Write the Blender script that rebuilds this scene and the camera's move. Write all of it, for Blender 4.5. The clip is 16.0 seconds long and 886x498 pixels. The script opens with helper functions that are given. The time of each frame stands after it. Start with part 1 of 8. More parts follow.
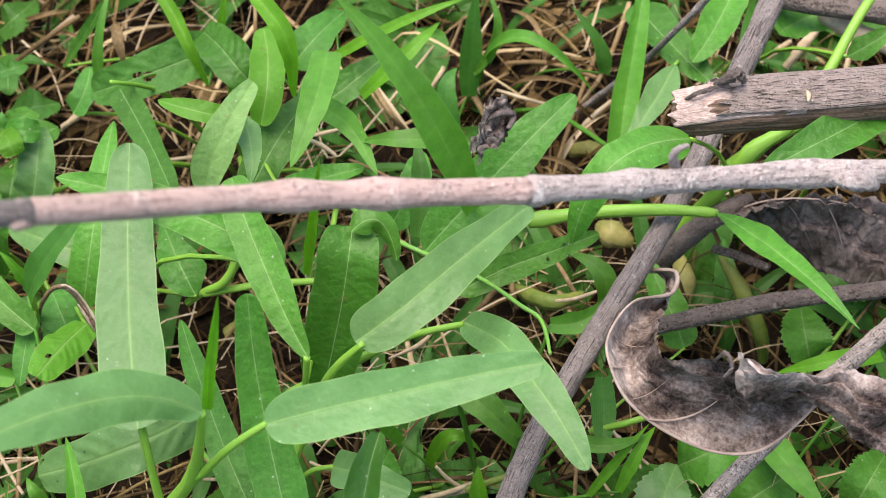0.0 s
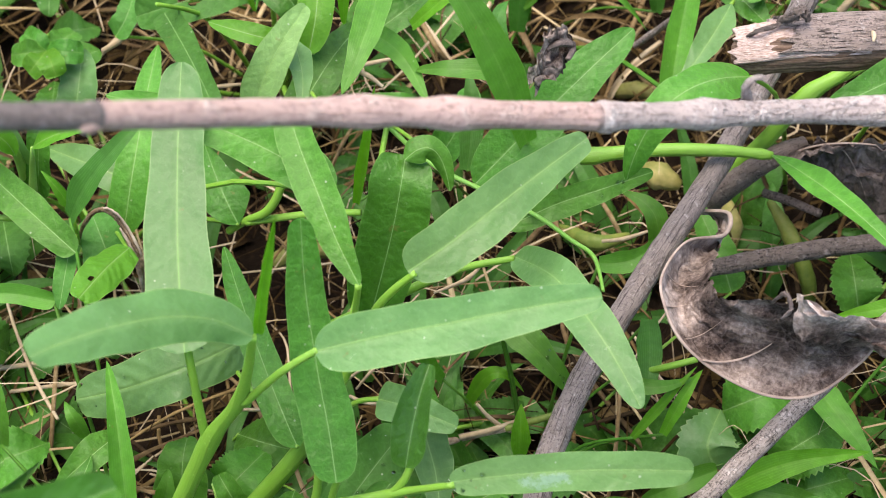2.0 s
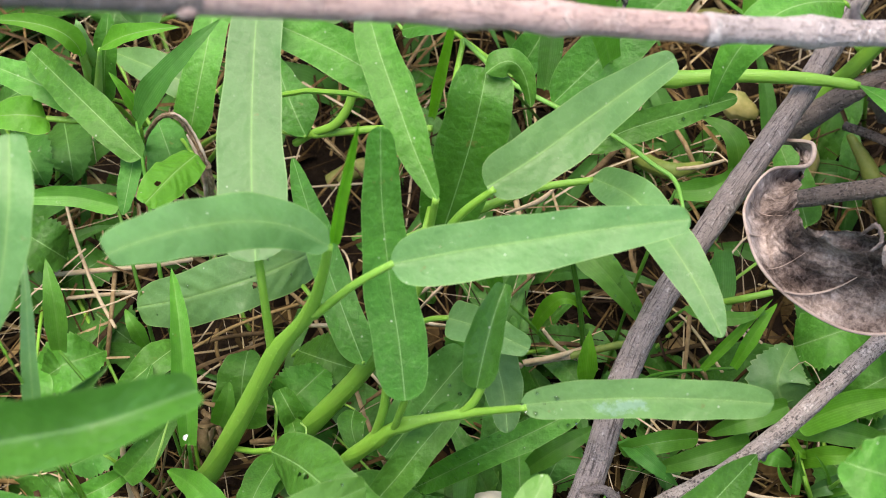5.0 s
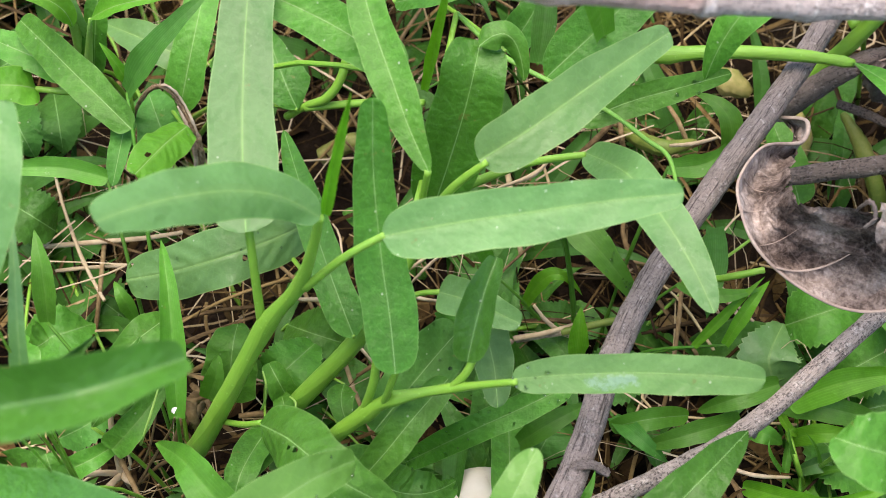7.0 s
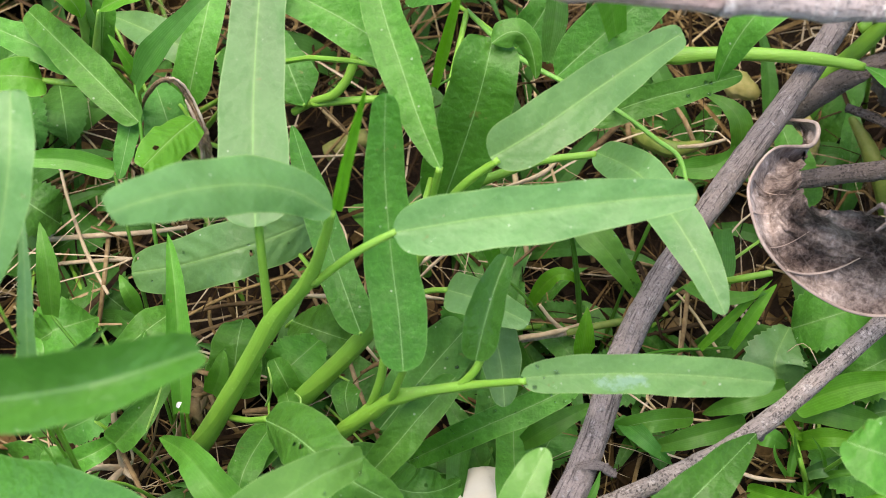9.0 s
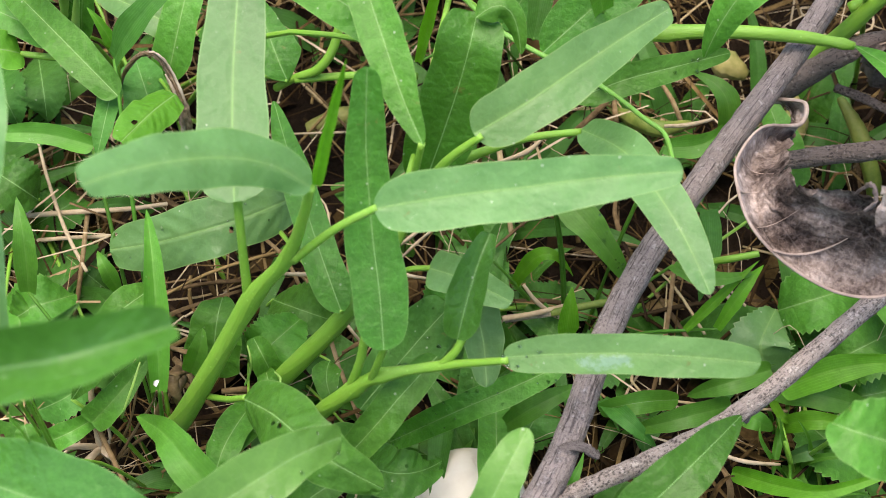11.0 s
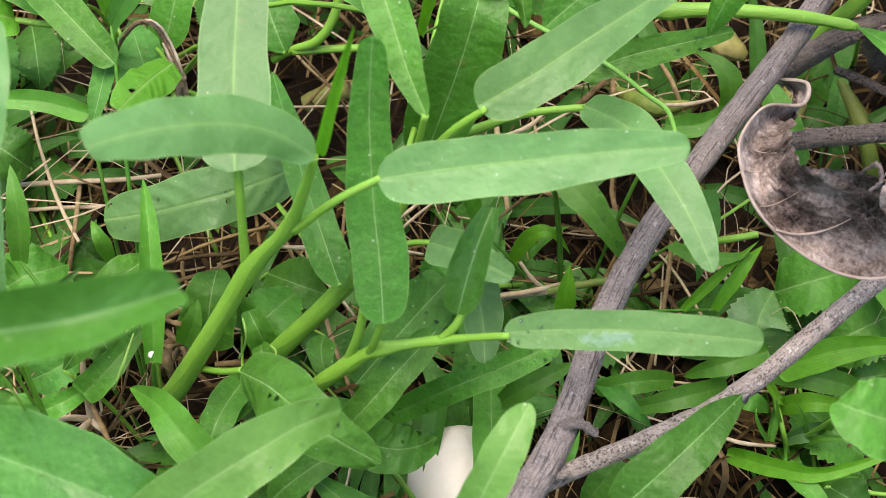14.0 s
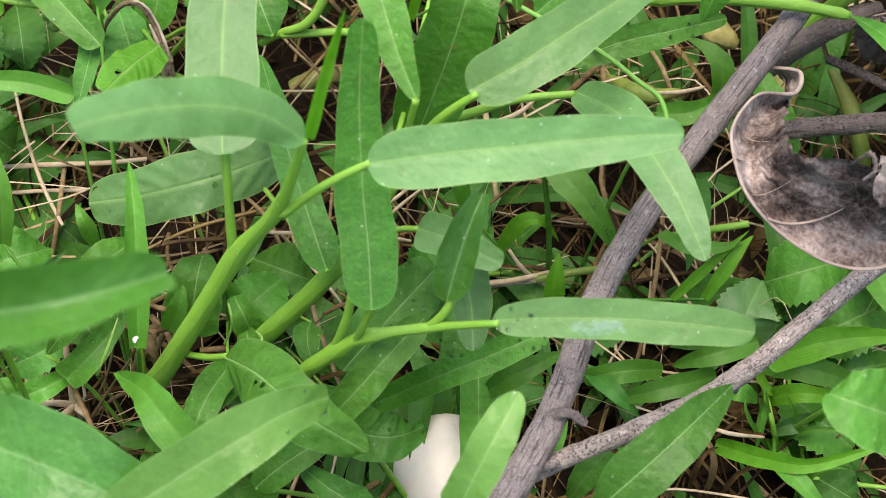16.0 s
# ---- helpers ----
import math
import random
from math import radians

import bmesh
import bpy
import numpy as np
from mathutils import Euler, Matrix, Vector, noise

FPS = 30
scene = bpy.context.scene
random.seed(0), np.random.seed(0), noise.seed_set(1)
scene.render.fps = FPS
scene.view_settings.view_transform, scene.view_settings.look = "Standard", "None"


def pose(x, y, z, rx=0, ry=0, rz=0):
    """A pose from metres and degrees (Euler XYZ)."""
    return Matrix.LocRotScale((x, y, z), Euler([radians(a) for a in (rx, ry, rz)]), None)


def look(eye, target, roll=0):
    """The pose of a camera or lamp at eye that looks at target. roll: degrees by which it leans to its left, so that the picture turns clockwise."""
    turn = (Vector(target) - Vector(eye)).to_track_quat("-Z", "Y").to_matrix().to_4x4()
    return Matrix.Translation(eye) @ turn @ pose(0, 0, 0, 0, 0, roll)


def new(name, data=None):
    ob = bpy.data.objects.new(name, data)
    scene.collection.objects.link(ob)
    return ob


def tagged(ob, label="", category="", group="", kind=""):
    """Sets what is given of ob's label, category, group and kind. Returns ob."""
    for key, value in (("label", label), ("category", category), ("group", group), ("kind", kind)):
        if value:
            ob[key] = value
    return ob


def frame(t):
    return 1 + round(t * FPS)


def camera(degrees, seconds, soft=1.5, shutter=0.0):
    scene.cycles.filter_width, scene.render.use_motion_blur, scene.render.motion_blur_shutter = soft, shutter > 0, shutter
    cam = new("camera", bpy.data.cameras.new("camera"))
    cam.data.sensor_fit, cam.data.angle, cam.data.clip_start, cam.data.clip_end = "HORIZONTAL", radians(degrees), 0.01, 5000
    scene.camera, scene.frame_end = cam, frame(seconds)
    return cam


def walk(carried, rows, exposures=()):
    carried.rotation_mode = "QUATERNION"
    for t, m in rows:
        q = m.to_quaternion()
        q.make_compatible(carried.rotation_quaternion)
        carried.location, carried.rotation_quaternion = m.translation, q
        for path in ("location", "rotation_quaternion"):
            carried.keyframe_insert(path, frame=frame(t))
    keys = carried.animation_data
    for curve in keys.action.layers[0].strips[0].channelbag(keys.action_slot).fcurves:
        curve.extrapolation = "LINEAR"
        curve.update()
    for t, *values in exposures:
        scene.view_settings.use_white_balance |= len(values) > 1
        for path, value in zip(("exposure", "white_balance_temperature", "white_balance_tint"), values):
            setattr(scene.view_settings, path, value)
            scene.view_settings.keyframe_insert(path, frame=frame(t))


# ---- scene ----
cam = camera(30.07, 16.0, soft=0.7)
PATH = [
    (0, (0.04604, -0.22779, 0.44911), (0.03960, 0.34897, -0.36778), -3.453),
    (0.5, (0.03921, -0.22738, 0.44496), (0.03111, 0.34430, -0.37548), -2.892),
    (1, (0.03587, -0.22844, 0.44384), (0.02850, 0.33812, -0.38016), -2.319),
    (1.5, (0.03522, -0.22764, 0.43888), (0.02708, 0.33205, -0.38979), -2.061),
    (2, (0.03479, -0.22792, 0.43959), (0.02213, 0.32650, -0.39255), -2.272),
    (2.5, (0.03356, -0.22838, 0.43884), (0.01234, 0.32020, -0.39699), -2.763),
    (3, (0.03022, -0.22988, 0.43971), (-0.00079, 0.31334, -0.39931), -3.300),
    (3.5, (0.02901, -0.22853, 0.43594), (-0.00618, 0.30921, -0.40644), -3.313),
    (4, (0.02748, -0.22733, 0.43449), (-0.00798, 0.30532, -0.41110), -2.951),
    (4.5, (0.02363, -0.22622, 0.43012), (-0.00966, 0.30084, -0.41906), -2.301),
    (7, (0.02311, -0.22718, 0.42485), (-0.00154, 0.28672, -0.43264), -0.721),
    (7.5, (0.02188, -0.22691, 0.42331), (-0.00219, 0.28637, -0.43457), -0.577),
    (8, (0.02129, -0.22655, 0.42391), (-0.00228, 0.28720, -0.43371), -0.335),
    (8.5, (0.01913, -0.22663, 0.42330), (-0.00264, 0.28800, -0.43384), 0.138),
    (9, (0.01883, -0.22711, 0.42295), (-0.00046, 0.28747, -0.43428), 0.628),
    (11.5, (0.02052, -0.22552, 0.41622), (0.01071, 0.27937, -0.44691), 1.976),
    (12, (0.01846, -0.22570, 0.41604), (0.01119, 0.27748, -0.44811), 2.368),
    (12.5, (0.01766, -0.22471, 0.41532), (0.01216, 0.27834, -0.44892), 2.741),
    (13, (0.01694, -0.22461, 0.41469), (0.01401, 0.27841, -0.44958), 3.138),
    (13.5, (0.01637, -0.22512, 0.41438), (0.01624, 0.27604, -0.45097), 3.602),
    (14, (0.01484, -0.22666, 0.41250), (0.01782, 0.27433, -0.45295), 4.073),
    (14.5, (0.01341, -0.22694, 0.41111), (0.01939, 0.27195, -0.45553), 4.575),
    (15, (0.01226, -0.22675, 0.40935), (0.02067, 0.27034, -0.45831), 4.930),
    (15.5, (0.01338, -0.22622, 0.40844), (0.02518, 0.27054, -0.45937), 5.347),
    (16, (0.01338, -0.22529, 0.40867), (0.02744, 0.27061, -0.45960), 5.687),
]
cam.data.dof.use_dof, cam.data.dof.focus_distance, cam.data.dof.aperture_fstop = True, 0.43, 28.0
walk(cam, [(t, look(eye, target, roll)) for t, eye, target, roll in PATH], [(0, 1.84, 7150, 17), (3, 1.93, 7150, 17), (16, 1.93, 7150, 17)])

# ---- light ----
world = bpy.data.worlds.new("overcast")
scene.world = world
world.use_nodes = True
wn, wl = world.node_tree.nodes, world.node_tree.links
sky = wn.new("ShaderNodeTexSky")
sky.sky_type, sky.sun_disc, sky.sun_elevation, sky.sun_rotation = "NISHITA", False, radians(78), radians(-50)
wl.new(sky.outputs[0], wn["Background"].inputs[0])
wn["Background"].inputs[1].default_value = 0.118
sun = new("sun", bpy.data.lights.new("sun", "SUN"))
sun.data.energy, sun.data.angle, sun.data.color = 1.95, radians(58), (1.0, 0.95, 0.87)
sun.matrix_world = look((-0.13, 0.12, 1.0), (0, 0, 0))

# ---- materials ----


def node_material(name):
    mat = bpy.data.materials.new(name)
    mat.use_nodes = True
    return mat, mat.node_tree.nodes, mat.node_tree.links, mat.node_tree.nodes["Principled BSDF"]


def ramp(nodes, stops, smooth=True):
    r = nodes.new("ShaderNodeValToRGB")
    e = r.color_ramp.elements
    e[0].position, e[0].color = stops[0][0], (*stops[0][1], 1)
    e[1].position, e[1].color = stops[-1][0], (*stops[-1][1], 1)
    for p, c in stops[1:-1]:
        e.new(p).color = (*c, 1)
    r.color_ramp.interpolation = "EASE" if smooth else "LINEAR"
    return r


def math_node(nodes, links, op, a, b=None):
    n = nodes.new("ShaderNodeMath")
    n.operation = op
    for i, v in enumerate((a, b)):
        if v is None:
            continue
        if isinstance(v, (int, float)):
            n.inputs[i].default_value = v
        else:
            links.new(v, n.inputs[i])
    return n.outputs[0]


def mix_color(nodes, links, fac, a, b, how="MIX"):
    n = nodes.new("ShaderNodeMix")
    n.data_type, n.blend_type = "RGBA", how
    for i, v in ((0, fac), (6, a), (7, b)):
        if isinstance(v, (int, float)):
            n.inputs[i].default_value = v
        elif isinstance(v, tuple):
            n.inputs[i].default_value = (*v, 1)
        else:
            links.new(v, n.inputs[i])
    return n.outputs[2]


def noise_node(nodes, links, coord, scale, detail=4.0, rough=0.55):
    n = nodes.new("ShaderNodeTexNoise")
    n.inputs["Scale"].default_value, n.inputs["Detail"].default_value, n.inputs["Roughness"].default_value = scale, detail, rough
    links.new(coord, n.inputs["Vector"])
    return n.outputs["Fac"]


def leaf_material(name, colour, rib, bloom=0.25, veins=0.5, parallel=False, rough=0.42, through_light=0.28, specks=0.6, stain=0.0, mottle=1.0, shine=0.24, vary=0.40):
    """A living leaf: pale midrib, side veins (or the long veins of a grass), patchy bloom, fine specks, light coming through."""
    mat, nodes, links, bsdf = node_material(name)
    uv = nodes.new("ShaderNodeTexCoord")
    split = nodes.new("ShaderNodeSeparateXYZ")
    links.new(uv.outputs["UV"], split.inputs[0])
    obj = uv.outputs["Object"]
    info = nodes.new("ShaderNodeObjectInfo")
    across = math_node(nodes, links, "ABSOLUTE", math_node(nodes, links, "SUBTRACT", split.outputs[0], 0.5))
    wide = noise_node(nodes, links, obj, 60.0, 3)
    fine = noise_node(nodes, links, obj, 900.0, 5, 0.65)
    dark = tuple(c * 0.66 for c in colour)
    milky = tuple(min(1, c * 1.05 + 0.12 * bloom) for c in colour)
    base = mix_color(nodes, links, wide, dark, tuple(min(1, c * 1.25) for c in colour))
    patch = ramp(nodes, [(0.42, (0, 0, 0)), (0.66, (1, 1, 1))])
    links.new(noise_node(nodes, links, obj, 130.0, 5, 0.6), patch.inputs[0])
    base = mix_color(nodes, links, math_node(nodes, links, "MULTIPLY", patch.outputs[0], bloom), base, milky)
    # veins
    if parallel:
        vein = nodes.new("ShaderNodeTexWave")
        vein.inputs["Scale"].default_value, vein.inputs["Distortion"].default_value = 3.6, 0.6
        vein.inputs["Detail"].default_value = 1
        links.new(uv.outputs["UV"], vein.inputs["Vector"])
        vfac = math_node(nodes, links, "POWER", vein.outputs["Fac"], 4.0)
    else:
        comb = nodes.new("ShaderNodeCombineXYZ")
        slant = math_node(nodes, links, "SUBTRACT", split.outputs[1], math_node(nodes, links, "MULTIPLY", across, 0.30))
        warp = math_node(nodes, links, "MULTIPLY", noise_node(nodes, links, obj, 45.0, 3), 0.22)
        links.new(math_node(nodes, links, "ADD", slant, warp), comb.inputs[0])
        vein = nodes.new("ShaderNodeTexWave")
        vein.inputs["Scale"].default_value, vein.inputs["Distortion"].default_value = 3.1, 0.0
        links.new(comb.outputs[0], vein.inputs["Vector"])
        fade = ramp(nodes, [(0.38, (0.15, 0.15, 0.15)), (0.62, (1, 1, 1))])
        links.new(noise_node(nodes, links, obj, 95.0, 3), fade.inputs[0])
        vfac = math_node(nodes, links, "MULTIPLY", math_node(nodes, links, "POWER", vein.outputs["Fac"], 30.0), math_node(nodes, links, "MULTIPLY", fade.outputs[0], 0.42))
    base = mix_color(nodes, links, math_node(nodes, links, "MULTIPLY", vfac, veins), base, tuple(min(1, c * 1.25 + 0.03) for c in colour))
    if not parallel:
        net = nodes.new("ShaderNodeTexVoronoi")
        net.feature = "DISTANCE_TO_EDGE"
        net.inputs["Scale"].default_value = 420.0
        links.new(obj, net.inputs["Vector"])
        mesh = ramp(nodes, [(0.02, (1, 1, 1)), (0.10, (0, 0, 0))])
        links.new(net.outputs["Distance"], mesh.inputs[0])
        base = mix_color(nodes, links, math_node(nodes, links, "MULTIPLY", mesh.outputs[0], 0.05 + 0.15 * mottle), base, tuple(min(1, c * 1.4 + 0.02) for c in colour))
    ribmask = ramp(nodes, [(0.008, (1, 1, 1)), (0.030, (0, 0, 0))])
    links.new(across, ribmask.inputs[0])
    glow = ramp(nodes, [(0.0, (1, 1, 1)), (0.16, (0, 0, 0))])
    links.new(across, glow.inputs[0])
    base = mix_color(nodes, links, math_node(nodes, links, "MULTIPLY", glow.outputs[0], 0.16), base, rib)
    base = mix_color(nodes, links, math_node(nodes, links, "MULTIPLY", ribmask.outputs[0], 0.35), base, rib)
    rim = ramp(nodes, [(0.470, (0, 0, 0)), (0.497, (1, 1, 1))])
    links.new(across, rim.inputs[0])
    base = mix_color(nodes, links, math_node(nodes, links, "MULTIPLY", rim.outputs[0], 0.5), base, rib)
    blot = ramp(nodes, [(0.38, (0, 0, 0)), (0.62, (1, 1, 1))])
    links.new(noise_node(nodes, links, obj, 240.0, 4, 0.6), blot.inputs[0])
    base = mix_color(nodes, links, math_node(nodes, links, "MULTIPLY", blot.outputs[0], 0.40 * mottle), base, tuple(c * 0.55 for c in colour))
    dust = ramp(nodes, [(0.56, (0, 0, 0)), (0.74, (1, 1, 1))])
    links.new(noise_node(nodes, links, obj, 760.0, 6, 0.75), dust.inputs[0])
    base = mix_color(nodes, links, math_node(nodes, links, "MULTIPLY", dust.outputs[0], 0.02 + 0.36 * bloom), base, (0.40, 0.50, 0.34))
    # fine mottling, white specks and a few brown ones
    base = mix_color(nodes, links, math_node(nodes, links, "MULTIPLY", fine, 0.34 * mottle), base, tuple(c * 0.50 for c in colour))
    dots = nodes.new("ShaderNodeTexVoronoi")
    dots.inputs["Scale"].default_value = 260.0
    links.new(obj, dots.inputs["Vector"])
    dot = ramp(nodes, [(0.05, (1, 1, 1)), (0.10, (0, 0, 0))])
    links.new(dots.outputs["Distance"], dot.inputs[0])
    some = ramp(nodes, [(0.44, (0, 0, 0)), (0.60, (1, 1, 1))])
    links.new(noise_node(nodes, links, obj, 75.0, 2), some.inputs[0])
    base = mix_color(nodes, links, math_node(nodes, links, "MULTIPLY", math_node(nodes, links, "MULTIPLY", dot.outputs[0], some.outputs[0]), specks), base, (0.42, 0.50, 0.36))
    scuff = ramp(nodes, [(0.64, (0, 0, 0)), (0.70, (1, 1, 1))])
    links.new(noise_node(nodes, links, obj, 170.0, 9, 0.78), scuff.inputs[0])
    base = mix_color(nodes, links, math_node(nodes, links, "MULTIPLY", scuff.outputs[0], 0.10 + 0.9 * bloom), base, (0.42, 0.52, 0.36))
    spoil = ramp(nodes, [(0.70, (0, 0, 0)), (0.76, (1, 1, 1))])
    links.new(noise_node(nodes, links, obj, 210.0, 3), spoil.inputs[0])
    base = mix_color(nodes, links, math_node(nodes, links, "MULTIPLY", spoil.outputs[0], 0.45), base, (0.16, 0.14, 0.04))
    if stain:
        spot = math_node(nodes, links, "ADD", math_node(nodes, links, "POWER", math_node(nodes, links, "MULTIPLY", math_node(nodes, links, "SUBTRACT", split.outputs[1], 0.40), 5.0), 2.0),
                         math_node(nodes, links, "POWER", math_node(nodes, links, "MULTIPLY", math_node(nodes, links, "SUBTRACT", split.outputs[0], stain), 2.4), 2.0))
        spot = math_node(nodes, links, "ADD", spot, math_node(nodes, links, "MULTIPLY", noise_node(nodes, links, obj, 420.0, 6, 0.75), 1.5))
        white = ramp(nodes, [(0.70, (1, 1, 1)), (1.0, (0, 0, 0))])
        links.new(math_node(nodes, links, "MULTIPLY", spot, 0.95), white.inputs[0])
        base = mix_color(nodes, links, math_node(nodes, links, "MULTIPLY", white.outputs[0], 0.5), base, (0.30, 0.44, 0.38))
    hue = nodes.new("ShaderNodeHueSaturation")
    links.new(math_node(nodes, links, "ADD", 0.491, math_node(nodes, links, "MULTIPLY", info.outputs["Random"], 0.010)), hue.inputs["Hue"])
    links.new(math_node(nodes, links, "ADD", 0.97 - 0.5 * vary, math_node(nodes, links, "MULTIPLY", info.outputs["Random"], vary)), hue.inputs["Value"])
    links.new(base, hue.inputs["Color"])
    links.new(hue.outputs[0], bsdf.inputs["Base Color"])
    links.new(math_node(nodes, links, "ADD", rough - 0.08, math_node(nodes, links, "MULTIPLY", wide, 0.18)), bsdf.inputs["Roughness"])
    bsdf.inputs["Specular IOR Level"].default_value = shine
    bump = nodes.new("ShaderNodeBump")
    bump.inputs["Strength"].default_value, bump.inputs["Distance"].default_value = 0.35 + 0.3 * mottle, 0.0007
    height = math_node(nodes, links, "SUBTRACT", math_node(nodes, links, "MULTIPLY", fine, 0.22), math_node(nodes, links, "MULTIPLY", vfac, 0.03 if parallel else 0.12))
    quilt = noise_node(nodes, links, obj, 130.0, 2)
    height = math_node(nodes, links, "ADD", height, math_node(nodes, links, "MULTIPLY", quilt, 1.3))
    pucker = noise_node(nodes, links, obj, 360.0, 3, 0.6)
    height = math_node(nodes, links, "ADD", height, math_node(nodes, links, "MULTIPLY", pucker, (0.25 if parallel else 0.9) * min(1.0, mottle)))
    cells = nodes.new("ShaderNodeTexVoronoi")
    cells.feature = "SMOOTH_F1"
    cells.inputs["Scale"].default_value = 560.0
    links.new(obj, cells.inputs["Vector"])
    if not parallel:
        height = math_node(nodes, links, "SUBTRACT", height, math_node(nodes, links, "MULTIPLY", cells.outputs["Distance"], 0.45))
    links.new(height, bump.inputs["Height"])
    links.new(bump.outputs[0], bsdf.inputs["Normal"])
    trans = nodes.new("ShaderNodeBsdfTranslucent")
    tint = mix_color(nodes, links, 1.0, hue.outputs[0], (0.85, 1.0, 0.40), "MULTIPLY")
    links.new(tint, trans.inputs["Color"])
    links.new(bump.outputs[0], trans.inputs["Normal"])
    both = nodes.new("ShaderNodeMixShader")
    both.inputs[0].default_value = through_light
    links.new(bsdf.outputs[0], both.inputs[1])
    links.new(trans.outputs[0], both.inputs[2])
    links.new(both.outputs[0], nodes["Material Output"].inputs["Surface"])
    return mat


def mottled(name, stops, scale=60.0, rough=0.8, bump=0.5, distance=0.001, stretch=None, fine=600.0, spec=0.3, island=0.0, rimward=0.0, net=0.0):
    """Bark, straw, dead leaf, soil, shell: colours by layered noise, with relief."""
    mat, nodes, links, bsdf = node_material(name)
    co = nodes.new("ShaderNodeTexCoord")
    coord = co.outputs["Object"]
    if stretch:
        mp = nodes.new("ShaderNodeMapping")
        mp.inputs["Scale"].default_value = stretch
        links.new(co.outputs["UV"], mp.inputs["Vector"])
        coord = mp.outputs[0]
    a = noise_node(nodes, links, coord, scale, 6, 0.62)
    b = noise_node(nodes, links, co.outputs["Object"], fine, 4, 0.6)
    v = math_node(nodes, links, "ADD", math_node(nodes, links, "MULTIPLY", a, 0.72), math_node(nodes, links, "MULTIPLY", b, 0.28))
    if island:
        geo = nodes.new("ShaderNodeNewGeometry")
        v = math_node(nodes, links, "ADD", v, math_node(nodes, links, "MULTIPLY", math_node(nodes, links, "SUBTRACT", geo.outputs["Random Per Island"], 0.5), island))
    if rimward:
        sp = nodes.new("ShaderNodeSeparateXYZ")
        links.new(co.outputs["UV"], sp.inputs[0])
        v = math_node(nodes, links, "ADD", v, math_node(nodes, links, "MULTIPLY", math_node(nodes, links, "SUBTRACT", 0.34, sp.outputs[0]), rimward))
        v = math_node(nodes, links, "ADD", v, math_node(nodes, links, "MULTIPLY", math_node(nodes, links, "SUBTRACT", 0.55, sp.outputs[1]), rimward * 0.8))
    r = ramp(nodes, stops, False)
    links.new(v, r.inputs[0])
    base = r.outputs[0]
    for size, width, share in ((130.0, 0.035, 0.55), (420.0, 0.08, 0.35)) if net else ():
        cell = nodes.new("ShaderNodeTexVoronoi")
        cell.feature = "DISTANCE_TO_EDGE"
        cell.inputs["Scale"].default_value = size
        links.new(co.outputs["Object"], cell.inputs["Vector"])
        line = ramp(nodes, [(width * 0.3, (1, 1, 1)), (width, (0, 0, 0))])
        links.new(cell.outputs["Distance"], line.inputs[0])
        base = mix_color(nodes, links, math_node(nodes, links, "MULTIPLY", line.outputs[0], share * net), base, tuple(min(1, c * 1.15) for c in stops[-1][1]))
        v = math_node(nodes, links, "ADD", v, math_node(nodes, links, "MULTIPLY", line.outputs[0], 0.10 * net))
    links.new(base, bsdf.inputs["Base Color"])
    bsdf.inputs["Roughness"].default_value = rough
    bsdf.inputs["Specular IOR Level"].default_value = spec
    bp = nodes.new("ShaderNodeBump")
    bp.inputs["Strength"].default_value, bp.inputs["Distance"].default_value = bump, distance
    links.new(v, bp.inputs["Height"])
    links.new(bp.outputs[0], bsdf.inputs["Normal"])
    return mat


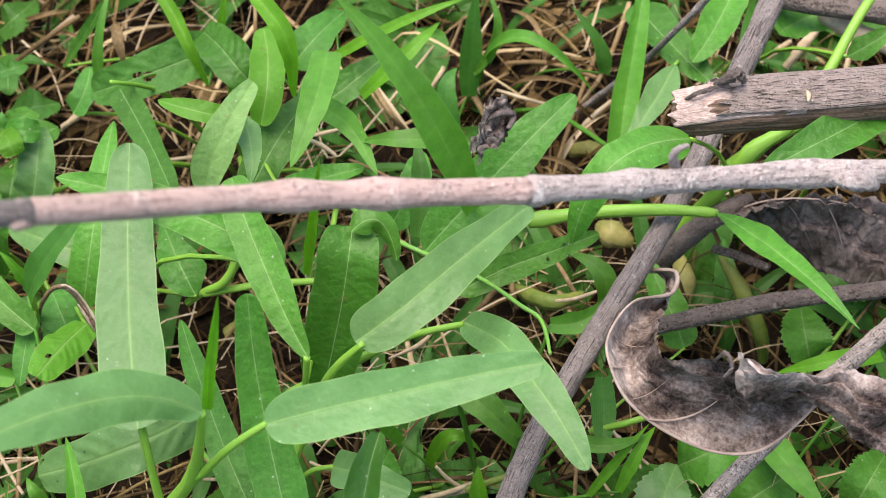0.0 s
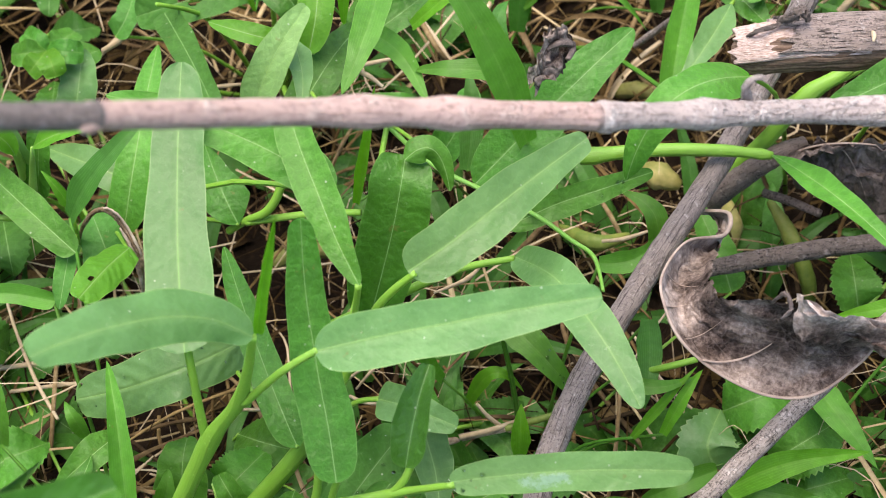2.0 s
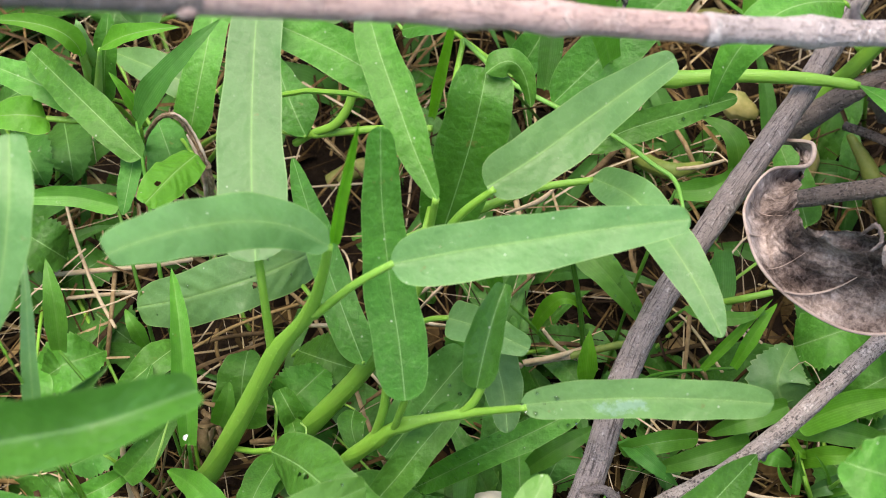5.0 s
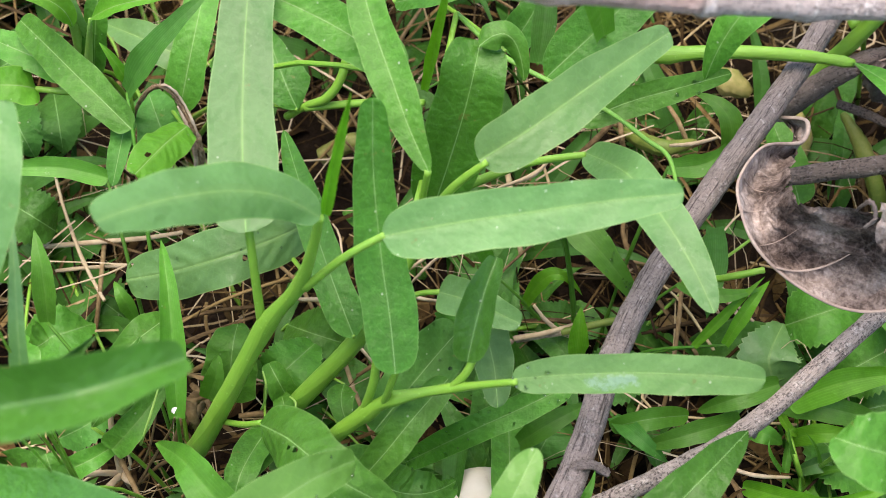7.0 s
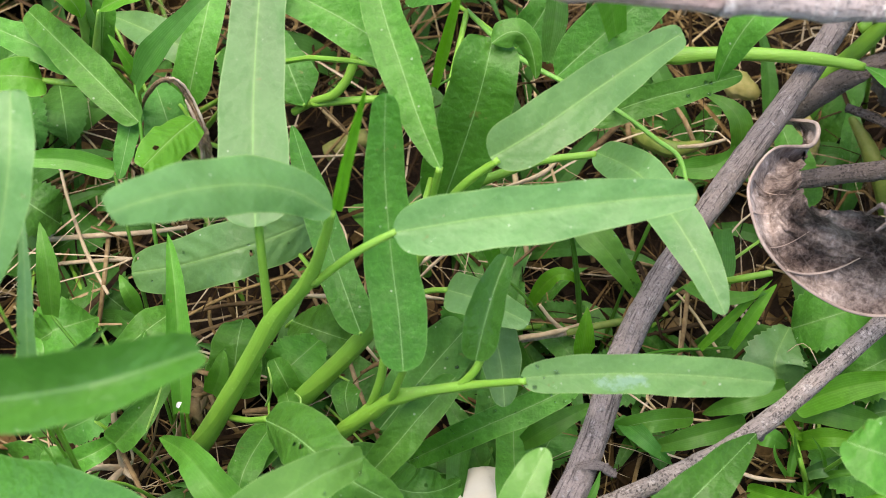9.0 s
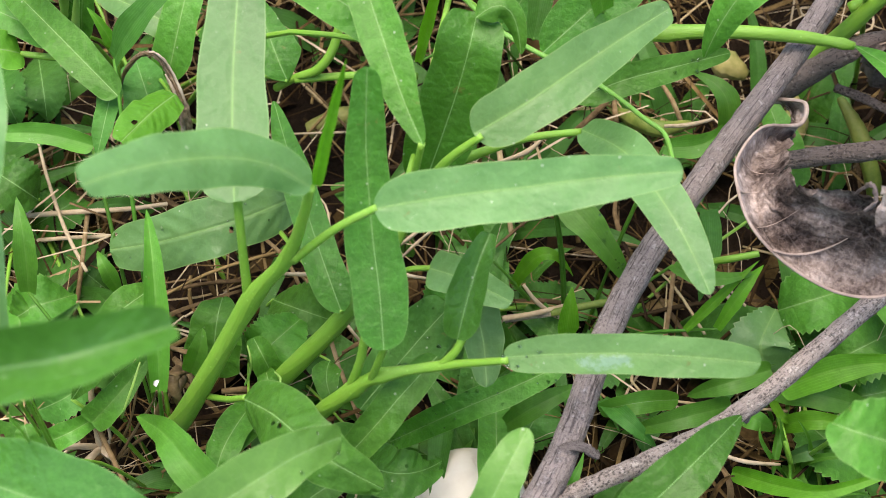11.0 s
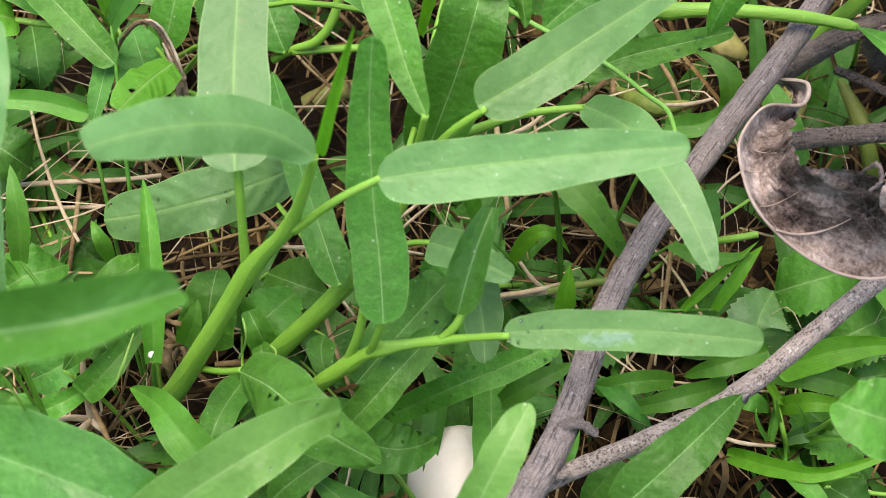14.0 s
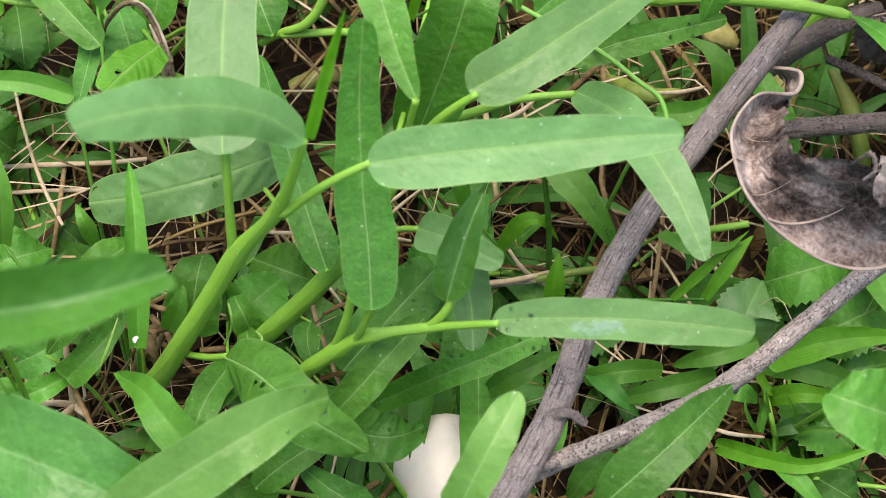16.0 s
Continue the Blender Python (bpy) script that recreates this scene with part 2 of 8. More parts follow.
def bark_material(name, dark, body, light, pits=0.8, along=1.0, scale=1.0, crack=0.55, speckle=0.5):
    """Bark: body colour in patches, fine long cracks, dark pits and pale flecks, all in relief."""
    mat, nodes, links, bsdf = node_material(name)
    co = nodes.new("ShaderNodeTexCoord")
    obj = co.outputs["Object"]
    mp = nodes.new("ShaderNodeMapping")
    mp.inputs["Scale"].default_value = (11.0 * scale, 1.5 * along, 1)
    links.new(co.outputs["UV"], mp.inputs["Vector"])
    patch = noise_node(nodes, links, obj, 110.0 * scale, 5, 0.6)
    base = mix_color(nodes, links, patch, tuple(c * 0.62 for c in body), tuple(min(1, c * 1.32) for c in body))
    flake = ramp(nodes, [(0.54, (0, 0, 0)), (0.66, (1, 1, 1))])
    links.new(noise_node(nodes, links, obj, 330.0 * scale, 6, 0.7), flake.inputs[0])
    base = mix_color(nodes, links, math_node(nodes, links, "MULTIPLY", flake.outputs[0], 0.75), base, light)
    lines = noise_node(nodes, links, mp.outputs[0], 2.2, 6, 0.7)
    cr = ramp(nodes, [(0.36, (1, 1, 1)), (0.50, (0, 0, 0))])
    links.new(lines, cr.inputs[0])
    base = mix_color(nodes, links, math_node(nodes, links, "MULTIPLY", cr.outputs[0], crack), base, dark)
    vor = nodes.new("ShaderNodeTexVoronoi")
    vor.inputs["Scale"].default_value = 760.0 * scale
    links.new(obj, vor.inputs["Vector"])
    pit = ramp(nodes, [(0.26, (1, 1, 1)), (0.40, (0, 0, 0))])
    links.new(vor.outputs["Distance"], pit.inputs[0])
    some = ramp(nodes, [(0.40, (0, 0, 0)), (0.60, (1, 1, 1))])
    links.new(noise_node(nodes, links, obj, 190.0, 3), some.inputs[0])
    pitted = math_node(nodes, links, "MULTIPLY", math_node(nodes, links, "MULTIPLY", pit.outputs[0], some.outputs[0]), pits)
    base = mix_color(nodes, links, pitted, base, dark)
    speck = ramp(nodes, [(0.54, (0, 0, 0)), (0.62, (1, 1, 1))])
    links.new(noise_node(nodes, links, obj, 950.0 * scale, 5, 0.75), speck.inputs[0])
    base = mix_color(nodes, links, math_node(nodes, links, "MULTIPLY", speck.outputs[0], speckle), base, tuple(c * 0.14 for c in body))
    links.new(base, bsdf.inputs["Base Color"])
    bsdf.inputs["Roughness"].default_value, bsdf.inputs["Specular IOR Level"].default_value = 0.82, 0.3
    bp = nodes.new("ShaderNodeBump")
    bp.inputs["Strength"].default_value, bp.inputs["Distance"].default_value = 1.0, 0.0016
    h = math_node(nodes, links, "SUBTRACT", math_node(nodes, links, "ADD", lines, math_node(nodes, links, "MULTIPLY", flake.outputs[0], 0.3)), math_node(nodes, links, "MULTIPLY", pitted, 0.6))
    links.new(h, bp.inputs["Height"])
    links.new(bp.outputs[0], bsdf.inputs["Normal"])
    return mat


def stem_material(name, colour, rough=0.4):
    mat, nodes, links, bsdf = node_material(name)
    co = nodes.new("ShaderNodeTexCoord")
    info = nodes.new("ShaderNodeObjectInfo")
    a = noise_node(nodes, links, co.outputs["Object"], 90.0, 4)
    mp = nodes.new("ShaderNodeMapping")
    mp.inputs["Scale"].default_value = (14, 1.2, 1)
    links.new(co.outputs["UV"], mp.inputs["Vector"])
    streak = noise_node(nodes, links, mp.outputs[0], 3.0, 3)
    base = mix_color(nodes, links, a, tuple(c * 0.7 for c in colour), tuple(min(1, c * 1.3) for c in colour))
    base = mix_color(nodes, links, math_node(nodes, links, "MULTIPLY", streak, 0.5), base, tuple(min(1, c * 1.35 + 0.02) for c in colour))
    dots = nodes.new("ShaderNodeTexVoronoi")
    dots.inputs["Scale"].default_value = 420.0
    links.new(co.outputs["Object"], dots.inputs["Vector"])
    dot = ramp(nodes, [(0.08, (1, 1, 1)), (0.16, (0, 0, 0))])
    links.new(dots.outputs["Distance"], dot.inputs[0])
    base = mix_color(nodes, links, math_node(nodes, links, "MULTIPLY", dot.outputs[0], 0.35), base, tuple(min(1, c * 1.5 + 0.08) for c in colour))
    links.new(base, bsdf.inputs["Base Color"])
    bsdf.inputs["Roughness"].default_value, bsdf.inputs["Specular IOR Level"].default_value = rough, 0.4
    bsdf.inputs["Subsurface Weight"].default_value, bsdf.inputs["Subsurface Scale"].default_value = 0.15, 0.003
    bsdf.inputs["Subsurface Radius"].default_value = (0.5, 1.0, 0.3)
    bp = nodes.new("ShaderNodeBump")
    bp.inputs["Strength"].default_value, bp.inputs["Distance"].default_value = 0.35, 0.0005
    links.new(streak, bp.inputs["Height"])
    links.new(bp.outputs[0], bsdf.inputs["Normal"])
    return mat


RIB = (0.34, 0.50, 0.20)
MAT = {
    "pale": leaf_material("pale_leaf", (0.107, 0.260, 0.072), (0.27, 0.44, 0.14), bloom=0.30, veins=0.22, rough=0.40, mottle=0.45, shine=0.36, vary=0.16),
    "frost": leaf_material("frosted_leaf", (0.082, 0.212, 0.056), (0.24, 0.40, 0.14), bloom=0.22, veins=0.22, rough=0.42, mottle=0.45, shine=0.36, vary=0.16),
    "stained": leaf_material("stained_leaf", (0.124, 0.296, 0.080), (0.27, 0.44, 0.14), bloom=0.30, veins=0.22, rough=0.40, mottle=0.45, shine=0.36, vary=0.16, stain=0.72),
    "light": leaf_material("light_leaf", (0.106, 0.280, 0.042), (0.24, 0.42, 0.12), bloom=0.22, veins=0.2, rough=0.38, mottle=0.5, shine=0.4, vary=0.1),
    "mid": leaf_material("mid_leaf", (0.071, 0.259, 0.028), (0.24, 0.42, 0.13), bloom=0.13, veins=0.7, mottle=1.15, shine=0.22),
    "bright": leaf_material("bright_leaf", (0.093, 0.322, 0.024), (0.26, 0.46, 0.10), bloom=0.12, veins=0.12, mottle=0.6, through_light=0.4),
    "dark": leaf_material("dark_leaf", (0.055, 0.217, 0.024), (0.18, 0.34, 0.10), bloom=0.10, veins=0.8, mottle=1.3, shine=0.24),
    "lush": leaf_material("lush_leaf", (0.051, 0.201, 0.019), (0.14, 0.30, 0.07), bloom=0.07, veins=0.8, rough=0.38, mottle=1.25, shine=0.24),
    "glossy": leaf_material("glossy_leaf", (0.056, 0.217, 0.024), (0.16, 0.34, 0.09), bloom=0.12, veins=0.6, rough=0.36, mottle=0.9, shine=0.5),
    "deep": leaf_material("deep_leaf", (0.058, 0.210, 0.032), (0.13, 0.27, 0.08), bloom=0.15, veins=0.8, rough=0.5, shine=0.16),
    "under": leaf_material("leaf_underside", (0.200, 0.403, 0.119), (0.22, 0.38, 0.08), bloom=0.4, veins=0.9, rough=0.6),
    "grass": leaf_material("grass_blade", (0.085, 0.291, 0.028), (0.17, 0.38, 0.08), bloom=0.18, veins=0.16, parallel=True, rough=0.45, specks=0.2, shine=0.3, through_light=0.36),
    "grass_bright": leaf_material("young_grass_blade", (0.109, 0.360, 0.018), (0.20, 0.44, 0.06), bloom=0.1, veins=0.3, parallel=True, specks=0.1, through_light=0.4),
    # copy of the grass blade with shade put into its darker colour
    "grass_shaded": leaf_material("shaded_grass_blade", (0.054, 0.216, 0.029), (0.10, 0.26, 0.06), bloom=0.2, veins=0.4, parallel=True, specks=0.2, shine=0.2, through_light=0.34),
    "stem": stem_material("green_stem", (0.138, 0.298, 0.028)),
    "stem_green": stem_material("mid_green_stem", (0.095, 0.240, 0.032)),
    "rib": stem_material("leaf_rib", (0.120, 0.265, 0.062), 0.5),
    # rib copy for the darker leaves, shade put into its colour
    "rib_shaded": stem_material("shaded_leaf_rib", (0.105, 0.245, 0.058), 0.5),
    "stem_pale": stem_material("pale_stem", (0.20, 0.36, 0.07)),
    "stem_old": mottled("old_green_stem", [(0.30, (0.05, 0.085, 0.012)), (0.46, (0.10, 0.15, 0.022)), (0.60, (0.17, 0.20, 0.04)), (0.78, (0.26, 0.24, 0.09))], 45.0, 0.55, 0.3, 0.0006),
    "stem_yellow": mottled("old_yellow_stem", [(0.30, (0.07, 0.09, 0.02)), (0.45, (0.16, 0.17, 0.04)), (0.58, (0.26, 0.23, 0.075)), (0.75, (0.36, 0.30, 0.14))], 45.0, 0.6, 0.3, 0.0006),
    "bark": bark_material("grey_bark", (0.035, 0.027, 0.024), (0.29, 0.245, 0.225), (0.56, 0.50, 0.47), 0.35, 1.0, 1.7, 0.85, 0.65),
    "bark_twig": bark_material("mottled_twig_bark", (0.030, 0.022, 0.020), (0.43, 0.365, 0.320), (0.84, 0.76, 0.69), 0.7, 1.4, 1.5, 0.7, 0.85),
    "bark_tan": bark_material("smooth_tan_bark", (0.16, 0.09, 0.075), (0.58, 0.41, 0.355), (0.86, 0.70, 0.62), 0.3, 0.7, 0.7, 0.4, 0.35),
    "bark_grey": bark_material("silvery_bark", (0.08, 0.06, 0.052), (0.52, 0.435, 0.40), (0.92, 0.85, 0.80), 0.35, 1.2, 0.85, 0.5, 0.5),
    "bark_dark": bark_material("weathered_dark_bark", (0.018, 0.014, 0.012), (0.20, 0.160, 0.138), (0.40, 0.34, 0.31), 0.6, 1.6, 1.2, 0.5, 0.6),
    "bark_log": bark_material("cracked_log_bark", (0.025, 0.018, 0.013), (0.36, 0.285, 0.245), (0.60, 0.51, 0.46), 0.25, 0.9, 1.5, 1.0, 0.7),
    "dead": mottled("dead_leaf", [(0.34, (0.016, 0.009, 0.006)), (0.43, (0.080, 0.057, 0.047)), (0.52, (0.21, 0.165, 0.140)), (0.66, (0.47, 0.395, 0.350))], 95.0, 0.7, 1.0, 0.0020, None, 1000.0, 0.2, 0.0, 0.13, 0.12),
    "dead_rim": mottled("dead_leaf_rim", [(0.3, (0.16, 0.11, 0.09)), (0.6, (0.34, 0.27, 0.225)), (0.8, (0.46, 0.38, 0.33))], 120.0, 0.7, 0.4, 0.0005),
    "dead_black": mottled("blackened_leaf", [(0.33, (0.010, 0.007, 0.006)), (0.45, (0.060, 0.044, 0.037)), (0.57, (0.15, 0.115, 0.10)), (0.72, (0.30, 0.24, 0.215))], 70.0, 0.65, 1.0, 0.0014, None, 800.0, 0.4, net=0.2),
    "wood_dark": mottled("old_brown_wood", [(0.34, (0.035, 0.020, 0.013)), (0.48, (0.12, 0.074, 0.048)), (0.62, (0.24, 0.165, 0.115)), (0.76, (0.36, 0.28, 0.21))], 5.0, 0.8, 1.0, 0.001, (10.0, 0.35, 1), 800.0),
    "torn_wood": mottled("torn_pale_wood", [(0.30, (0.15, 0.095, 0.075)), (0.44, (0.36, 0.255, 0.21)), (0.58, (0.53, 0.42, 0.365)), (0.75, (0.66, 0.56, 0.50))], 5.0, 0.8, 1.0, 0.0009, (8.0, 0.6, 1), 800.0),
    "dry_strip": mottled("dry_brown_strip", [(0.34, (0.06, 0.038, 0.025)), (0.44, (0.24, 0.17, 0.12)), (0.54, (0.44, 0.34, 0.25)), (0.68, (0.60, 0.50, 0.39))], 90.0, 0.75, 0.8, 0.001, None, 600.0),
    "dry_curl": mottled("flaky_brown_strip", [(0.32, (0.03, 0.017, 0.009)), (0.43, (0.16, 0.10, 0.052)), (0.54, (0.34, 0.235, 0.14)), (0.68, (0.52, 0.40, 0.27))], 4.0, 0.8, 1.0, 0.001, (9.0, 0.8, 1), 700.0),
    "straw": mottled("dry_straw", [(0.20, (0.016, 0.009, 0.004)), (0.42, (0.060, 0.038, 0.017)), (0.60, (0.17, 0.115, 0.055)), (0.84, (0.40, 0.31, 0.17))], 40.0, 0.7, 0.5, 0.0005, None, 700.0, 0.08, 0.66),
    "straw_brown": mottled("brown_straw", [(0.22, (0.009, 0.005, 0.003)), (0.45, (0.034, 0.020, 0.007)), (0.62, (0.095, 0.060, 0.022)), (0.82, (0.24, 0.165, 0.070))], 40.0, 0.8, 0.5, 0.0005, None, 700.0, 0.06, 0.5),
    # brown soil taken nearly to black: the gaps' shade is in its colour
    "soil": mottled("shaded_soil", [(0.32, (0.004, 0.003, 0.002)), (0.50, (0.012, 0.008, 0.005)), (0.64, (0.028, 0.019, 0.012)), (0.80, (0.07, 0.050, 0.034))], 55.0, 0.95, 1.0, 0.004, None, 420.0, 0.05),
    "shell": mottled("egg_shell", [(0.28, (0.34, 0.24, 0.14)), (0.42, (0.66, 0.59, 0.47)), (0.75, (0.76, 0.71, 0.60))], 60.0, 0.5, 0.3, 0.0005, None, 300.0),
    "white": mottled("white_petal", [(0.3, (0.42, 0.42, 0.38)), (0.7, (0.62, 0.62, 0.58))], 300.0, 0.6, 0.2, 0.0003),
    "husk": mottled("pale_husk", [(0.25, (0.16, 0.110, 0.060)), (0.5, (0.38, 0.295, 0.185)), (0.75, (0.56, 0.47, 0.33))], 70.0, 0.7, 0.4, 0.0006),
}

glass, gn, gl, gb = node_material("water_drop")
gb.inputs["Transmission Weight"].default_value, gb.inputs["Roughness"].default_value, gb.inputs["IOR"].default_value = 1.0, 0.02, 1.33
MAT["drop"] = glass

# ---- shapes ----


def bend3(b, m, t, u):
    """The point at u of a curve from b to t that passes through m half-way, or through each point of m where it is a list."""
    if isinstance(m, list):
        pts = [b, *m, t]
        f = min(0.9999, max(0.0, u)) * (len(pts) - 1)
        i = int(f)
        p0, p1, p2, p3 = pts[max(0, i - 1)], pts[i], pts[i + 1], pts[min(len(pts) - 1, i + 2)]
        s = f - i
        return 0.5 * (2 * p1 + (p2 - p0) * s + (2 * p0 - 5 * p1 + 4 * p2 - p3) * s * s + (3 * p1 - p0 - 3 * p2 + p3) * s ** 3)
    c = 2 * m - (b + t) / 2
    return b * (1 - u) ** 2 + c * (2 * u * (1 - u)) + t * u * u


# half-widths from a leaf's foot to its tip, at even steps
PROFILE = {
    "long": (0.55, 0.93, 1.0, 1.0, 0.95, 0.86, 0.74, 0.60, 0.42),
    "tongue": (0.50, 0.82, 0.95, 1.0, 1.0, 0.98, 0.93, 0.82, 0.58),
    "even": (0.90, 1.0, 1.0, 0.97, 0.93, 0.88, 0.82, 0.72, 0.52),
    "droop": (0.50, 0.85, 1.0, 1.0, 0.97, 0.90, 0.78, 0.58, 0.26),
    "club": (0.22, 0.52, 0.78, 0.93, 1.0, 1.0, 0.98, 0.90, 0.62),
    "arched": (0.45, 0.72, 0.90, 1.0, 1.0, 0.96, 0.86, 0.70, 0.45),
    "sheath": (0.22, 0.42, 0.62, 0.80, 0.94, 1.0, 0.98, 0.88, 0.62),
    "round": (0.25, 0.62, 0.84, 0.97, 1.0, 1.0, 0.95, 0.82, 0.55),
    "slim": (0.35, 0.80, 1.0, 1.0, 0.95, 0.85, 0.72, 0.55, 0.33),
    "blade": (0.80, 0.96, 1.0, 0.96, 0.88, 0.76, 0.58, 0.34, 0.05),
}


def outline(shape, u):
    if shape in PROFILE:
        row = PROFILE[shape]
        f = u * (len(row) - 1)
        k = min(len(row) - 2, int(f))
        p0, p1, p2, p3 = row[max(0, k - 1)], row[k], row[k + 1], row[min(len(row) - 1, k + 2)]
        s = f - k
        w = 0.5 * (2 * p1 + (p2 - p0) * s + (2 * p0 - 5 * p1 + 4 * p2 - p3) * s * s + (3 * p1 - p0 - 3 * p2 + p3) * s ** 3)
        return w * (1 - (1 - min(1.0, u / 0.07)) ** 2) ** 0.5 * (1 - (1 - min(1.0, (1 - u) / 0.06)) ** 2) ** 0.5
    if shape == "lance":
        return (1 - (1 - min(1.0, u / 0.17)) ** 2) ** 0.55 * max(0.0, 1 - u ** 5.0) ** 0.55 * (1.0 - 0.30 * u * u)
    if shape == "oblong":
        return (1 - (1 - min(1.0, u / 0.13)) ** 2) ** 0.55 * max(0.0, 1 - u ** 7.0) ** 0.55 * (1.0 - 0.12 * u * u)
    if shape == "willow":
        return (1 - (1 - min(1.0, u / 0.42)) ** 2) ** 0.75 * max(0.0, 1 - u ** 3.0) ** 0.7
    if shape == "grass":
        return (0.55 + 0.45 * min(1.0, u / 0.3)) * max(0.0, 1 - u ** 2.0) ** 0.9
    if shape == "spear":
        return min(1.0, u / 0.28) ** 0.7 * max(0.0, 1 - u ** 2.0) ** 0.95
    if shape == "heart":
        return min(1.0, u / 0.12) ** 0.5 * max(0.0, 1 - u ** 2.4) ** 0.5
    return max(0.0, math.sin(math.pi * min(1.0, u ** 0.8))) ** 0.75


def leaf_mesh(b, m, t, width, up, roll=0.0, shape="lance", cup=0.10, wave=0.03, rows=18, teeth=0, seed=0, holes=(), sides=(1.0, 1.0)):
    """One leaf blade as a thin curved sheet in world metres. up: the way its upper face looks; cup: how far its sides rise (negative: drop)
    in parts of the width; wave: how wavy its margin is; teeth: saw-teeth along each margin."""
    b, t, up = Vector(b), Vector(t), Vector(up)
    m = [Vector(p) for p in m] if isinstance(m, list) else Vector(m)
    rng = random.Random(seed)
    ph = [rng.uniform(0, 6.28) for _ in range(6)]
    lanes = (-1.0, -0.82, -0.56, -0.3, -0.1, 0.0, 0.1, 0.3, 0.56, 0.82, 1.0)
    if teeth:
        rows = teeth * 3
    if holes:
        rows, lanes = 140, tuple(-1 + k / 28 for k in range(57))
    verts, uvs, faces = [], [], []
    for i in range(rows + 1):
        u = i / rows if teeth or holes else 0.5 - 0.5 * math.cos(math.pi * i / rows) * (0.75 + 0.25 * abs(math.cos(math.pi * i / rows)))
        p = bend3(b, m, t, u)
        d = (bend3(b, m, t, min(1, u + 0.01)) - bend3(b, m, t, max(0, u - 0.01))).normalized()
        side = d.cross(up)
        if side.length < 1e-4:
            side = d.cross(Vector((0.3, 1, 0.2)))
        side.normalize()
        n = side.cross(d).normalized()
        turn = Matrix.Rotation(radians(roll * (0.6 + 0.4 * u)), 3, d)
        side, n = turn @ side, turn @ n
        half = width / 2 * outline(shape, max(0.004, min(u, 0.998)))
        for v in lanes:
            k = half * v * sides[v > 0]
            edge = 1 + 0.042 * math.sin(9 * u + ph[0] + v) + 0.026 * math.sin(23 * u + ph[1] + 2 * v)
            if teeth and abs(v) > 0.9:
                edge *= 1 + 0.06 * (0.5 - (i % 3) / 2.0) * 2
            lift = cup * abs(v) ** 1.5 * half * 2 - 0.03 * half * max(0, 1 - abs(v) / 0.1)
            lift += wave * half * 2 * abs(v) ** 2 * math.sin(11 * u + ph[2] + (2.4 if v > 0 else 0)) + 0.35 * wave * width * math.sin(6.0 * u + ph[3]) * v
            lift += 0.016 * width * math.sin(31 * u + ph[4] + 4 * v) * abs(v)
            if rows > 30 and shape != "grass":
                wander = 0.8 * math.sin(7 * u + ph[5] + v)
                lift += 0.011 * width * math.sin(62 * u - 9 * abs(v) + wander + (1.7 if v > 0 else 0)) * (1 - abs(v)) * abs(v) * 4 * (0.55 + 0.45 * math.sin(13 * u + ph[1]))
            verts.append(p + side * k * edge + n * lift)
            uvs.append((0.5 + v * 0.5, u))
    w = len(lanes)
    for i in range(rows):
        for j in range(w - 1):
            a = i * w + j
            x, y = (lanes[j] + lanes[j + 1]) / 2, (i + 0.5) / rows
            if any(math.hypot((x - hx) * width / 2, (y - hy) * (t - b).length) < hr * (1 + 0.5 * noise.noise(Vector((x * 9, y * 30, seed)))) for hx, hy, hr in holes):
                continue
            faces.append((a, a + 1, a + w + 1, a + w))
    return verts, faces, uvs


def sheet(name, verts, faces, uvs, material, parent=None, at=(0, 0, 0), label=""):
    """Links a mesh, given in world metres, as one object, with at as its own origin."""
    at = Vector(at)
    me = bpy.data.meshes.new(name)
    me.from_pydata([Vector(v) - at for v in verts], [], faces)
    if uvs:
        layer = me.uv_layers.new(name="UVMap")
        flat = np.array(uvs, dtype=np.float32)
        idx = np.empty(len(me.loops), dtype=np.int32)
        me.loops.foreach_get("vertex_index", idx)
        layer.data.foreach_set("uv", flat[idx].ravel())
    me.polygons.foreach_set("use_smooth", [True] * len(me.polygons))
    me.materials.append(material)
    me.update()
    ob = new(name, me)
    if parent is not None:
        ob.parent = parent
        rootward = parent
        base = Vector((0, 0, 0))
        while rootward is not None:
            base += rootward.location
            rootward = rootward.parent
        ob.location = at - base
    else:
        ob.location = at
    return tagged(ob, label) if label else ob


def spline(points, steps):
    pts = [Vector(p) for p in points]
    if len(pts) == 2:
        return [pts[0].lerp(pts[1], i / steps) for i in range(steps + 1)]
    out = []
    for i in range(len(pts) - 1):
        p0, p1, p2, p3 = pts[max(0, i - 1)], pts[i], pts[i + 1], pts[min(len(pts) - 1, i + 2)]
        for k in range(steps):
            s = k / steps
            out.append(0.5 * (2 * p1 + (p2 - p0) * s + (2 * p0 - 5 * p1 + 4 * p2 - p3) * s * s + (3 * p1 - p0 - 3 * p2 + p3) * s ** 3))
    return out + [pts[-1]]


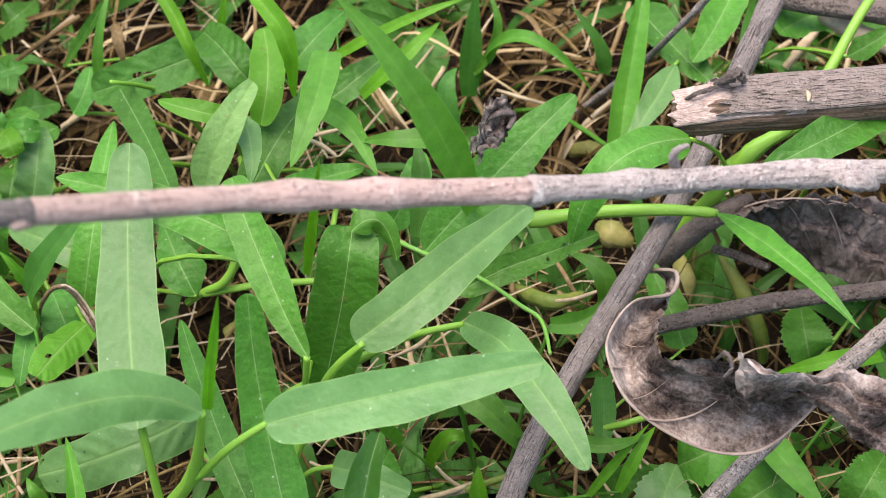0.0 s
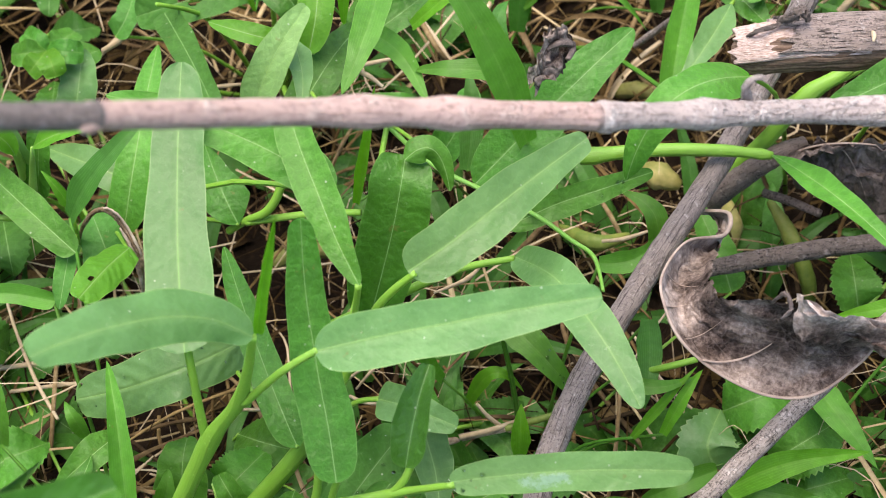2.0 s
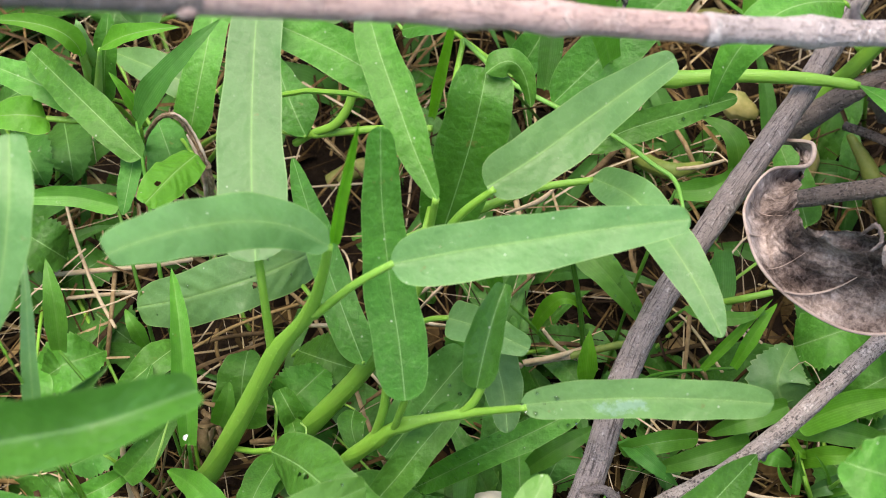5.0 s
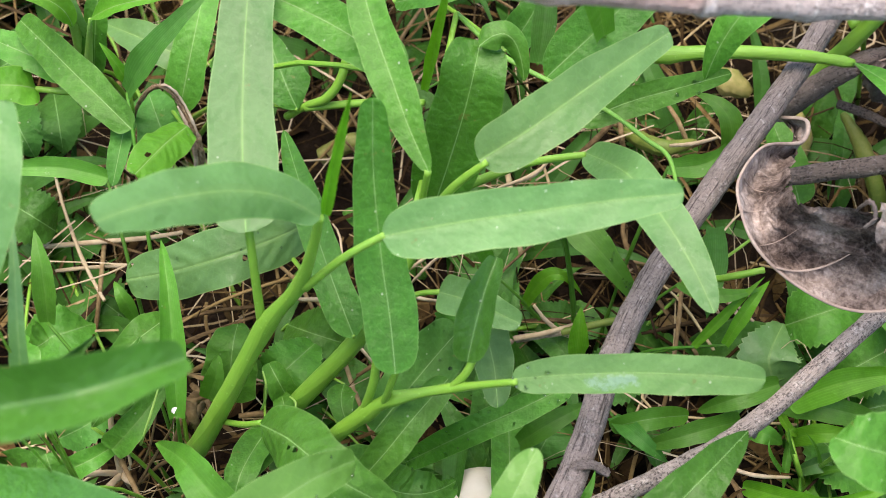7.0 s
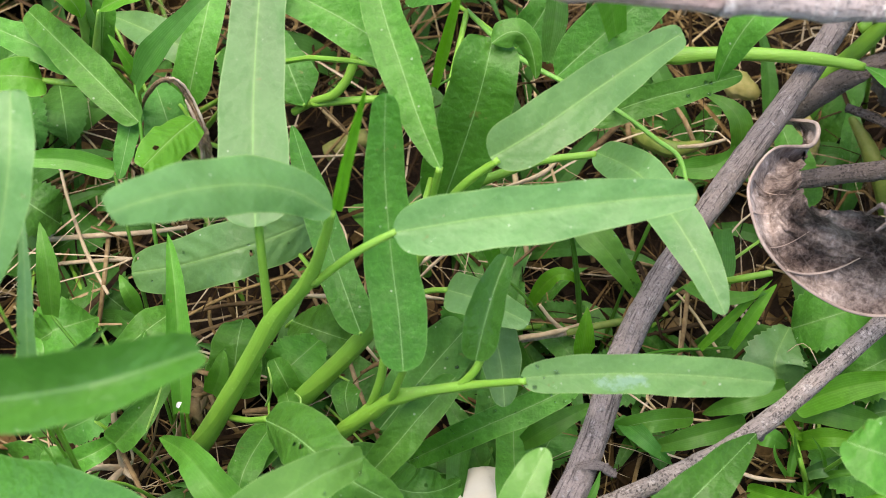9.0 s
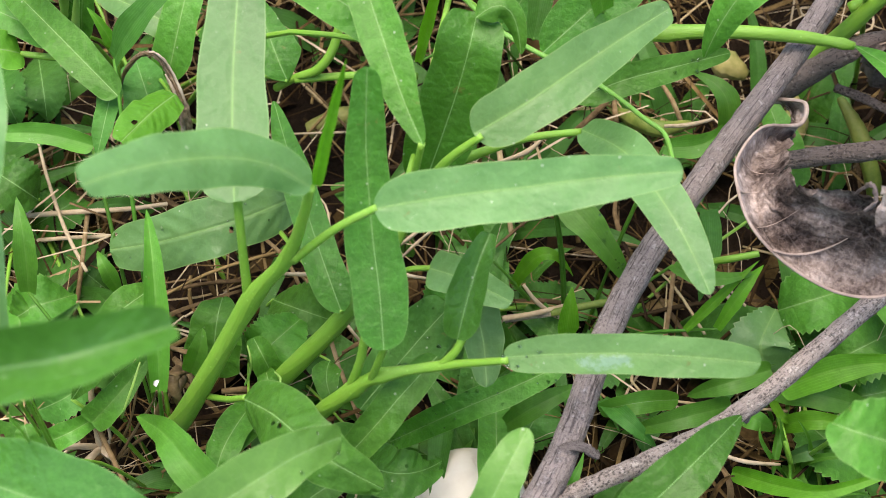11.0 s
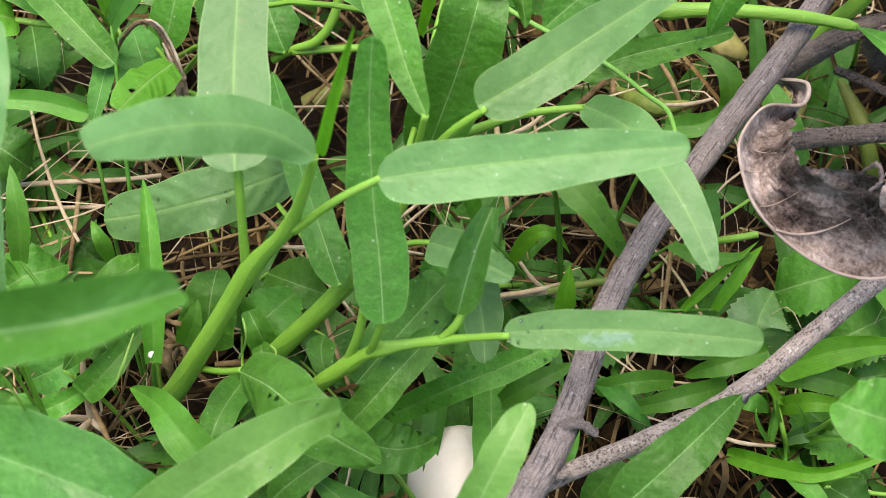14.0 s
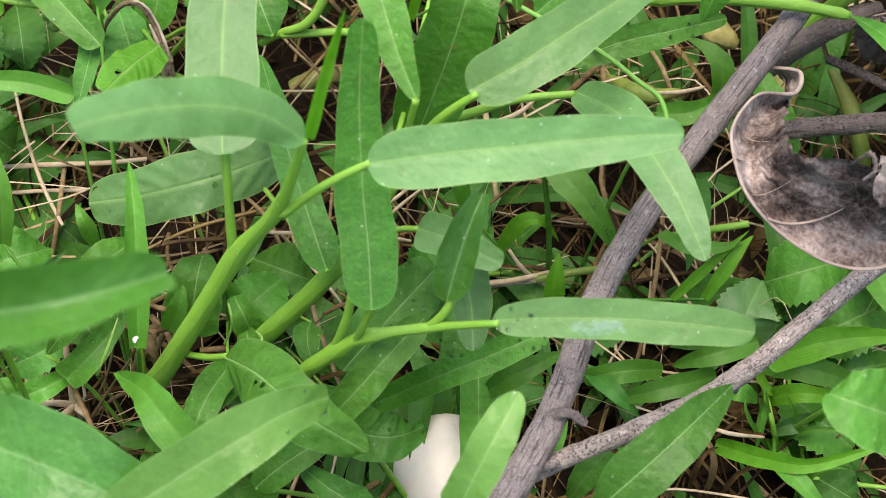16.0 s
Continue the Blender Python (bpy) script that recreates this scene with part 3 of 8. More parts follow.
def tube_mesh(points, radii, sides=10, steps=6, rough=0.0, flat=1.0, seed=0, nodes_at=(), scale=1.0):
    """A stem, stalk or stick along points. rough: how uneven its skin is, in parts of its radius; nodes_at: where it swells (0 to 1)."""
    line = spline(points, steps)
    n = len(line)
    verts, faces, uvs = [], [], []
    total = max(1e-6, sum((line[i + 1] - line[i]).length for i in range(n - 1)))
    ref = Vector((0.13, 0.21, 0.97))
    gone = 0.0
    for i, p in enumerate(line):
        d = (line[min(n - 1, i + 1)] - line[max(0, i - 1)]).normalized()
        a = d.cross(ref)
        if a.length < 0.05:
            a = d.cross(Vector((1, 0.2, 0)))
        a.normalize()
        c = a.cross(d)
        u = i / (n - 1)
        f = u * (len(radii) - 1)
        k = min(len(radii) - 2, int(f))
        r = radii[k] + (radii[k + 1] - radii[k]) * (f - k)
        for q in nodes_at:
            r *= 1 + 0.28 * math.exp(-((u - q) * 22) ** 2)
        if i:
            gone += (p - line[i - 1]).length
        for j in range(sides + 1):
            ang = 2 * math.pi * (j % sides) / sides
            o = a * math.cos(ang) + c * math.sin(ang) * flat
            bumpy = 1.0
            if rough:
                q = p * (0.55 / max(r, 1e-4)) + o * 1.3
                bumpy += rough * (noise.noise(q + Vector((seed, 0, 0))) + 0.6 * noise.noise(q * 2.7))
            verts.append(p + o * r * bumpy)
            uvs.append((j / sides, gone / (6.28 * max(radii))))
    w = sides + 1
    for i in range(n - 1):
        for j in range(sides):
            a = i * w + j
            faces.append((a, a + 1, a + w + 1, a + w))
    for end, sign in ((0, 1), (n - 1, -1)):
        verts.append(line[end])
        uvs.append((0.5, 0))
        c = len(verts) - 1
        for j in range(sides):
            a = end * w + j
            faces.append((c, a + 1, a) if sign > 0 else (c, a, a + 1))
    return verts, faces, uvs


SEED = [0]


def plant(name, root, label, category, group=""):
    ob = new(name)
    ob.location, ob.empty_display_size = root, 0.01
    return tagged(ob, label, category, group)


UP = Vector((0.0, -0.30, 1.0))
TOWARD = Vector((0.0, -0.52, 0.85))


def leaf(parent, kind, shape, b, m, t, width, roll=0, cup=0.10, wave=0.05, label="", up=None, rows=0, teeth=0, holes=(), sides=(1.0, 1.0)):
    SEED[0] += 1
    rows = rows or (48 if width > 0.008 else 24)
    verts, faces, uvs = leaf_mesh(b, m, t, width, up or UP, roll, shape, cup, wave, rows, teeth, SEED[0], holes, sides)
    ob = sheet("blade" if shape in ("grass", "blade", "sheath") else "leaf", verts, faces, uvs, MAT[kind], parent, b, label)
    if shape not in ("grass", "blade", "sheath", "round") and width > 0.0055:
        midrib(ob, verts, 57 if holes else 11, width, b, kind)
    return ob


def midrib(ob, verts, lanes, width, b, kind):
    """The raised pale rib along the middle of a leaf."""
    n, c = len(verts) // lanes, lanes // 2
    out, faces, uvs = [], [], []
    for i in range(n):
        mid, left, right = verts[i * lanes + c], verts[i * lanes + c - 1], verts[i * lanes + c + 1]
        ahead = verts[min(n - 1, i + 1) * lanes + c] - verts[max(0, i - 1) * lanes + c]
        side = right - left
        if side.length < 1e-7 or ahead.length < 1e-7:
            continue
        side.normalize()
        up = side.cross(ahead).normalized()
        f = 1 - 0.8 * i / (n - 1)
        r = min(0.00030, width * 0.012) * f + 0.00004
        k = len(out)
        out += [mid - side * r, mid + up * (0.00006 + 0.35 * r), mid + side * r]
        uvs += [(0.0, i / n), (0.5, i / n), (1.0, i / n)]
        if k:
            faces += [(k - 3, k - 2, k + 1, k), (k - 2, k - 1, k + 2, k + 1)]
    if faces:
        sheet("midrib", out, faces, uvs, MAT["rib_shaded" if kind in ("dark", "deep", "lush", "glossy") else "rib"], ob, b)


def stem(parent, kind, points, radii, name="stem", nodes_at=(), label="", rough=0.04, sides=16, steps=7):
    SEED[0] += 1
    verts, faces, uvs = tube_mesh(points, radii, sides, steps, rough, 1.0, SEED[0], nodes_at)
    return sheet(name, verts, faces, uvs, MAT[kind], parent, points[0], label)


def stalk(parent, kind, b, radius, lean=0.25):
    """The petiole or sheath that carries a leaf: from the plant's root up to the leaf's foot b."""
    r, b = Vector(parent.location), Vector(b)
    low = r + Vector(((b.x - r.x) * 0.15, (b.y - r.y) * 0.15, 0.0))
    mid = r.lerp(b, 0.55) + Vector((0, 0, 0.1 * (b.z - r.z)))
    return stem(parent, kind, [low, mid, b], [radius * 1.15, radius, radius * 0.8], "petiole", rough=0.03, sides=7, steps=4)


def stick(name, kind, points, radii, label, category, rough=0.12, sides=16, steps=12, nodes_at=(), group=""):
    SEED[0] += 1
    verts, faces, uvs = tube_mesh(points, radii, sides, steps, rough, 1.0, SEED[0], nodes_at)
    return tagged(sheet(name, verts, faces, uvs, MAT[kind], None, points[0]), label, category, group)


def loft(name, kind, edge_a, edge_b, bulge, parent, crinkle=0.0, rows=40, lanes=18, freq=120.0, label="", fold=0.0, seed=0.0, veins=()):
    """A curled sheet between two edges; bulge: how far its middle hangs out; crinkle, fold: fine and coarse wrinkles in metres."""
    a, b = spline(edge_a, 12), spline(edge_b, 12)
    bulge = Vector(bulge)
    verts, faces, uvs, plain = [], [], [], []

    def along(line, u):
        f = u * (len(line) - 1)
        k = min(len(line) - 2, int(f))
        return line[k].lerp(line[k + 1], f - k)

    for i in range(rows + 1):
        u = i / rows
        p, q = along(a, u), along(b, u)
        for j in range(lanes + 1):
            v = j / lanes
            x = p.lerp(q, v) + bulge * (math.sin(math.pi * v) * (0.35 + 0.65 * math.sin(math.pi * u)))
            plain.append(x)
            k = x * freq + Vector((seed, 0, 0))
            n = Vector((noise.noise(k), noise.noise(k + Vector((7, 3, 1))), noise.noise(k + Vector((2, 9, 5)))))
            soft = min(1.0, 4 * v) if crinkle < 0.002 else 1.0
            k = k * 3.1
            x = x + n * crinkle * soft + Vector((noise.noise(k), noise.noise(k + Vector((5, 1, 8))), noise.noise(k + Vector((4, 4, 4))))) * crinkle * 0.45 * soft
            if fold:
                x = x + Vector((0, 0, 1)) * fold * math.sin(v * 16 + 4 * noise.noise(x * 60)) * min(1, 3 * v)
            verts.append(x)
            uvs.append((v, u))
    w = lanes + 1
    for i in range(rows):
        for j in range(lanes):
            s = i * w + j
            faces.append((s, s + 1, s + w + 1, s + w))
    ob = sheet(name, verts, faces, uvs, MAT[kind], parent, edge_a[0], label)
    for u0, v0, u1, v1, r in veins:
        line = []
        for k in range(9):
            f = k / 8
            x, y = (u0 + (u1 - u0) * f) * rows, (v0 + (v1 - v0) * f) * lanes
            i, j = min(rows - 1, int(x)), min(lanes - 1, int(y))
            low = plain[i * w + j].lerp(plain[i * w + j + 1], y - j)
            high = plain[(i + 1) * w + j].lerp(plain[(i + 1) * w + j + 1], y - j)
            line.append(low.lerp(high, x - i) + Vector((0, -0.0005, 0.0010)))
        stem(parent, "dead_rim", line, [r, r, r * 0.4], "vein", rough=0.1, sides=6, steps=3)
    return ob


def bark_sheet(parent, kind, points, radius, ang0, ang1, thick, jag, seed=0, name="bark", label=""):
    """A plate of bark round part of a log, with real thickness and a ragged near end."""
    line = spline(points, 16)
    n, cols = len(line), 26
    verts, faces, uvs = [], [], []
    for skin in (0, 1):
        for i, p in enumerate(line):
            d = (line[min(n - 1, i + 1)] - line[max(0, i - 1)]).normalized()
            a = d.cross(Vector((0, 0, 1))).normalized()
            c = a.cross(d)
            for j in range(cols + 1):
                ang = radians(ang0 + (ang1 - ang0) * j / cols)
                o = a * math.cos(ang) + c * math.sin(ang)
                q = o * 3 + Vector((seed, 0, 0))
                shift = d * max(0.0, 1 - i / (n * 0.35)) * jag * (noise.noise(q * 1.7) + 0.6 * noise.noise(q * 5))
                k = p * (0.35 / radius)
                ridge = 0.05 * noise.noise(Vector((ang * 5, k.length * 0.8, seed))) + 0.05 * noise.noise(Vector((ang * 14, k.length * 2.5, seed + 4)))
                verts.append(p + shift + o * (radius * (1 + ridge) - thick * skin))
                uvs.append((j / cols, i / n * 6))
    w = cols + 1
    layer = n * w
    for skin in (0, 1):
        for i in range(n - 1):
            for j in range(cols):
                a = skin * layer + i * w + j
                faces.append((a, a + w, a + w + 1, a + 1) if skin else (a, a + 1, a + w + 1, a + w))
    for j in range(cols):
        for i in (0, n - 1):
            a = i * w + j
            faces.append((a, a + layer, a + layer + 1, a + 1))
    for i in range(n - 1):
        for j in (0, cols):
            a = i * w + j
            faces.append((a, a + w, a + w + layer, a + layer))
    return sheet(name, verts, faces, uvs, MAT[kind], parent, points[0], label)

# ---- plants ----

# the water spinach in the middle
spinach_a = plant("water_spinach", (-0.0597, -0.0376, -0.0120), "water spinach with a thick pale green stem and long milky leaves", "water spinach", "water spinach plants")
stem(spinach_a, "stem", [(-0.0582, -0.0437, 0.0000), (-0.0493, -0.0518, 0.0300), (-0.0396, -0.0510, 0.0560), (-0.0275, -0.0452, 0.0840), (-0.0184, -0.0447, 0.1020), (-0.0138, -0.0453, 0.1200), (-0.0113, -0.0454, 0.1330)], [0.0033, 0.0029, 0.0025, 0.0020, 0.0015, 0.0012, 0.0009], nodes_at=(0.5, 0.68,))
stem(spinach_a, "stem", [(-0.0285, -0.0446, 0.0840), (-0.0292, -0.0392, 0.0990), (-0.0300, -0.0329, 0.1120)], [0.0012, 0.0010, 0.0010], "petiole")
stem(spinach_a, "stem", [(-0.0166, -0.0461, 0.1040), (-0.0069, -0.0460, 0.1180), (0.0020, -0.0441, 0.1245)], [0.0010, 0.0009, 0.0008], "petiole")
leaf(spinach_a, "pale", "long", (0.0015, -0.0444, 0.1245), [(0.0173, -0.0433, 0.1290), (0.0326, -0.0421, 0.1320), (0.0489, -0.0400, 0.1340)], (0.0647, -0.0375, 0.1340), 0.0130, up=TOWARD, roll=-4, cup=0.07, wave=0.025, sides=(0.93, 1.07))
leaf(spinach_a, "pale", "arched", (-0.0112, -0.0460, 0.1340), [(-0.0180, -0.0471, 0.1430), (-0.0259, -0.0522, 0.1530), (-0.0345, -0.0610, 0.1640), (-0.0419, -0.0686, 0.1710)], (-0.0464, -0.0739, 0.1750), 0.0120, up=UP, roll=-6, cup=-0.06, wave=0.02, sides=(0.96, 1.04))
leaf(spinach_a, "frost", "even", (-0.0299, -0.0368, 0.1120), (-0.0330, -0.0044, 0.1200), (-0.0326, 0.0316, 0.1340), 0.0158, cup=0.04, wave=0.02)
leaf(spinach_a, "grass_bright", "blade", (-0.0107, -0.0428, 0.1300), [(-0.0088, -0.0398, 0.1410), (-0.0063, -0.0361, 0.1520)], (-0.0038, -0.0348, 0.1630), 0.0027, up=TOWARD, roll=30, cup=0.5)

# the water spinach behind it
spinach_b = plant("water_spinach", (-0.0333, -0.0233, -0.0120), "water spinach with a slanting green stem and broad leaves", "water spinach", "water spinach plants")
stem(spinach_b, "stem", [(-0.0318, -0.0293, 0.0000), (-0.0228, -0.0395, 0.0350), (-0.0066, -0.0349, 0.0620), (0.0056, -0.0240, 0.0820), (0.0139, -0.0192, 0.1020), (0.0233, -0.0181, 0.1148)], [0.0029, 0.0026, 0.0023, 0.0015, 0.0011, 0.0008], nodes_at=(0.45,))
leaf(spinach_b, "pale", "long", (0.0215, -0.0177, 0.1148), [(0.0316, -0.0120, 0.1180), (0.0430, -0.0023, 0.1190), (0.0550, 0.0098, 0.1170)], (0.0660, 0.0216, 0.1134), 0.0131, up=TOWARD, roll=6, cup=0.06, wave=0.025)
stem(spinach_b, "stem", [(-0.0006, -0.0003, 0.0620), (0.0207, 0.0026, 0.0750), (0.0338, 0.0041, 0.0820), (0.0477, 0.0036, 0.0870)], [0.0017, 0.0013, 0.0010, 0.0009], "petiole")
leaf(spinach_b, "pale", "droop", (0.0477, 0.0042, 0.0870), [(0.0565, -0.0104, 0.1000), (0.0636, -0.0259, 0.1060), (0.0696, -0.0379, 0.1060)], (0.0748, -0.0486, 0.1026), 0.0110, up=TOWARD, roll=-4, cup=0.06, wave=0.03)
leaf(spinach_b, "mid", "club", (0.0104, -0.0233, 0.1180), [(0.0056, -0.0143, 0.1220), (0.0009, -0.0033, 0.1270), (-0.0036, 0.0085, 0.1300)], (-0.0072, 0.0207, 0.1320), 0.0096, up=TOWARD, roll=-6, cup=0.10, wave=0.03)
stem(spinach_b, "stem", [(0.0038, -0.0232, 0.0750), (0.0078, -0.0235, 0.1000), (0.0102, -0.0231, 0.1180)], [0.0010, 0.0008, 0.0008], "petiole")
leaf(spinach_b, "lush", "tongue", (0.0095, -0.0043, 0.0700), [(0.0132, -0.0012, 0.0850), (0.0171, 0.0044, 0.1000), (0.0196, 0.0098, 0.1110)], (0.0209, 0.0175, 0.1135), 0.0166, up=TOWARD, cup=0.08, wave=0.05)
leaf(spinach_b, "mid", "heart", (0.0208, 0.0141, 0.1160), (0.0279, 0.0158, 0.1175), (0.0316, 0.0102, 0.1080), 0.0067, roll=20, cup=-0.25)
side_leaf = leaf(spinach_b, "mid", "slim", (0.0461, 0.0180, 0.0800), [(0.0588, 0.0228, 0.0830), (0.0717, 0.0270, 0.0840)], (0.0860, 0.0345, 0.0810), 0.0081, up=TOWARD, roll=8, cup=0.08)
stem(spinach_b, "stem_green", [(0.0140, 0.0570, 0.0750), (0.0281, 0.0396, 0.0780), (0.0517, 0.0213, 0.0830), (0.0625, 0.0081, 0.0880), (0.0677, 0.0015, 0.0900), (0.0690, -0.0111, 0.0940)], [0.0007, 0.0007, 0.0006, 0.0006, 0.0006, 0.0004], "petiole")
stem(spinach_b, "stem", [(-0.0069, -0.0275, 0.0620), (0.0026, -0.0212, 0.0800), (0.0077, 0.0023, 0.0800), (0.0099, 0.0272, 0.0750), (0.0140, 0.0570, 0.0750)], [0.0007, 0.0007, 0.0007, 0.0008, 0.0008], "petiole")
leaf(spinach_b, "dark", "lance", (0.0382, 0.0324, 0.0800), (0.0621, 0.0481, 0.0980), (0.0813, 0.0643, 0.1050), 0.0149, roll=4, cup=0.1)

# the water spinach with the low spreading branch
spinach_c = plant("water_spinach", (-0.0262, -0.0400, -0.0120), "water spinach with a low green branch and one long spotted leaf", "water spinach", "water spinach plants")
stem(spinach_c, "stem", [(-0.0240, -0.0460, 0.0000), (-0.0128, -0.0580, 0.0500), (-0.0036, -0.0583, 0.0660), (0.0034, -0.0587, 0.0750), (0.0167, -0.0589, 0.0817), (0.0314, -0.0634, 0.0950)], [0.0025, 0.0021, 0.0018, 0.0015, 0.0010, 0.0008], nodes_at=(0.4, 0.6, 0.8,))
stained_leaf = leaf(spinach_c, "stained", "tongue", (0.0303, -0.0627, 0.0950), [(0.0435, -0.0632, 0.0990), (0.0581, -0.0633, 0.1010), (0.0730, -0.0629, 0.1000)], (0.0861, -0.0622, 0.0974), 0.0091, up=TOWARD, roll=5, cup=0.04, wave=0.03)
stem(spinach_c, "stem", [(0.0008, -0.0590, 0.0740), (0.0024, -0.0592, 0.0820), (0.0041, -0.0587, 0.0897)], [0.0009, 0.0009, 0.0009], "petiole")
stem(spinach_c, "stem", [(-0.0051, -0.0582, 0.0640), (-0.0020, -0.0557, 0.0760), (-0.0008, -0.0519, 0.0860), (-0.0002, -0.0484, 0.0920)], [0.0011, 0.0011, 0.0009, 0.0005], "petiole")
leaf(spinach_c, "dark", "long", (0.0039, -0.0597, 0.0897), [(0.0024, -0.0496, 0.0970), (0.0001, -0.0382, 0.1050), (-0.0018, -0.0254, 0.1200)], (-0.0018, -0.0164, 0.1360), 0.0123, up=TOWARD, cup=0.08, wave=0.045)
stem(spinach_c, "stem", [(0.0161, -0.0590, 0.0810), (0.0195, -0.0577, 0.0860), (0.0215, -0.0555, 0.0900)], [0.0010, 0.0010, 0.0009], "petiole")
leaf(spinach_c, "glossy", "slim", (0.0201, -0.0562, 0.0900), [(0.0218, -0.0501, 0.0970), (0.0239, -0.0433, 0.1020)], (0.0262, -0.0367, 0.1040), 0.0084, up=TOWARD, roll=-10, cup=0.42)
stem(spinach_c, "stem", [(0.0007, -0.0305, 0.0660), (0.0067, -0.0290, 0.0720), (0.0128, -0.0303, 0.0760)], [0.0007, 0.0007, 0.0007], "petiole")
leaf(spinach_c, "pale", "long", (0.0124, -0.0303, 0.0760), [(0.0179, -0.0341, 0.0800), (0.0247, -0.0385, 0.0830)], (0.0323, -0.0417, 0.0820), 0.0096, up=TOWARD, cup=0.05)
leaf(spinach_c, "frost", "droop", (0.0228, -0.0303, 0.0750), [(0.0245, -0.0400, 0.0730), (0.0265, -0.0465, 0.0680)], (0.0276, -0.0547, 0.0633), 0.0106, up=TOWARD, cup=0.10)
lobed_leaf = leaf(spinach_c, "deep", "tongue", (-0.0028, -0.0560, 0.0500), [(0.0049, -0.0472, 0.0550), (0.0122, -0.0382, 0.0580)], (0.0179, -0.0304, 0.0580), 0.0146, up=TOWARD, cup=0.08, wave=0.12)
spotted_leaf = leaf(spinach_c, "mid", "tongue", (0.0469, -0.0385, 0.0450), [(0.0344, -0.0443, 0.0420), (0.0210, -0.0487, 0.0360)], (0.0036, -0.0475, 0.0120), 0.0080, up=TOWARD, cup=0.10, wave=0.04)
leaf(spinach_c, "mid", "droop", (-0.0295, -0.0606, 0.0620), [(-0.0215, -0.0685, 0.0720), (-0.0135, -0.0768, 0.0780), (-0.0055, -0.0825, 0.0780)], (0.0052, -0.0847, 0.0700), 0.0146, up=TOWARD, roll=-8, cup=-0.12, holes=((0.15, 0.34, 0.0007), (0.22, 0.29, 0.0005),))
stem(spinach_c, "stem", [(-0.0407, -0.0528, 0.0460), (-0.0346, -0.0575, 0.0550), (-0.0292, -0.0601, 0.0620)], [0.0008, 0.0008, 0.0008], "petiole")
leaf(spinach_c, "mid", "tongue", (0.0155, -0.0507, 0.0700), [(0.0078, -0.0601, 0.0680), (0.0007, -0.0673, 0.0620)], (-0.0071, -0.0724, 0.0520), 0.0086, up=TOWARD, cup=0.14)

# water spinach in front
spinach_d = plant("water_spinach", (-0.0755, -0.0682, -0.0120), "water spinach shoot with broad glossy leaves close to the lens", "water spinach", "water spinach plants")
tip_leaf = leaf(spinach_d, "light", "long", (-0.0446, -0.1164, 0.0980), [(-0.0305, -0.1088, 0.1070), (-0.0190, -0.1020, 0.1120), (-0.0100, -0.0942, 0.1100)], (-0.0028, -0.0868, 0.1026), 0.0129, up=TOWARD, roll=4, cup=0.06, wave=0.03)
stalk(spinach_d, "stem", (-0.0432, -0.1138, 0.1000), 0.0008)
leaf(spinach_d, "glossy", "tongue", (-0.0904, -0.0923, 0.0900), [(-0.0707, -0.1009, 0.0990), (-0.0529, -0.1079, 0.1040)], (-0.0371, -0.1128, 0.1010), 0.0221, up=TOWARD, roll=-4, cup=0.08, wave=0.03)
stalk(spinach_d, "stem", (-0.0831, -0.0950, 0.0900), 0.0008)
leaf(spinach_d, "glossy", "long", (-0.0618, -0.1169, 0.1850), [(-0.0499, -0.1172, 0.1900), (-0.0375, -0.1167, 0.1950)], (-0.0240, -0.1081, 0.1900), 0.0121, up=TOWARD, roll=-10, cup=0.48, wave=0.07)
stalk(spinach_d, "stem", (-0.0566, -0.1170, 0.1850), 0.0003)
leaf(spinach_d, "pale", "club", (-0.0745, -0.0753, 0.1460), [(-0.0710, -0.0666, 0.1570), (-0.0692, -0.0571, 0.1660)], (-0.0704, -0.0443, 0.1700), 0.0098, up=TOWARD, cup=0.1)
stalk(spinach_d, "stem", (-0.0714, -0.0786, 0.1500), 0.0003)
leaf(spinach_d, "pale", "spear", (-0.0729, -0.0810, 0.1100), (-0.0700, -0.0721, 0.1350), (-0.0724, -0.0515, 0.1450), 0.0045, cup=0.1)
stalk(spinach_d, "stem", (-0.0729, -0.0810, 0.1100), 0.0004)
leaf(spinach_d, "dark", "spear", (-0.0698, -0.0830, 0.1250), (-0.0618, -0.0793, 0.1300), (-0.0539, -0.0736, 0.1320), 0.0050, roll=60, cup=0.7)
stalk(spinach_d, "stem", (-0.0698, -0.0830, 0.1250), 0.0005)
spinach_h = plant("water_spinach", (0.0238, -0.0721, -0.0120), "water spinach shoot by the egg shell with upright leaves", "water spinach", "water spinach plants")
leaf(spinach_h, "light", "oblong", (0.0246, -0.1069, 0.0950), (0.0295, -0.0983, 0.1060), (0.0353, -0.0859, 0.1096), 0.0090, cup=0.1)
stalk(spinach_h, "stem", (0.0246, -0.1069, 0.0950), 0.0007)
leaf(spinach_h, "mid", "tongue", (0.0350, -0.0724, 0.0120), [(0.0322, -0.0597, 0.0220)], (0.0313, -0.0354, 0.0128), 0.0106, up=TOWARD, cup=0.12)
stalk(spinach_h, "stem", (0.0299, -0.0728, 0.0120), 0.0007)
leaf(spinach_h, "dark", "heart", (-0.0040, -0.0601, 0.0300), (0.0074, -0.0690, 0.0420), (0.0177, -0.0611, 0.0326), 0.0137, cup=0.05, wave=0.08, holes=((-0.75, 0.9, 0.0016), (0.5, 0.97, 0.0012), (-0.3, 0.6, 0.0005),))
stalk(spinach_h, "stem", (-0.0040, -0.0601, 0.0300), 0.0007)
leaf(spinach_h, "mid", "lance", (-0.0220, -0.0795, 0.0300), (-0.0113, -0.0737, 0.0400), (-0.0011, -0.0656, 0.0350), 0.0086)
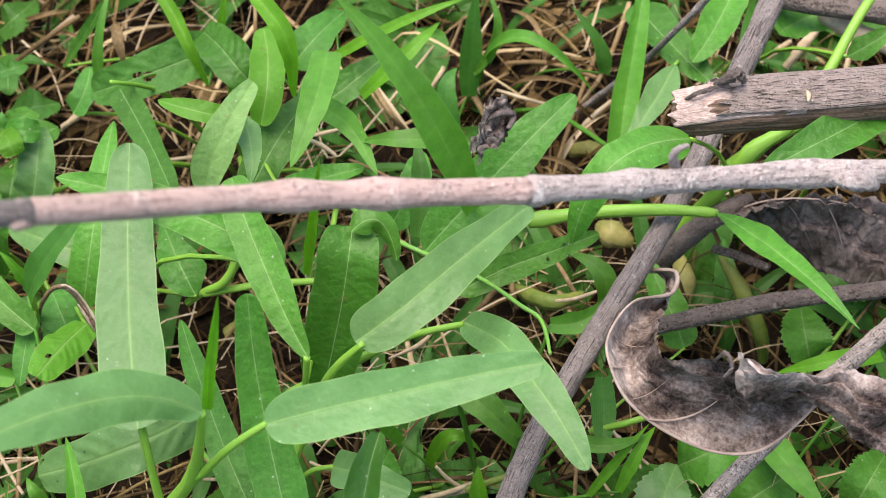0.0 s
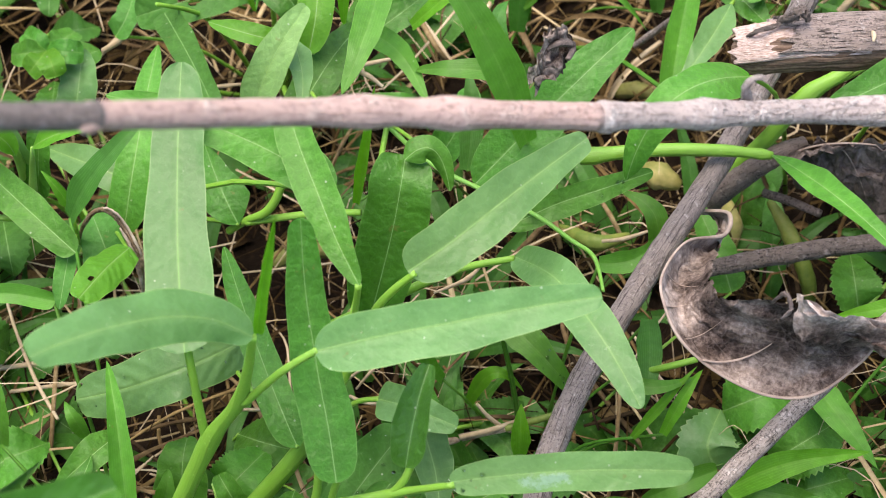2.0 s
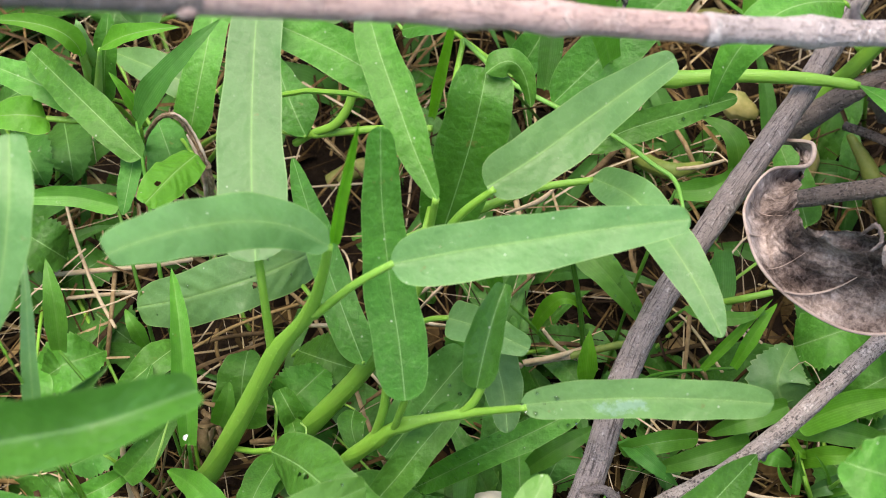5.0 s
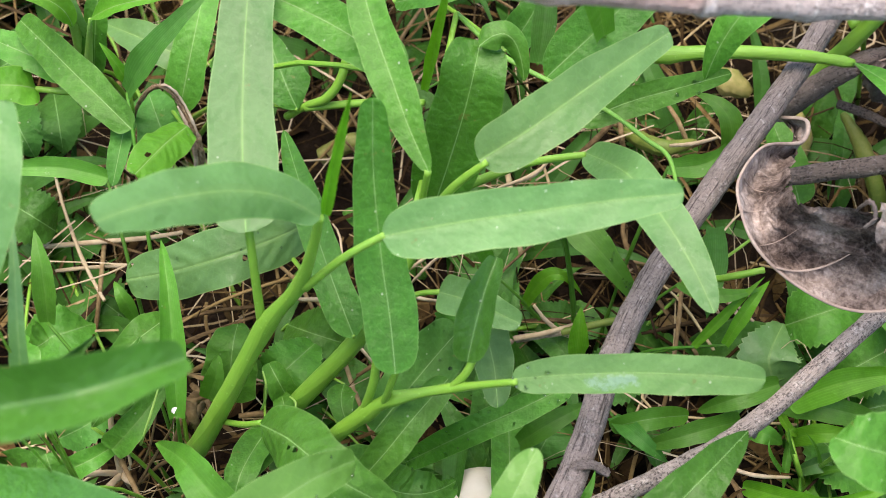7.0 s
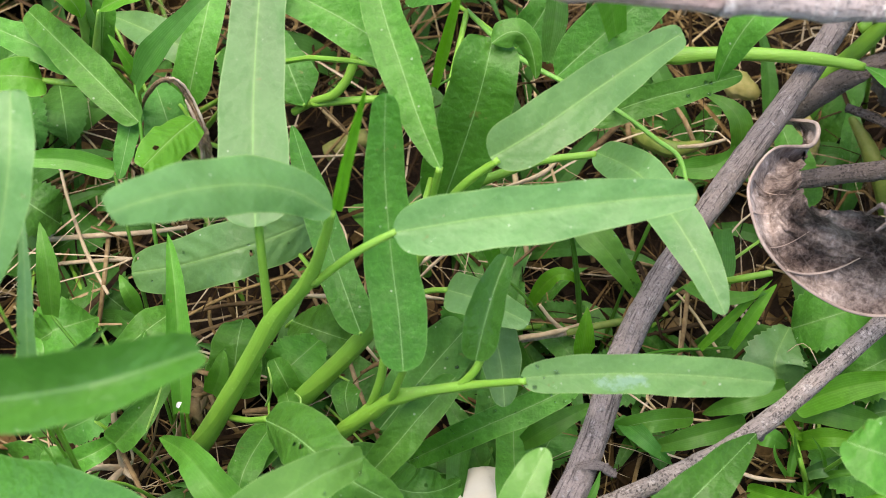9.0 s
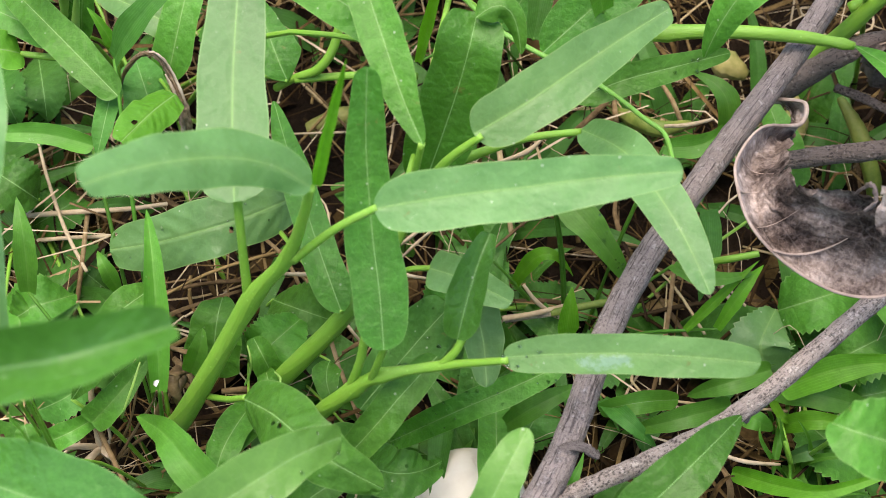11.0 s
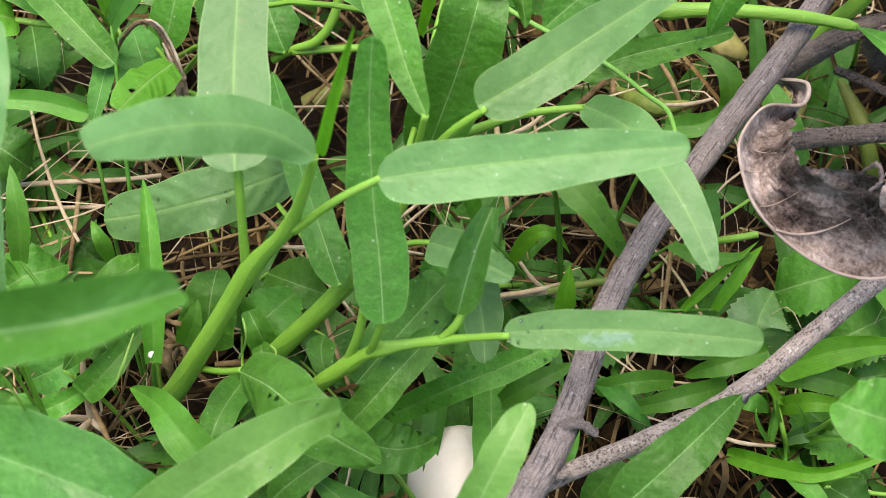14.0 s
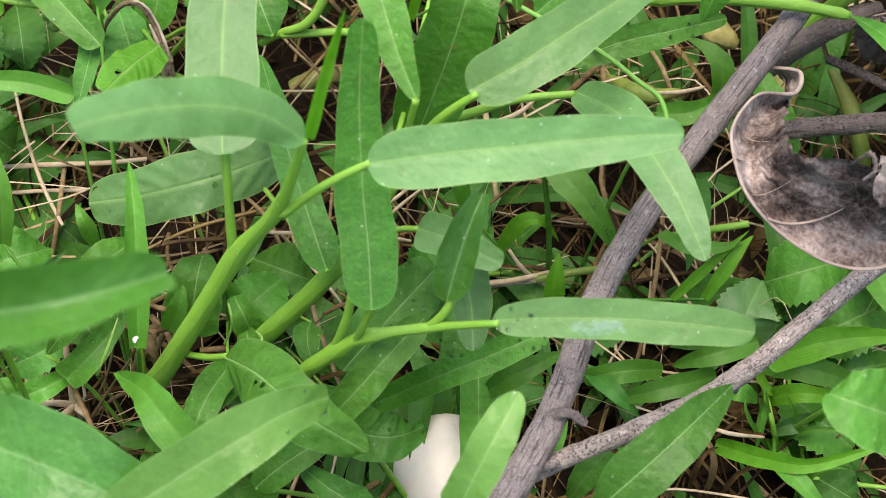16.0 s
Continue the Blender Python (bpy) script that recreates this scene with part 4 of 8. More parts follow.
stalk(spinach_h, "stem", (-0.0220, -0.0795, 0.0300), 0.0007)
leaf(spinach_h, "dark", "spear", (0.0087, -0.0835, 0.0300), (-0.0025, -0.0812, 0.0350), (-0.0154, -0.0698, 0.0300), 0.0101)
stalk(spinach_h, "stem", (0.0087, -0.0835, 0.0300), 0.0005)
spinach_i = plant("water_spinach", (0.0618, -0.0677, -0.0120), "water spinach shoot with one slanting glossy leaf", "water spinach", "water spinach plants")
leaf(spinach_i, "lush", "willow", (0.0552, -0.0952, 0.0700), (0.0688, -0.0846, 0.0820), (0.0849, -0.0659, 0.0783), 0.0134, roll=4, cup=0.08)
stalk(spinach_i, "stem", (0.0552, -0.0952, 0.0700), 0.0007)

# water spinach on the right
spinach_e = plant("water_spinach", (0.1478, 0.0961, -0.0120), "water spinach runner with a smooth bright stem under the sticks", "water spinach", "water spinach plants")
stem(spinach_e, "stem", [(0.0676, 0.0480, 0.0700), (0.0863, 0.0500, 0.0700), (0.1073, 0.0502, 0.0690), (0.1218, 0.0491, 0.0676)], [0.0021, 0.0019, 0.0018, 0.0011], nodes_at=(0.1, 0.9,))
stem(spinach_e, "stem", [(0.1141, 0.0682, 0.0300), (0.1244, 0.0678, 0.0500), (0.1350, 0.0718, 0.0660), (0.1498, 0.0784, 0.0750), (0.1696, 0.1058, 0.0850), (0.1816, 0.1209, 0.0900)], [0.0026, 0.0024, 0.0023, 0.0018, 0.0015, 0.0015], nodes_at=(0.4,))
leaf(spinach_e, "mid", "spear", (0.1213, 0.0497, 0.0676), (0.1345, 0.0183, 0.0870), (0.1485, -0.0061, 0.0900), 0.0092, roll=-8, cup=0.1)
leaf(spinach_e, "mid", "lance", (0.1109, 0.0485, 0.1030), (0.0878, 0.0310, 0.1160), (0.0774, 0.0239, 0.0920), 0.0128, roll=8, cup=-0.1)
stalk(spinach_e, "stem", (0.1109, 0.0485, 0.1030), 0.0007)
leaf(spinach_e, "dark", "lance", (0.1822, 0.0718, 0.0950), (0.1519, 0.0464, 0.1070), (0.1275, 0.0346, 0.1057), 0.0133, cup=0.1)
stalk(spinach_e, "stem", (0.1822, 0.0718, 0.0950), 0.0007)
stem(spinach_e, "stem", [(0.1283, 0.0801, 0.0450), (0.1414, 0.0834, 0.0550), (0.1574, 0.0876, 0.0620)], [0.0021, 0.0021, 0.0019])
spinach_j = plant("water_spinach", (0.1376, 0.1682, -0.0120), "water spinach shoots with light leaves beside the log", "water spinach", "water spinach plants")
leaf(spinach_j, "dark", "lance", (0.1099, 0.1479, 0.0500), (0.1189, 0.1253, 0.0550), (0.1296, 0.1080, 0.0550), 0.0133)
stalk(spinach_j, "stem", (0.1099, 0.1479, 0.0500), 0.0009)
leaf(spinach_j, "mid", "lance", (0.1407, 0.1437, 0.0600), (0.1317, 0.1252, 0.0620), (0.1233, 0.1134, 0.0600), 0.0124)
stalk(spinach_j, "stem", (0.1407, 0.1437, 0.0600), 0.0009)
leaf(spinach_j, "pale", "spear", (0.1179, 0.1126, 0.0600), (0.1088, 0.0954, 0.0620), (0.0979, 0.0801, 0.0600), 0.0106)
stalk(spinach_j, "stem", (0.1179, 0.1126, 0.0600), 0.0007)
leaf(spinach_j, "mid", "heart", (0.1710, 0.1411, 0.0500), (0.1611, 0.1368, 0.0500), (0.1545, 0.1323, 0.0500), 0.0136)
stalk(spinach_j, "stem", (0.1710, 0.1411, 0.0500), 0.0007)
leaf(spinach_j, "mid", "spear", (0.1683, 0.1036, 0.0700), (0.1753, 0.1043, 0.0750), (0.1842, 0.1071, 0.0800), 0.0090)
stalk(spinach_j, "stem", (0.1683, 0.1036, 0.0700), 0.0007)

# broad-leaved shoots on the left
spinach_f = plant("water_spinach", (-0.0849, 0.0825, -0.0120), "water spinach shoots with plain oblong leaves", "water spinach", "water spinach plants")
leaf(spinach_f, "mid", "lance", (0.0035, 0.0060, 0.1145), (-0.0197, 0.0180, 0.1220), (-0.0510, 0.0251, 0.1300), 0.0119, roll=-8, cup=0.05)
stalk(spinach_f, "stem", (0.0035, 0.0060, 0.1145), 0.0008)
leaf(spinach_f, "mid", "lance", (-0.0640, 0.0430, 0.0450), (-0.0588, 0.0633, 0.0620), (-0.0565, 0.1004, 0.0610), 0.0113, cup=0.06)
stalk(spinach_f, "stem", (-0.0640, 0.0430, 0.0450), 0.0008)
leaf(spinach_f, "mid", "tongue", (-0.0711, 0.0216, 0.0670), [(-0.0816, 0.0303, 0.0710), (-0.0938, 0.0425, 0.0710)], (-0.1071, 0.0579, 0.0660), 0.0100, up=TOWARD, cup=0.06, wave=0.04)
stalk(spinach_f, "stem", (-0.0723, 0.0228, 0.0670), 0.0008)
leaf(spinach_f, "mid", "lance", (-0.0914, 0.0457, 0.0580), (-0.1071, 0.0505, 0.0620), (-0.1274, 0.0606, 0.0600), 0.0102, cup=0.06)
stalk(spinach_f, "stem", (-0.0914, 0.0457, 0.0580), 0.0008)
leaf(spinach_f, "bright", "lance", (-0.1024, 0.0426, 0.0550), (-0.1092, 0.0401, 0.0600), (-0.1222, 0.0421, 0.0550), 0.0112, cup=0.06)
stem(spinach_f, "stem", [(-0.0879, 0.0455, 0.0500), (-0.0948, 0.0427, 0.0540), (-0.1027, 0.0426, 0.0550)], [0.0010, 0.0010, 0.0008], "petiole")
leaf(spinach_f, "bright", "arched", (-0.0557, 0.0210, 0.0700), [(-0.0591, 0.0095, 0.0780)], (-0.0642, -0.0033, 0.0830), 0.0109, up=TOWARD, cup=-0.10, holes=((0.25, 0.70, 0.0008),))
stalk(spinach_f, "stem", (-0.0571, 0.0231, 0.0654), 0.0006)
leaf(spinach_f, "deep", "heart", (-0.0657, 0.0301, 0.0450), (-0.0689, 0.0375, 0.0500), (-0.0729, 0.0470, 0.0500), 0.0137)
stalk(spinach_f, "stem", (-0.0657, 0.0301, 0.0450), 0.0006)
leaf(spinach_f, "deep", "lance", (-0.0748, 0.0297, 0.0600), (-0.0746, 0.0180, 0.0620), (-0.0760, 0.0092, 0.0580), 0.0066, cup=0.15)
leaf(spinach_f, "pale", "lance", (-0.0629, 0.0579, 0.0500), (-0.0743, 0.0626, 0.0520), (-0.0901, 0.0747, 0.0446), 0.0116)
stalk(spinach_f, "stem", (-0.0629, 0.0579, 0.0500), 0.0007)
leaf(spinach_f, "dark", "spear", (-0.0307, 0.0451, 0.0450), (-0.0361, 0.0553, 0.0500), (-0.0420, 0.0719, 0.0500), 0.0150)
stalk(spinach_f, "stem", (-0.0307, 0.0451, 0.0450), 0.0008)
stem(spinach_f, "stem", [(-0.0157, 0.0552, 0.0660), (-0.0166, 0.0508, 0.0600), (-0.0185, 0.0475, 0.0550), (-0.0224, 0.0455, 0.0500), (-0.0286, 0.0463, 0.0450), (-0.0345, 0.0476, 0.0380)], [0.0011, 0.0013, 0.0013, 0.0013, 0.0011, 0.0012])
stem(spinach_f, "stem", [(-0.0286, 0.0457, 0.0450), (-0.0109, 0.0445, 0.0500), (0.0056, 0.0414, 0.0550)], [0.0011, 0.0011, 0.0010])
low_leaf_a = leaf(spinach_f, "pale", "tongue", (-0.0219, -0.0000, 0.0580), [(-0.0332, -0.0100, 0.0630), (-0.0443, -0.0150, 0.0630), (-0.0585, -0.0144, 0.0540)], (-0.0714, -0.0124, 0.0460), 0.0152, up=TOWARD, cup=-0.05, wave=0.06, holes=((-0.25, 0.37, 0.0008), (0.75, 0.95, 0.0010), (0.9, 0.2, 0.0007),))
stalk(spinach_f, "stem", (-0.0253, -0.0024, 0.0580), 0.0007)
leaf(spinach_f, "dark", "lance", (-0.0078, -0.0402, 0.0700), (-0.0180, -0.0159, 0.0750), (-0.0309, 0.0238, 0.0650), 0.0095, cup=0.1)
stalk(spinach_f, "stem", (-0.0078, -0.0402, 0.0700), 0.0007)
stem(spinach_f, "stem_pale", [(-0.0966, 0.0565, 0.0300), (-0.0923, 0.0560, 0.0550), (-0.0917, 0.0538, 0.0750), (-0.0968, 0.0510, 0.0850)], [0.0015, 0.0015, 0.0011, 0.0008])
leaf(spinach_f, "bright", "spear", (-0.0884, 0.0466, 0.0780), (-0.0950, 0.0470, 0.0900), (-0.1168, 0.0487, 0.0900), 0.0071, cup=0.25)
leaf(spinach_f, "bright", "spear", (-0.0850, 0.0518, 0.0750), (-0.0732, 0.0468, 0.0880), (-0.0599, 0.0476, 0.0900), 0.0071, cup=0.2)
stem(spinach_f, "stem_pale", [(-0.0940, 0.0534, 0.0300), (-0.0893, 0.0519, 0.0550), (-0.0850, 0.0518, 0.0750)], [0.0017, 0.0013, 0.0005])
leaf(spinach_f, "pale", "spear", (-0.0905, 0.0563, 0.0600), (-0.0902, 0.0548, 0.0750), (-0.0914, 0.0579, 0.0800), 0.0060)
stalk(spinach_f, "stem", (-0.0905, 0.0563, 0.0600), 0.0006)
leaf(spinach_f, "dark", "lance", (-0.0889, 0.0536, 0.0500), (-0.0862, 0.0565, 0.0650), (-0.0844, 0.0649, 0.0750), 0.0085)
stalk(spinach_f, "stem", (-0.0889, 0.0536, 0.0500), 0.0006)
leaf(spinach_f, "bright", "spear", (-0.0742, 0.0370, 0.0660), (-0.0761, 0.0372, 0.0750), (-0.0801, 0.0402, 0.0800), 0.0039, cup=0.3)
stem(spinach_f, "stem", [(-0.0755, 0.0355, 0.0500), (-0.0743, 0.0354, 0.0600), (-0.0747, 0.0379, 0.0660)], [0.0008, 0.0008, 0.0006])

# broad-leaved shoots at the back
spinach_g = plant("water_spinach", (-0.0298, 0.1474, -0.0120), "water spinach shoots with dark oblong leaves in the shade", "water spinach", "water spinach plants")
leaf(spinach_g, "under", "slim", (-0.0203, 0.0414, 0.1000), [(-0.0160, 0.0466, 0.1100), (-0.0106, 0.0539, 0.1160)], (-0.0053, 0.0653, 0.1160), 0.0098, up=TOWARD, roll=10, cup=0.12)
stalk(spinach_g, "stem", (-0.0211, 0.0405, 0.1000), 0.0007)
leaf(spinach_g, "bright", "lance", (-0.0089, 0.0591, 0.1080), (-0.0185, 0.0571, 0.1140), (-0.0312, 0.0633, 0.1127), 0.0070)
stalk(spinach_g, "stem", (-0.0089, 0.0591, 0.1080), 0.0008)
leaf(spinach_g, "pale", "spear", (-0.0110, 0.0683, 0.1000), (-0.0067, 0.0510, 0.1050), (-0.0079, 0.0415, 0.1000), 0.0074)
stalk(spinach_g, "stem", (-0.0110, 0.0683, 0.1000), 0.0006)
leaf(spinach_g, "bright", "arched", (-0.0095, 0.0884, 0.0700), [(-0.0070, 0.0951, 0.0780), (-0.0067, 0.1068, 0.0800)], (-0.0083, 0.1184, 0.0800), 0.0105, up=TOWARD, cup=0.15)
stalk(spinach_g, "stem", (-0.0081, 0.0884, 0.0700), 0.0008)
leaf(spinach_g, "dark", "tongue", (-0.0131, 0.1122, 0.0600), [(-0.0181, 0.1154, 0.0660), (-0.0242, 0.1257, 0.0650)], (-0.0309, 0.1373, 0.0600), 0.0131, up=TOWARD, wave=0.05, holes=((0.2, 0.38, 0.0007),))
stalk(spinach_g, "stem", (-0.0131, 0.1111, 0.0600), 0.0009)
leaf(spinach_g, "deep", "tongue", (-0.0189, 0.1364, 0.0520), [(-0.0326, 0.1301, 0.0560), (-0.0485, 0.1235, 0.0560)], (-0.0676, 0.1247, 0.0470), 0.0151, up=TOWARD, wave=0.06, holes=((-0.1, 0.66, 0.0018), (0.12, 0.72, 0.0012),))
stalk(spinach_g, "stem", (-0.0244, 0.1380, 0.0520), 0.0009)
leaf(spinach_g, "deep", "even", (-0.0557, 0.1144, 0.0600), [(-0.0476, 0.0958, 0.0660), (-0.0405, 0.0791, 0.0700)], (-0.0336, 0.0609, 0.0740), 0.0090, up=TOWARD)
stalk(spinach_g, "stem", (-0.0547, 0.1043, 0.0750), 0.0008)
leaf(spinach_g, "dark", "lance", (-0.0148, 0.0741, 0.0550), (-0.0037, 0.0893, 0.0650), (0.0060, 0.1086, 0.0600), 0.0134)
stalk(spinach_g, "stem", (-0.0148, 0.0741, 0.0550), 0.0009)
leaf(spinach_g, "dark", "lance", (0.0069, 0.1028, 0.0600), (0.0178, 0.1081, 0.0650), (0.0275, 0.1179, 0.0650), 0.0111)
stalk(spinach_g, "stem", (0.0069, 0.1028, 0.0600), 0.0007)
leaf(spinach_g, "deep", "lance", (-0.0025, 0.1297, 0.0500), (0.0053, 0.1369, 0.0550), (0.0141, 0.1522, 0.0500), 0.0135)
stalk(spinach_g, "stem", (-0.0025, 0.1297, 0.0500), 0.0007)
leaf(spinach_g, "deep", "heart", (-0.0754, 0.1228, 0.0400), (-0.0710, 0.1279, 0.0450), (-0.0701, 0.1381, 0.0450), 0.0086)
stalk(spinach_g, "stem", (-0.0754, 0.1228, 0.0400), 0.0006)
leaf(spinach_g, "frost", "lance", (-0.0849, 0.0877, 0.0400), (-0.0820, 0.0954, 0.0500), (-0.0826, 0.1089, 0.0500), 0.0130)
stalk(spinach_g, "stem", (-0.0849, 0.0877, 0.0400), 0.0009)
leaf(spinach_g, "mid", "lance", (-0.0028, 0.0602, 0.0750), (0.0103, 0.0557, 0.0850), (0.0222, 0.0588, 0.0850), 0.0077)
stalk(spinach_g, "stem", (-0.0028, 0.0602, 0.0750), 0.0006)
leaf(spinach_g, "dark", "lance", (0.0278, 0.0562, 0.0600), (0.0351, 0.0626, 0.0700), (0.0379, 0.0750, 0.0700), 0.0104)
stalk(spinach_g, "stem", (0.0278, 0.0562, 0.0600), 0.0007)

# grasses
grass_a = plant("grass_tuft", (0.0457, 0.1026, -0.0120), "bright green broad-bladed grass tuft", "grass", "grass tufts")
leaf(grass_a, "grass", "grass", (0.0518, 0.0322, 0.0980), (0.0395, 0.0359, 0.1400), (0.0201, 0.0495, 0.1650), 0.0112, cup=0.1, rows=24)
stalk(grass_a, "grass", (0.0518, 0.0322, 0.0980), 0.0008)
leaf(grass_a, "grass", "grass", (0.0518, 0.0611, 0.0900), (0.0348, 0.0576, 0.0980), (0.0211, 0.0638, 0.0900), 0.0072, cup=0.1)
stalk(grass_a, "grass", (0.0518, 0.0611, 0.0900), 0.0008)
leaf(grass_a, "grass_shaded", "grass", (0.0362, 0.0444, 0.0700), (0.0378, 0.0568, 0.0800), (0.0368, 0.0692, 0.0850), 0.0074)
stalk(grass_a, "grass", (0.0362, 0.0444, 0.0700), 0.0006)
leaf(grass_a, "grass_bright", "grass", (0.0072, 0.0199, 0.0900), (0.0108, 0.0236, 0.1100), (0.0141, 0.0269, 0.1300), 0.0034, cup=0.4)
stalk(grass_a, "grass", (0.0072, 0.0199, 0.0900), 0.0004)
grass_g = plant("grass_tuft", (0.0090, 0.1798, -0.0120), "grass tuft with a drooping broad blade", "grass", "grass tufts")
leaf(grass_g, "grass", "blade", (0.0133, 0.0883, 0.1010), [(0.0116, 0.0718, 0.1060), (0.0082, 0.0580, 0.1060)], (0.0034, 0.0466, 0.1016), 0.0092, up=TOWARD, cup=0.08)
stalk(grass_g, "grass", (0.0162, 0.0889, 0.1010), 0.0003)
leaf(grass_g, "grass", "blade", (0.0086, 0.0833, 0.0850), [(0.0160, 0.0715, 0.0920), (0.0212, 0.0636, 0.0920)], (0.0261, 0.0518, 0.0900), 0.0069, up=TOWARD, cup=0.1)
stalk(grass_g, "grass", (0.0094, 0.0826, 0.0850), 0.0003)
leaf(grass_g, "grass_bright", "grass", (0.0059, 0.1191, 0.0600), (0.0321, 0.1120, 0.0850), (0.0545, 0.1172, 0.0900), 0.0047)
stalk(grass_g, "grass", (0.0059, 0.1191, 0.0600), 0.0003)
leaf(grass_g, "grass_bright", "grass", (0.0207, 0.0979, 0.0700), (0.0352, 0.1005, 0.0850), (0.0457, 0.1127, 0.0850), 0.0060)
stalk(grass_g, "grass", (0.0207, 0.0979, 0.0700), 0.0003)
grass_b = plant("grass_tuft", (0.0588, 0.1681, -0.0120), "grass tuft with arching narrow blades", "grass", "grass tufts")
leaf(grass_b, "grass_shaded", "grass", (0.0537, 0.1298, 0.0300), (0.0553, 0.1343, 0.0500), (0.0579, 0.1424, 0.0700), 0.0085)
stalk(grass_b, "grass", (0.0537, 0.1298, 0.0300), 0.0007)
leaf(grass_b, "grass", "grass", (0.0596, 0.1291, 0.0500), (0.0732, 0.1172, 0.0700), (0.0930, 0.1113, 0.0500), 0.0055, cup=0.2)
stalk(grass_b, "grass", (0.0596, 0.1291, 0.0500), 0.0005)
leaf(grass_b, "grass", "grass", (0.0559, 0.1309, 0.0400), (0.0634, 0.1294, 0.0600), (0.0605, 0.1397, 0.0700), 0.0042)
stalk(grass_b, "grass", (0.0559, 0.1309, 0.0400), 0.0005)
leaf(grass_b, "grass_shaded", "grass", (0.0979, 0.1280, 0.0400), (0.0963, 0.1314, 0.0500), (0.0876, 0.1400, 0.0600), 0.0058)
stalk(grass_b, "grass", (0.0979, 0.1280, 0.0400), 0.0005)
leaf(grass_b, "grass", "blade", (0.0988, 0.0898, 0.0450), [(0.1021, 0.1052, 0.0550), (0.1064, 0.1209, 0.0660)], (0.1121, 0.1429, 0.0780), 0.0088, up=TOWARD, cup=0.3)
stalk(grass_b, "grass", (0.0993, 0.0897, 0.0450), 0.0009)
leaf(grass_b, "grass_shaded", "grass", (0.0483, 0.0992, 0.0500), (0.0463, 0.1070, 0.0600), (0.0502, 0.1160, 0.0600), 0.0074)
stalk(grass_b, "grass", (0.0483, 0.0992, 0.0500), 0.0005)
grass_c = plant("grass_tuft", (-0.0311, 0.1853, -0.0120), "young grass with pale narrow blades", "grass", "grass tufts")
leaf(grass_c, "grass_bright", "sheath", (-0.0261, 0.1051, 0.0700), [(-0.0294, 0.1079, 0.0830), (-0.0338, 0.1173, 0.0880)], (-0.0401, 0.1287, 0.0900), 0.0044, up=TOWARD, cup=0.3)
stalk(grass_c, "grass", (-0.0261, 0.1056, 0.0700), 0.0005)
leaf(grass_c, "grass_bright", "sheath", (0.0016, 0.0885, 0.0820), [(0.0024, 0.0900, 0.0980), (0.0001, 0.0947, 0.1060)], (-0.0076, 0.1046, 0.1100), 0.0058, up=TOWARD, cup=0.25)
stalk(grass_c, "grass", (0.0022, 0.0917, 0.0800), 0.0005)
leaf(grass_c, "grass_bright", "grass", (-0.0268, 0.1450, 0.0500), (-0.0245, 0.1455, 0.0600), (-0.0222, 0.1482, 0.0700), 0.0035)
stalk(grass_c, "grass", (-0.0268, 0.1450, 0.0500), 0.0005)
leaf(grass_c, "grass", "grass", (-0.0667, 0.1295, 0.0400), (-0.0640, 0.1359, 0.0600), (-0.0587, 0.1508, 0.0700), 0.0042)
stalk(grass_c, "grass", (-0.0667, 0.1295, 0.0400), 0.0005)
leaf(grass_c, "dark", "spear", (-0.0837, 0.1523, 0.0300), (-0.0714, 0.1486, 0.0500), (-0.0588, 0.1483, 0.0700), 0.0067)
stalk(grass_c, "stem", (-0.0837, 0.1523, 0.0300), 0.0006)
grass_d = plant("grass_tuft", (0.0532, -0.0070, -0.0120), "grass tuft with short blades by the branch", "grass", "grass tufts")
wet_leaf = leaf(grass_d, "grass", "grass", (0.0427, 0.0109, 0.0500), (0.0554, -0.0038, 0.0500), (0.0673, -0.0075, 0.0280), 0.0100, cup=0.08)
stalk(grass_d, "grass", (0.0427, 0.0109, 0.0500), 0.0008)
leaf(grass_d, "grass", "grass", (0.0723, 0.0224, 0.0550), (0.0828, 0.0222, 0.0580), (0.0891, 0.0303, 0.0580), 0.0072, roll=25, cup=0.2)
stalk(grass_d, "grass", (0.0723, 0.0224, 0.0550), 0.0006)
leaf(grass_d, "grass", "grass", (0.0884, 0.0265, 0.0560), (0.0869, 0.0322, 0.0660), (0.0782, 0.0397, 0.0650), 0.0075, cup=0.1)
stalk(grass_d, "grass", (0.0884, 0.0265, 0.0560), 0.0006)
leaf(grass_d, "mid", "lance", (0.1145, 0.0339, 0.0200), (0.1107, 0.0450, 0.0260), (0.1050, 0.0607, 0.0300), 0.0110, cup=0.1)
stalk(grass_d, "stem", (0.1145, 0.0339, 0.0200), 0.0005)
leaf(grass_d, "grass_bright", "grass", (0.0804, -0.0190, 0.0300), (0.0888, -0.0131, 0.0400), (0.0980, -0.0052, 0.0450), 0.0033, cup=0.2)
stalk(grass_d, "grass", (0.0804, -0.0190, 0.0300), 0.0005)
stem(grass_d, "stem", [(0.0828, 0.0012, 0.0300), (0.0908, -0.0013, 0.0380), (0.0990, -0.0002, 0.0400)], [0.0010, 0.0010, 0.0009])
leaf(grass_d, "grass_bright", "grass", (0.0494, -0.0184, 0.0200), (0.0495, -0.0156, 0.0300), (0.0498, -0.0104, 0.0350), 0.0063, cup=0.2)
stalk(grass_d, "grass", (0.0494, -0.0184, 0.0200), 0.0005)
leaf(grass_d, "grass_bright", "grass", (0.0352, 0.0021, 0.0120), (0.0426, 0.0034, 0.0280), (0.0512, 0.0015, 0.0200), 0.0051)
stalk(grass_d, "grass", (0.0352, 0.0021, 0.0120), 0.0005)
leaf(grass_d, "grass", "grass", (0.0278, 0.0061, 0.0200), (0.0218, 0.0034, 0.0500), (0.0265, 0.0098, 0.0600), 0.0056)
